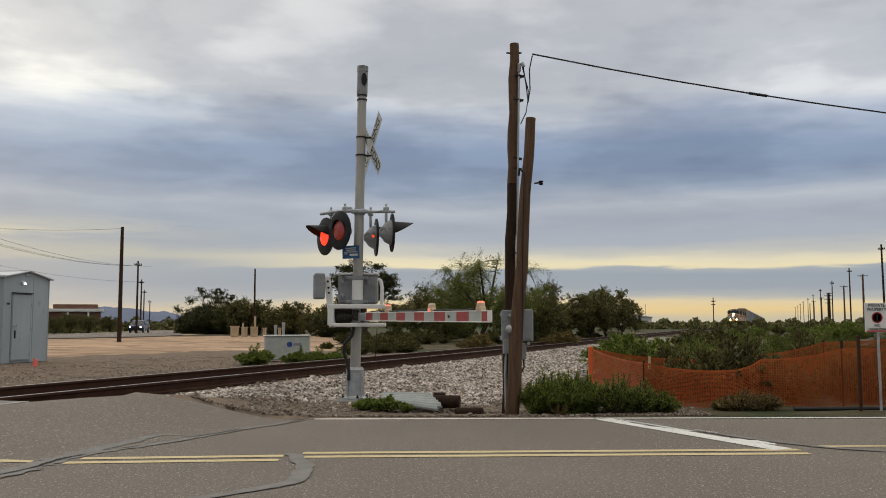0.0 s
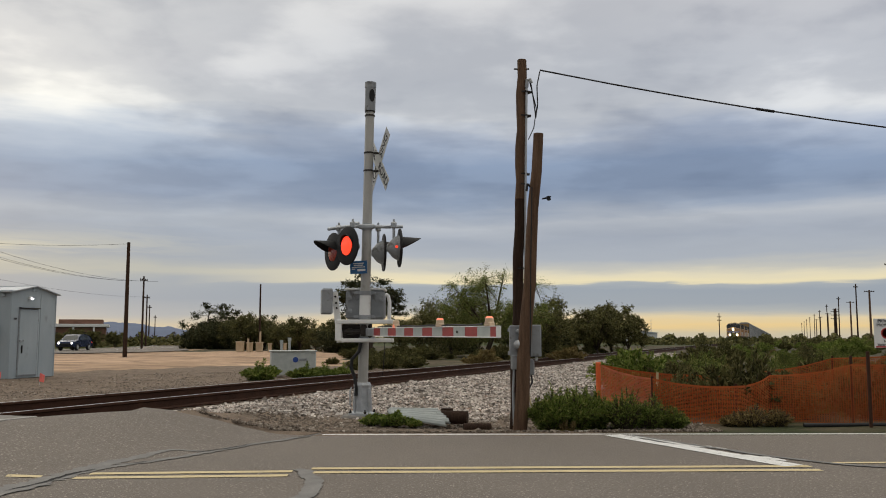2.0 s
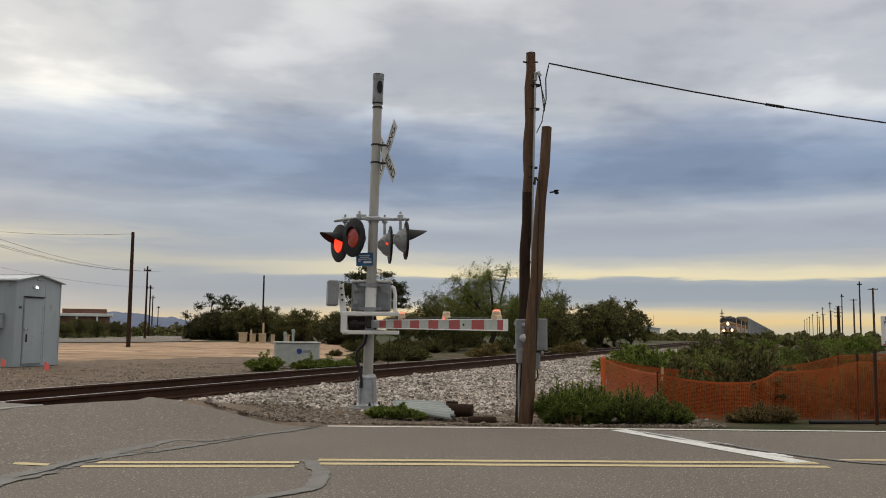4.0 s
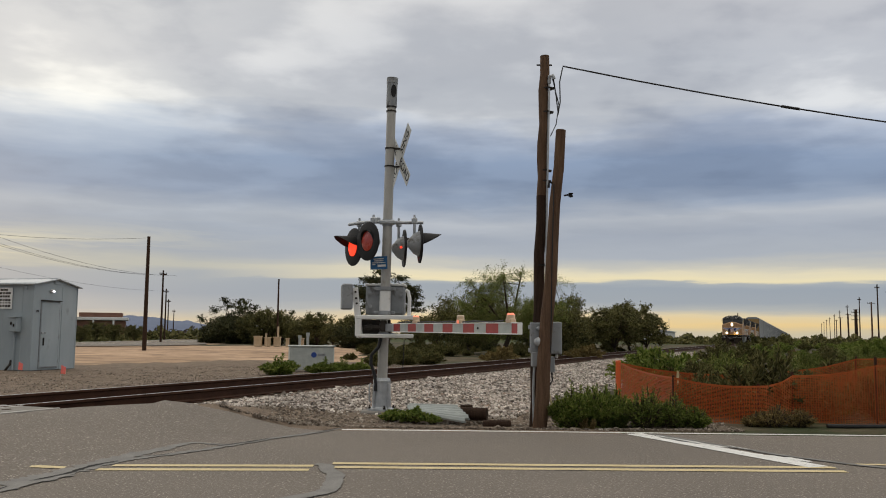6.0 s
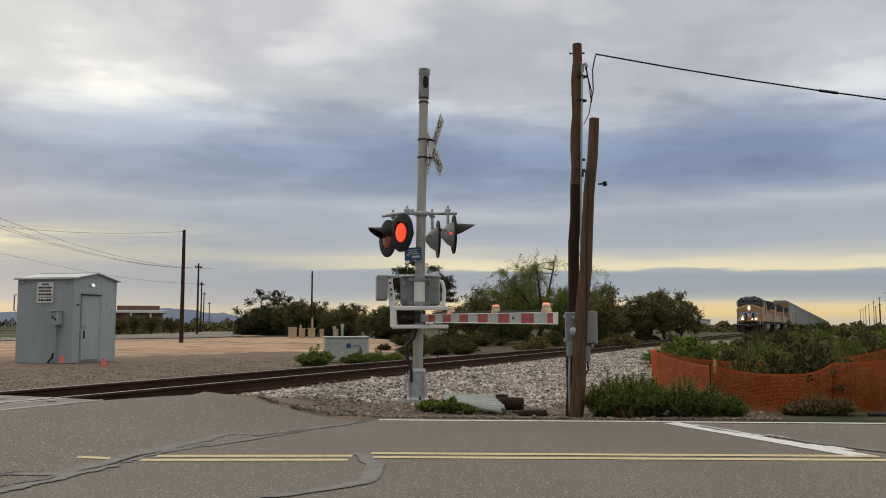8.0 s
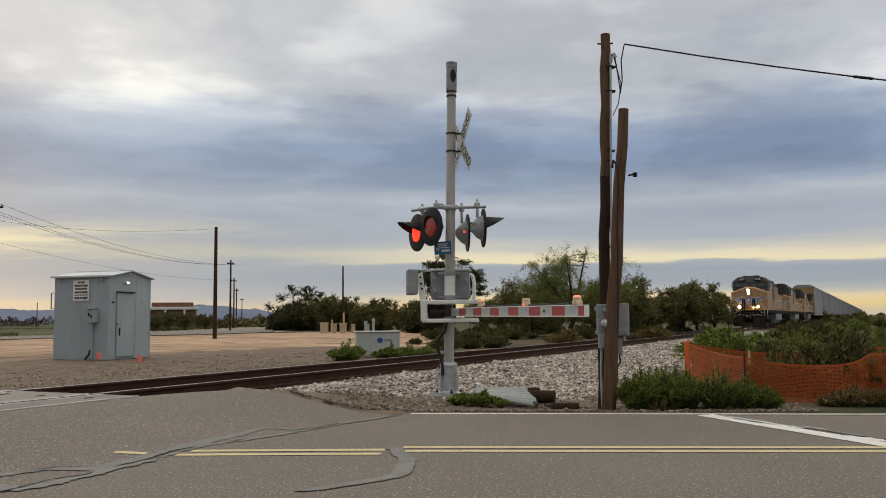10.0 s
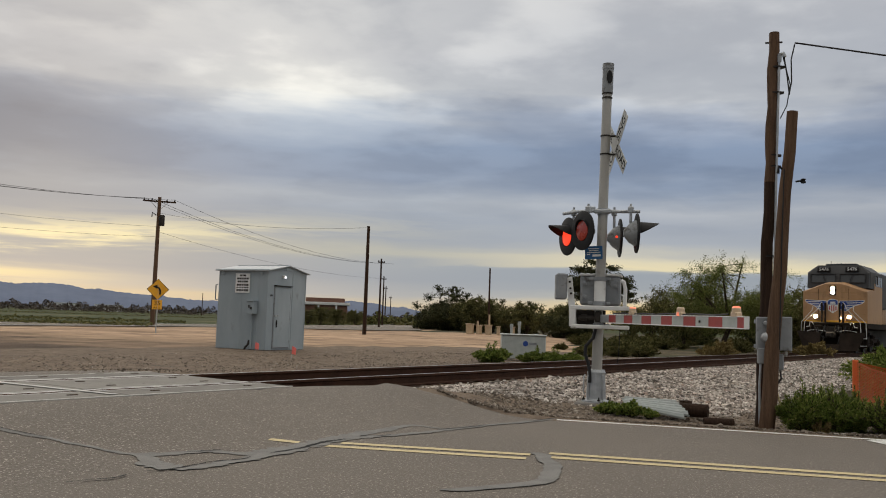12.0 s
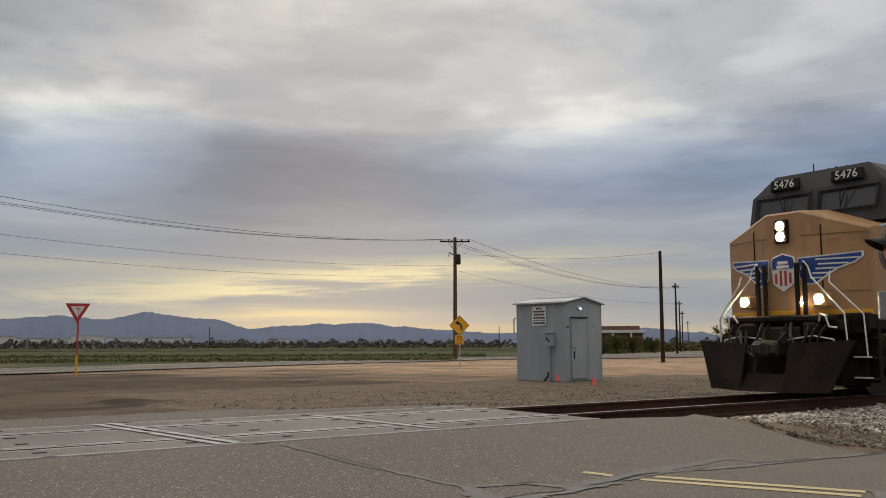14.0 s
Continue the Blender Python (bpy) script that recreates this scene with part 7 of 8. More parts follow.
# ---- fences, signs and poles ----
def net_panel(name, parent, line, label):
    """Orange plastic mesh hung between posts: line of (x, y, bottom, top)."""
    b = Build()
    pts = []
    for (x0, y0, b0, t0), (x1, y1, b1, t1) in zip(line, line[1:]):
        n = max(2, int(math.hypot(x1 - x0, y1 - y0) / 0.034))
        for k in range(n):
            t = k / n
            sag = 0.045 * math.sin(math.pi * t)
            bl = 0.05 * math.sin(math.pi * t) * math.sin(9 * t + x0)
            pts.append((x0 + (x1 - x0) * t + bl * 0.3, y0 + (y1 - y0) * t + bl, b0 + (b1 - b0) * t, t0 + (t1 - t0) * t - sag))
    rows = 28
    vs, fs = [], []
    def strip(p, q, w, up):
        d = Vector(q) - Vector(p)
        s = (Vector((0, 0, 1)) if not up else Vector((d.y, -d.x, 0)) if abs(d.z) < 1e-6 else Vector((1, 0, 0))) * w
        k = len(vs)
        vs.extend([tuple(Vector(p) - s), tuple(Vector(q) - s), tuple(Vector(q) + s), tuple(Vector(p) + s)])
        fs.append((k, k + 1, k + 2, k + 3))
    for i in range(len(pts) - 1):
        for r in range(rows + 1):
            t = r / rows
            za, zb = pts[i][2] + (pts[i][3] - pts[i][2]) * t, pts[i + 1][2] + (pts[i + 1][3] - pts[i + 1][2]) * t
            strip((pts[i][0], pts[i][1], za), (pts[i + 1][0], pts[i + 1][1], zb), 0.0040 if r < rows else 0.012, False)
        a, c = pts[i], pts[i + 1]
        k = len(vs)
        m = 0.30
        dx, dy = (c[0] - a[0]) * m, (c[1] - a[1]) * m
        vs.extend([(a[0], a[1], a[2]), (a[0] + dx, a[1] + dy, a[2]), (a[0] + dx, a[1] + dy, a[3]), (a[0], a[1], a[3])])
        fs.append((k, k + 1, k + 2, k + 3))
    ob = new(name, raw_mesh(name, vs, fs, ORANGE_NET))
    ob.parent = parent
    return tagged(ob, label)


def build_fence():
    near = thing("barrier_fence", pose(0, 0, 0), "sagging orange plastic barrier fence on thin posts", "fence", "orange fences")
    line = [(2.78, 15.9, 0.02, 0.74), (2.98, 12.7, 0.0, 0.62), (4.13, 12.55, 0.0, 0.52), (4.72, 12.85, 0.0, 0.66), (5.84, 12.68, 0.0, 0.82), (7.6, 12.7, 0.0, 0.92), (10.5, 12.8, 0.0, 0.95)]
    net_panel("net", near, line, "orange plastic mesh")
    for (x, y, _, t), h in zip(line, (0.78, 0.66, 0.56, 0.72, 0.95, 1.0, 1.0)):
        part("post", Build().box((x, y + 0.02, h / 2 - 0.1), (0.035, 0.035, h + 0.2), ch=0.006), RUST, near, "thin rusty post")
    part("end_post", Build().box((2.76, 15.86, 0.40), (0.09, 0.03, 0.76), ch=0.008), ORANGE_POST, near, "flat orange end post")
    part("tape", Build().prism([(0, 0.35), (0.05, 0.38), (0.06, 0.62), (0.02, 0.64)], 0.006, pose(3.62, 15.2, 0)), YELLOW_LINE, near, "strip of yellow tape")
    back = thing("barrier_fence", pose(0, 0, 0), "second orange barrier fence running back through shrubs", "fence", "orange fences")
    line = [(2.85, 15.95, 0.05, 0.72), (4.4, 15.4, 0.05, 0.56), (5.3, 15.2, 0.0, 0.62), (6.6, 15.0, 0.0, 0.86), (8.4, 15.0, 0.0, 1.02), (11, 15.2, 0.0, 1.05)]
    net_panel("net", back, line, "orange plastic mesh")
    for x, y, _, t in line[1:]:
        part("post", Build().box((x, y + 0.02, t / 2 - 0.05), (0.03, 0.03, t + 0.2), ch=0.006), RUST, back, "thin rusty post")
    part("pipe", Build().tube([(4.9, 12.15, 0.02), (8.0, 12.2, 0.03), (12, 12.3, 0.03)], 0.028, 8), RUBBER, near, "black pipe on the ground", True)
    # private property sign
    sg = thing("warning_sign", pose(6.02, 12.0, 0, 0, 0, 0), "white private property sign on a rusty post", "sign")
    part("post", Build().box((-0.27, 0.0, 0.45), (0.04, 0.04, 1.15), ch=0.006), RUST, sg)
    part("post", Build().box((0.02, 0.03, 0.6), (0.03, 0.03, 1.4), ch=0.006), GALV, sg)
    pl = part("sign_plate", Build().box((0, 0, 1.27), (0.34, 0.006, 0.40), ch=0.002), WHITE_PAINT, sg, "white sign plate")
    for txt, z, s in (("PRIVATE", 1.435, 0.062), ("PROPERTY", 1.38, 0.055), ("NO", 1.16, 0.05), ("TRESPASSING", 1.11, 0.044)):
        letters("lettering", txt, s, BLACK_PAINT, pl, pose(0, -0.006, z, 90))
    part("emblem_ring", Build().lathe([(0.075, 0.0), (0.075, 0.004), (0.060, 0.004), (0.060, 0.0)], 24, facing((0, -0.004, 1.27), 0, -1)), RED_SIGN, pl, "red ring")
    part("emblem_bar", Build().box((0, -0.006, 1.27), (0.02, 0.004, 0.13), ch=0.001), BLACK_PAINT, pl)
    part("foot_bar", Build().box((0, -0.005, 1.085), (0.30, 0.004, 0.018)), RED_SIGN, pl)


def build_road_signs():
    # curve warning
    x, y = -26.5, 41.1
    s = thing("curve_sign", pose(x, y, 0), "yellow diamond curve warning sign with a speed plate", "road sign")
    part("post", Build().box((0, 0.03, 1.25), (0.05, 0.05, 2.6), ch=0.008), GALV, s)
    n = (0.543, -0.84)
    M = facing((0, 0, 2.30), *n)
    pl = part("sign_plate", Build().box((0, 0, 0), (0.76, 0.76, 0.006), M @ pose(0, 0, 0, 0, 0, 45), ch=0.002), YELLOW_SIGN, s, "yellow diamond plate")
    part("border", Build().box((0, 0, -0.004), (0.80, 0.80, 0.006), M @ pose(0, 0, 0, 0, 0, 45), ch=0.002), BLACK_PAINT, pl)
    ar = Build().tube([M @ Vector(p) for p in ((0.12, -0.26, 0.01), (0.12, -0.05, 0.01), (0.05, 0.08, 0.01), (-0.08, 0.13, 0.01))], 0.045, 6)
    ar.add([M @ Vector(p) for p in ((-0.05, 0.03, 0.012), (-0.03, 0.25, 0.012), (-0.26, 0.16, 0.012))], [(0, 1, 2)])
    part("arrow", ar, BLACK_PAINT, pl, "black curved arrow")
    sp = part("speed_plate", Build().box((0, -0.80, 0), (0.50, 0.50, 0.006), M, ch=0.002), YELLOW_SIGN, s, "yellow speed plate")
    letters("digits", "35", 0.34, BLACK_PAINT, sp, M @ pose(0, -0.73, 0.005))
    letters("lettering", "M.P.H.", 0.13, BLACK_PAINT, sp, M @ pose(0, -0.98, 0.005))
    # yield
    x, y = -31.6, 20.9
    s = thing("yield_sign", pose(x, y, 0), "red and white yield sign on a thin post", "road sign")
    part("post", Build().box((0, 0.04, 1.42), (0.06, 0.05, 2.84), ch=0.008), RED_SIGN, s, "red post")
    part("post_foot", Build().box((0, 0.03, 0.42), (0.075, 0.065, 0.85), ch=0.008), YELLOW_SIGN, s, "yellow post foot")
    M = facing((0, 0, 2.62), 0.83, -0.555)
    tri = lambda r: [(r * math.cos(radians(a)), r * math.sin(radians(a))) for a in (30, 150, 270)]
    p = Build().prism(tri(0.54), 0.006, M @ pose(0, 0, 0, -90))
    yp = part("sign_plate", p, RED_SIGN, s, "red triangle")
    part("inner_triangle", Build().prism(tri(0.30), 0.006, M @ pose(0, 0, 0.006, -90)), WHITE_PAINT, yp, "white inner triangle")
    letters("lettering", "YIELD", 0.11, RED_SIGN, yp, M @ pose(0, 0.06, 0.012))
    # speed sign by the far road
    x, y = polar(-12.9, 100)
    s = thing("speed_sign", pose(x, y, 0), "small white sign by the far road", "road sign")
    part("post", Build().box((0, 0.03, 0.9), (0.06, 0.05, 1.8)), GALV, s)
    part("sign_plate", Build().box((0, 0, 1.75), (0.6, 0.01, 0.75), ch=0.002), WHITE_PAINT, s)


def utility_pole(x, y, h, r=0.14, mat=None, label="bare brown wooden utility pole", group="utility poles", arms=(), lean=0.0):
    p = thing("utility_pole", pose(x, y, -0.05), label, "utility pole", group)
    part("pole", Build().tube([(0, 0, -0.2), (lean * 0.5, 0, h * 0.5), (lean, 0, h)], [r, r * 0.85, r * 0.7], 10), mat or WOOD_DARK, p, "", True)
    for z, half, ang in arms:
        c, s = math.cos(radians(ang)), math.sin(radians(ang))
        part("crossarm", Build().box((0, 0, 0), (2 * half, 0.10, 0.12), pose(lean, 0, z, 0, 0, ang), ch=0.01), WOOD_DARK, p)
        for k in (-0.92, -0.45, 0.45, 0.92):
            part("insulator", Build().lathe([(0.05, 0), (0.06, 0.06), (0.03, 0.10), (0.05, 0.14), (0.0, 0.18)], 8, pose(lean + half * k * c, half * k * s, z + 0.06)), BLACK_PAINT, p)
        if half > 1:
            part("brace", Build().tube([(lean - half * 0.5 * c, -half * 0.5 * s, z - 0.05), (lean, 0, z - 0.75)], 0.02, 5).tube([(lean + half * 0.5 * c, half * 0.5 * s, z - 0.05), (lean, 0, z - 0.75)], 0.02, 5), GALV, p)
    return p


def hang(parent, a, b, sag, r=0.012):
    pts = [tuple(a[i] + (b[i] - a[i]) * k / 16 - (sag * 4 * (k / 16) * (1 - k / 16) if i == 2 else 0) for i in range(3)) for k in range(17)]
    o = parent.matrix_basis.translation
    part("wire", Build().tube([(p[0] - o.x, p[1] - o.y, p[2] - o.z) for p in pts], r, 5), RUBBER, parent, "thin black wire")


def build_poles():
    xp = utility_pole(-39.6, 61.0, 10.2, 0.19, WOOD_LIGHT, "tall wooden utility pole with crossarm and transformer", arms=((9.85, 1.25, 35),))
    part("transformer", Build().lathe([(0.0, 0.0), (0.20, 0.0), (0.22, 0.05), (0.22, 0.75), (0.16, 0.85), (0.0, 0.87)], 14, pose(0.38, -0.12, 7.9)).box((0.2, -0.06, 8.5), (0.3, 0.08, 0.1)), DARK_STEEL, xp, "dark pole transformer", True)
    part("cutout", Build().tube([(-0.15, -0.1, 8.75), (-0.45, -0.2, 8.95), (-0.48, -0.2, 8.6)], 0.05, 6), DARK_STEEL, xp, "", True)
    off = (-44.0, 8.0)
    for k in (-0.92, -0.45, 0.92):
        dx, dy = 1.25 * k * 0.82, 1.25 * k * 0.57
        hang(xp, (-39.6 + dx, 61 + dy, 10.0), (off[0] + dx, off[1] + dy, 9.6), 1.5, 0.013)
        hang(xp, (-39.6 + dx, 61 + dy, 10.0), (-37.3 + dx, 111 + dy, 8.5), 1.2, 0.014)
    hang(xp, (-39.6, 61, 7.8), (off[0], off[1], 7.5), 1.0, 0.009)
    hang(xp, (-39.6, 61, 7.0), (off[0], off[1], 6.5), 1.0, 0.009)
    hang(xp, (-39.6, 61, 8.9), (-21.2, 58.8, 7.6), 0.5, 0.010)
    hang(xp, (-39.6, 61, 7.4), (-37.3, 111, 6.5), 0.8, 0.010)
    utility_pole(-21.2, 58.8, 7.75, 0.15)
    rows = [(-18.85, 113, 8.9), (-18.62, 150, 8.4), (-18.45, 185, 8.0), (-18.1, 250, 7.6)]
    for br, d, h in rows:
        x, y = polar(br, d)
        utility_pole(x, y, h, 0.14, arms=((h - 0.5, 0.55, 60),))
    x, y = polar(-11.75, 90)
    utility_pole(x, y, 6.75, 0.11)
    x, y = polar(17.48, 220)
    utility_pole(x, y, 7.3, 0.14, arms=((6.4, 0.5, 0), (5.6, 0.5, 0)))
    # the lines along the railway
    for k in range(10):
        x, y, _ = tp(124 + 52 * k, -13.3)
        utility_pole(x, y, 11.2, 0.15, group="utility poles along the railway", arms=((10.6, 0.4, -20),), lean=0.1 * ((k % 3) - 1))
    for k in range(7):
        x, y, _ = tp(136 + 56 * k, -17.3 + 0.4 * (k % 2))
        utility_pole(x, y, 10.8, 0.24, WOOD_LIGHT if k else GALV, "pale utility pole along the railway", "utility poles along the railway", arms=((10.5, 0.9, -20),))
    x, y = polar(24.1, 270)
    utility_pole(x, y, 9.6, 0.5, None, "dark lattice-like double pole", "utility poles along the railway", arms=((8.8, 1.2, 0), (7.8, 1.2, 0), (6.8, 1.2, 0)))


def build_far_things():
    # utility enclosure by the shrubs
    tk = thing("utility_box", pose(-5.0, 29.3, 0, 0, 0, 15), "pale grey utility box with a round blue mark", "utility box")
    part("body", Build().box((0, 0, 0.40), (1.45, 0.75, 0.78), ch=0.03), WHITE_SHEET, tk)
    part("lid", Build().box((0, 0, 0.80), (1.52, 0.82, 0.05), ch=0.02), WHITE_SHEET, tk)
    part("mark", Build().lathe([(0.0, 0), (0.09, 0), (0.09, 0.01), (0, 0.01)], 18, facing((0.05, -0.378, 0.52), 0, -1)), LOCO_BLUE, tk, "round blue mark")
    part("text_bar", Build().box((0.30, -0.38, 0.52), (0.26, 0.01, 0.08)), GREY_PAINT, tk)
    for x, y, h in ((-6.1, 33.2, 1.15), (-5.85, 33.5, 1.25), (-5.2, 33.8, 0.8)):
        solid("vent_pipe", Build().tube([(0, 0, 0), (0, 0, h)], 0.05, 8).tube([(0, 0, h - 0.12), (0, 0, h)], 0.065, 8), WHITE_SHEET, "pale capped vent pipe behind the rails", "pipe", "vent pipes", smooth=True, m=pose(x, y, 0))
    # tan posts and backflow pipes
    for br, d, w, h in ((-12.95, 84, 0.70, 0.92), (-12.35, 84, 0.5, 0.82), (-11.75, 84, 0.6, 0.86), (-11.1, 82, 0.25, 0.75), (-10.15, 82, 0.22, 0.75)):
        x, y = polar(br, d)
        solid("tan_pillar", Build().box((0, 0, h / 2), (w, 0.5, h), ch=0.04).box((0, 0, h + 0.03), (w + 0.1, 0.6, 0.08), ch=0.02), STUCCO, "short tan stucco pillar", "pillar", "tan pillars", m=pose(x, y, 0))
    for br, d, h in ((-12.45, 83, 1.25), (-11.7, 85, 1.9)):
        x, y = polar(br, d)
        solid("pipe_stand", Build().tube([(0, 0, 0), (0, 0, h)], 0.09, 8), STUCCO, "thin tan standing pipe", "pipe", "standing pipes", m=pose(x, y, 0))
    # brick building
    x, y = polar(-23.0, 165)
    bd = thing("brick_building", pose(x, y, 0, 0, 0, 20), "low dark brick building with a pale roof band", "building")
    part("wall", Build().box((0, 0, 1.6), (12, 8, 3.2), ch=0.05), BRICK_RED, bd)
    part("roof_band", Build().box((0, 0, 3.5), (13, 9, 0.5), ch=0.05), FAR_WHITE, bd)
    part("upper_wall", Build().box((2, 0, 4.1), (7, 6, 0.9), ch=0.05), BRICK_RED, bd)
    for k in range(5):
        wn = part("window", Build().box((-4.4 + 2.2 * k, -4.02, 1.7), (1.4, 0.08, 1.3), ch=0.02), GLASS_DARK, bd)
        part("sill", Build().box((-4.4 + 2.2 * k, -4.1, 0.98), (1.6, 0.2, 0.12)), FAR_WHITE, wn)
    for k in range(4):
        part("column", Build().box((-5.5 + 3.2 * k, -4.5, 1.6), (0.3, 0.3, 3.2)), FAR_WHITE, bd)
    # metal shed far along the track
    x, y = polar(12.7, 230)
    mb = thing("metal_building", pose(x, y, 0, 0, 0, -12), "low white metal building on the skyline", "building")
    part("wall", Build().box((0, 0, 1.3), (8, 6, 2.6), ch=0.05), FAR_WHITE, mb)
    part("roof", Build().prism([(-4.3, 2.6), (4.3, 2.6), (4.3, 2.7), (0, 3.3), (-4.3, 2.7)], 6.4), SHED_ROOF, mb)
    part("mast", Build().tube([(2.6, 0, 2.5), (2.6, 0, 6.0)], 0.05, 6), GALV, mb)
    # pale warehouses beyond the field
    rnd = random.Random(3)
    for br, w, h in ((-60.5, 16, 4.6), (-58.0, 22, 4.0), (-55.6, 14, 5.0), (-53.4, 18, 4.2), (-50.8, 20, 4.4), (-47.5, 10, 3.2), (-44.2, 12, 3.4), (-38.0, 14, 2.8), (-35.5, 12, 2.6)):
        h *= 1.1
        x, y = polar(br, 440)
        wh = thing("warehouse", pose(x, y, 0, 0, 0, -br), "long pale warehouse beyond the green field", "building", "warehouses beyond the field")
        part("wall", Build().box((0, 0, h / 2), (w, 12, h), ch=0.05), FAR_WHITE, wh)
        part("roof", Build().box((0, 0, h + 0.1), (w + 0.6, 12.6, 0.25), ch=0.05), SHED_ROOF, wh)
        for k in range(int(w / 5)):
            part("door", Build().box((-w / 2 + 2.5 + 5 * k, -6.03, 1.5), (2.6, 0.1, 2.8)), GREY_PAINT, wh)
    for br, d, h in ((-48.5, 330, 8.0), (-30.0, 300, 7.5)):
        x, y = polar(br, d)
        utility_pole(x, y, h, 0.16)
    # low debris behind the rails
    x, y = polar(-0.6, 31)
    solid("pale_debris", Build().box((0, 0, 0.05), (0.9, 0.3, 0.1), ch=0.03).box((0.3, 0.1, 0.13), (0.4, 0.2, 0.06), ch=0.02), WHITE_SHEET, "pale slab of debris in the weeds", "debris", m=pose(x, y, 0, 0, 0, 14))


def build_mountains():
    prof = [(-100, 1.6), (-75, 1.7), (-64, 1.55), (-60.5, 1.55), (-57.5, 1.75), (-54.5, 1.6), (-52.2, 2.05), (-50.0, 1.75), (-48.2, 1.62), (-46.0, 1.05), (-43.5, 1.25), (-41, 1.35), (-38.6, 1.42), (-36, 1.15), (-33, 0.95), (-30, 0.75), (-27, 0.8), (-24, 0.95), (-21.5, 1.05), (-19.5, 1.0), (-17.5, 0.75), (-15, 0.45), (-11, 0.1), (-6, -0.1)]
    R = 4000.0
    vs, fs = [], []
    n = 700
    for i in range(n + 1):
        br = -100 + 94 * i / n
        for (a, p), (b, q) in zip(prof, prof[1:]):
            if br <= b:
                e = p + (q - p) * smoothstep(a, b, br)
                break
        e += 0.09 * noise.noise((br * 0.9, 0, 0)) + 0.05 * noise.noise((br * 2.7, 5, 0)) + 0.045 * noise.noise((br * 8, 9, 0)) + 0.03 * noise.noise((br * 19, 3, 0))
        hgt = max(0.0, R * math.tan(radians(e)))
        a = radians(br)
        for rr, k in ((R - 700, 0.0), (R - 350, 0.42 + 0.12 * noise.noise((br * 1.5, 2, 0))), (R, 1.0), (R + 300, 0.0)):
            vs.append((rr * math.sin(a), rr * math.cos(a), -25 + (hgt + 25) * k))
    for i in range(n):
        for j in range(3):
            fs.append((i * 4 + j, i * 4 + j + 1, i * 4 + j + 5, i * 4 + j + 4))
    # no haze in the air: the pale blue material carries it
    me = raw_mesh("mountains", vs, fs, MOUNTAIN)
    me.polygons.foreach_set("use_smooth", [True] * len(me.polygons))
    tagged(new("backdrop", me), "mountain range on the horizon with haze painted in pale blue", "mountains", kind="structure")


# ---- cars ----
def build_car(paint, label, lights=True, m=None):
    """A compact sport utility car; local y runs to the rear."""
    c = thing("car", m or pose(0, 0, 0), label, "car", "cars on the side road")
    hw = 0.90
    prof = [(0.05, 0.38), (0.0, 0.62), (0.10, 0.88), (0.95, 1.02), (1.55, 1.50), (2.0, 1.62), (3.4, 1.64), (4.05, 1.40), (4.35, 1.02), (4.42, 0.70), (4.36, 0.38)]
    b = Build()
    n = len(prof)
    vs = []
    for s, inset in ((-1, 0.06), (-1, 0.0), (1, 0.0), (1, 0.06)):
        for y, z in prof:
            tum = 0.16 * max(0.0, (z - 0.95) / 0.7)
            vs.append((s * (hw - inset - tum), y + (0.03 if inset else 0), z - (0.02 if inset else 0)))
    fs = [tuple(range(n)), tuple(range(3 * n, 4 * n))[::-1]]
    for k in range(3):
        fs += [(k * n + i, k * n + (i + 1) % n, (k + 1) * n + (i + 1) % n, (k + 1) * n + i) for i in range(n)]
    b.add(vs, fs)
    part("body", b, paint, c, "", True)
    part("windscreen", Build().add([(-0.74, 1.02, 1.06), (0.74, 1.02, 1.06), (0.64, 1.52, 1.50), (-0.64, 1.52, 1.50)], [(0, 1, 2, 3)]), GLASS_DARK, c, "dark windscreen", m=pose(0, -0.02, 0.03))
    for s in (-1, 1):
        part("side_window", Build().add([(s * 0.89, 1.25, 1.06), (s * 0.88, 3.85, 1.10), (s * 0.78, 3.5, 1.52), (s * 0.78, 1.75, 1.52)], [(0, 1, 2, 3)]), GLASS_DARK, c, "dark side window")
        part("headlight", Build().lathe([(0, 0), (0.10, 0.0), (0.08, 0.03), (0, 0.04)], 12, facing((s * 0.66, 0.02, 0.74), 0, -1)), CAR_GLOW if lights else GLASS_DARK, c, "lit headlight" if lights else "", True)
        part("tail_light", Build().box((s * 0.74, 4.40, 0.86), (0.22, 0.06, 0.16), ch=0.02), TAIL_GLOW, c)
        part("mirror", Build().box((s * 0.98, 1.35, 1.08), (0.16, 0.08, 0.12), ch=0.03), paint, c)
        for y in (0.82, 3.50):
            w = part("wheel", Build().lathe([(0.0, -0.10), (0.20, -0.10), (0.33, -0.09), (0.34, 0.0), (0.33, 0.09), (0.20, 0.10), (0.0, 0.10)], 20, pose(s * 0.82, y, 0.34, 0, 90)), RUBBER, c, "", True)
            part("rim", Build().lathe([(0.0, 0.0), (0.20, 0.0), (0.21, 0.02), (0.0, 0.03)], 14, pose(s * 0.92, y, 0.34, 0, 90 * s)), GALV, w)
    part("grille", Build().box((0, 0.0, 0.62), (1.0, 0.05, 0.22), ch=0.02), BLACK_PAINT, c)
    part("bumper", Build().box((0, 0.02, 0.42), (1.6, 0.10, 0.16), ch=0.03), BLACK_PAINT, c)
    return c


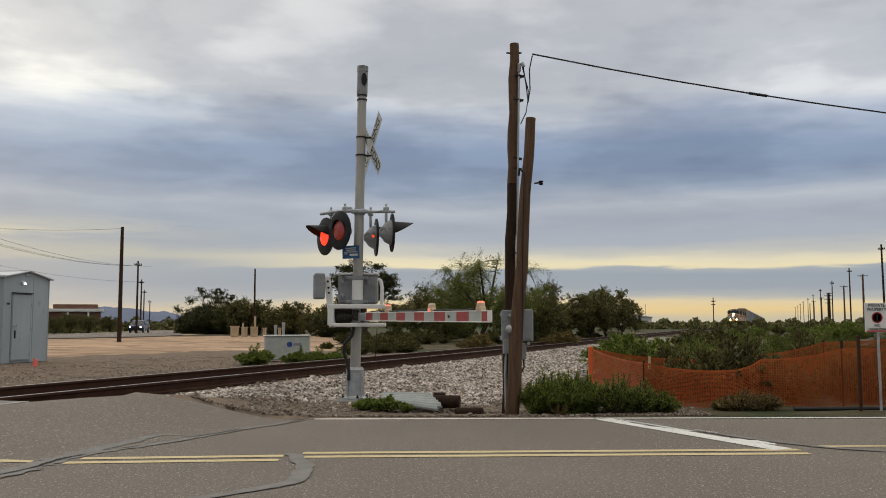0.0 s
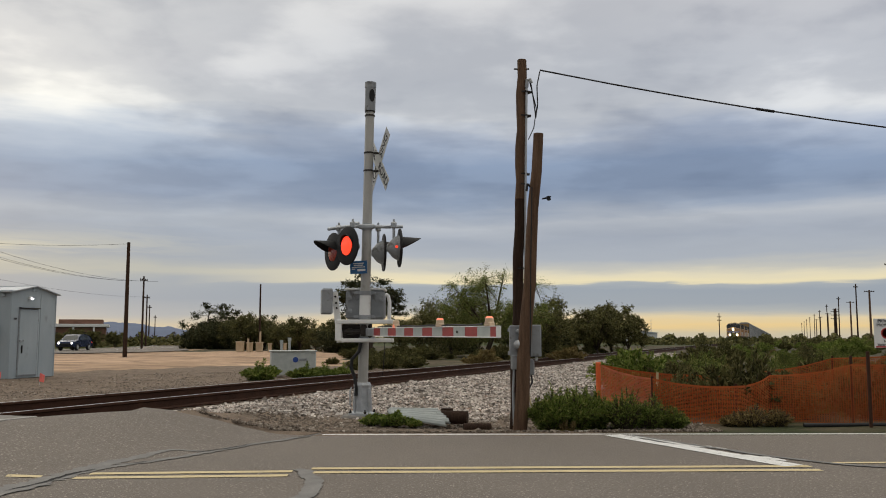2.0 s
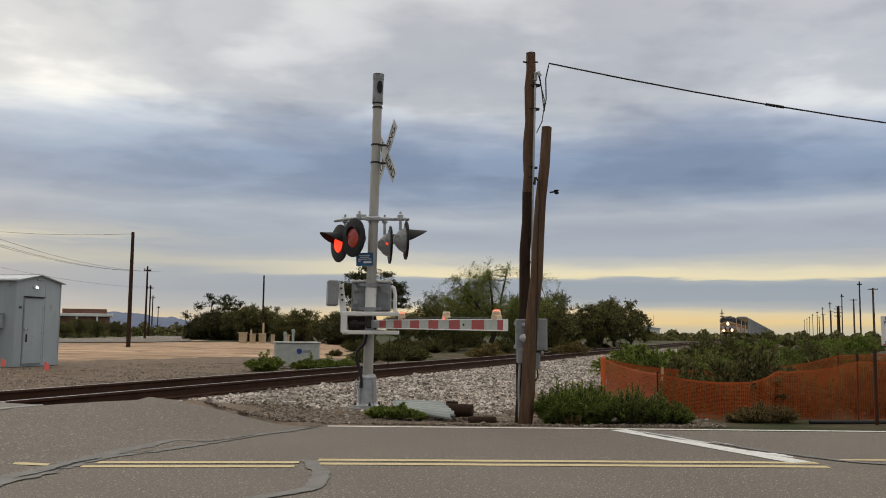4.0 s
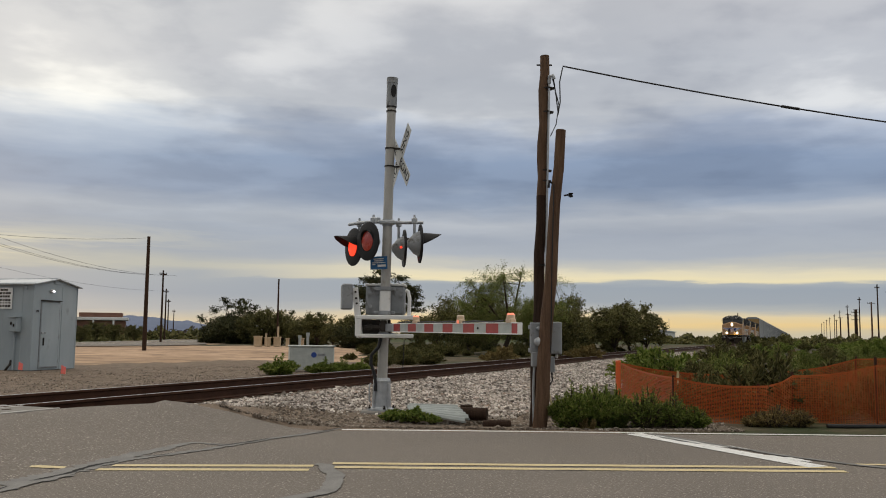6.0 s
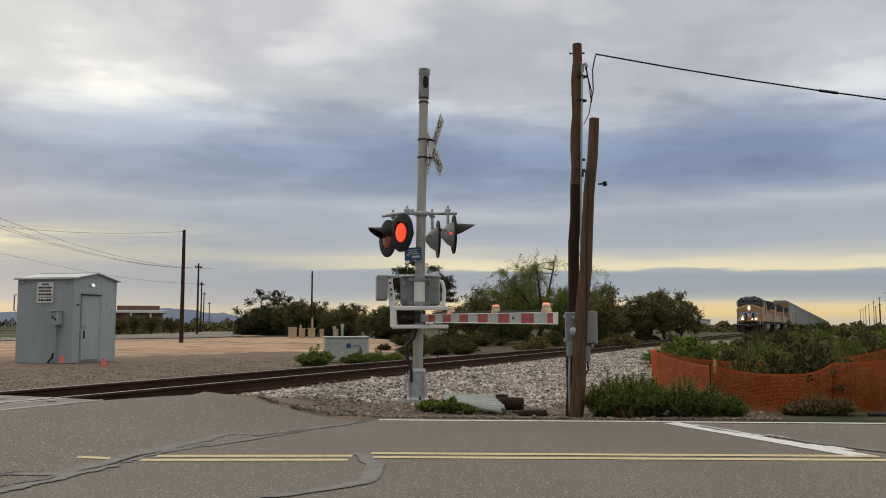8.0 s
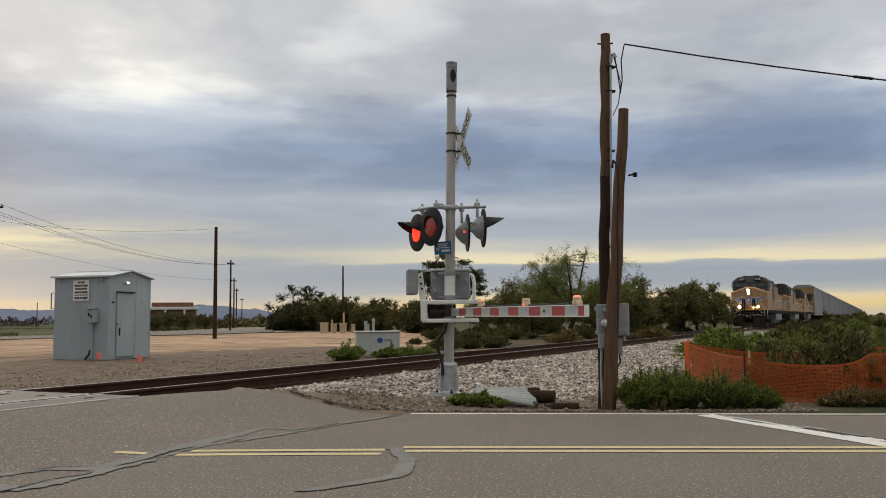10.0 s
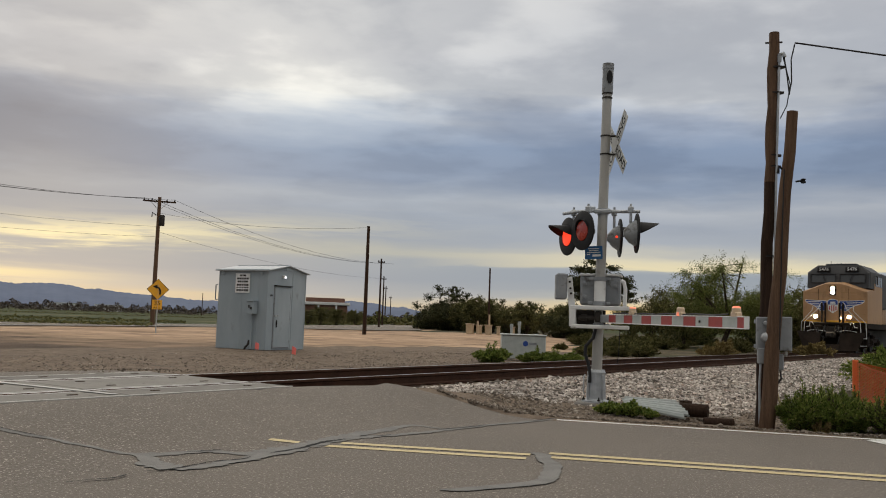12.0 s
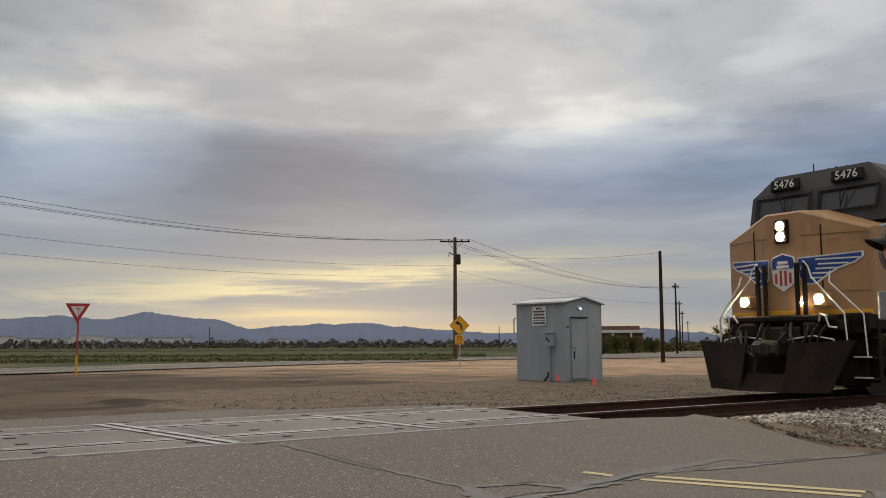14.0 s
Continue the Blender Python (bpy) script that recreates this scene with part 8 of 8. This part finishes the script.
build_fence()
build_road_signs()
build_poles()
build_far_things()
build_mountains()
MOVING_CAR = [build_car(CAR_BLUE, "dark blue sport utility car with lit headlights")]
for br_, d_, paint_, lab_ in ((-17.0, 300, WHITE_PAINT, "white car far down the road, headlights lit"), (-16.75, 360, GREY_PAINT, "grey car far down the road, headlights lit"), (-17.2, 420, CAR_BLUE, "dark car far down the road, headlights lit")):
    x_, y_ = polar(br_, d_)
    build_car(paint_, lab_, True, pose(x_, y_, -0.05, 0, 0, 15))

# ---- everything that moves ----
SPEED = 16.7
# what is left of the nose's way along the track, slowing a little at the crossing
NOSE = [(0.0, 249.0), (5.0, 165.5), (8.0, 115.2), (10.5, 73.0), (12.5, 39.1), (13.0, 30.7), (13.5, 22.75), (14.0, 14.88)]


def motions():
    for ob, back in TRAIN:
        walk(ob, [(t, Matrix.Translation(tp(u + back, TRACK_W, RAIL_Z)) @ pose(0, 0, 0, 0, 0, -20.95)) for t, u in NOSE])
    # the leading locomotive's wheels roll, towards the nose
    for ws in WHEELS:
        y = ws.matrix_basis.translation.y
        rows = []
        for k in range(421):
            t = k / 30
            rows.append((t, pose(0, y, 0.53, math.degrees(SPEED * t / 0.53) % 360)))
        walk(ws, rows)
    # flashing lamps
    for ob, phase, on, off in BLINKERS:
        if on is None:
            p_on, p_off = Vector((-0.188, 0, -0.075)), Vector((-0.10, 0, -0.075))
            turn = pose(0, 0, 0, 0, 90)
        elif isinstance(on, float):
            p_on, p_off, turn = Vector((0, 0, on)), Vector((0, 0, off)), Matrix()
        else:
            p_on, p_off, turn = on, off, Matrix()
        def state(t):
            k = math.floor((t - SWITCH) / (PERIOD / 2))
            return (k % 2 == 0) == (phase == 1)
        rows = [(0.0, Matrix.Translation(p_on if state(0.0) else p_off) @ turn)]
        k = 0
        while SWITCH + k * PERIOD / 2 < 14.0:
            t = SWITCH + k * PERIOD / 2
            rows.append((t - 0.034, Matrix.Translation(p_on if state(t - 0.1) else p_off) @ turn))
            rows.append((t + 0.034, Matrix.Translation(p_on if state(t + 0.1) else p_off) @ turn))
            k += 1
        rows.append((14.0, rows[-1][1]))
        walk(ob, rows)
    if MOVING_CAR:
        way = [(0.0, -38.9, 113.5), (0.5, -38.3, 106.0), (1.0, -37.8, 99.0), (1.5, -37.6, 93.0), (2.0, -37.7, 88.0), (2.6, -37.9, 82.0), (4.3, -38.2, 65.0), (8.0, -38.6, 28.0), (10.5, -37.0, 3.0), (14.0, -33.0, -32.0)]
        rows = []
        for i, (t, x, y) in enumerate(way):
            a, b = way[max(0, i - 1)], way[min(len(way) - 1, i + 1)]
            rows.append((t, pose(x, y, 0.055, 0, 0, math.degrees(math.atan2(-(b[2] - a[2]), -(b[1] - a[1]))) - 90)))
        walk(MOVING_CAR[0], rows)


motions()
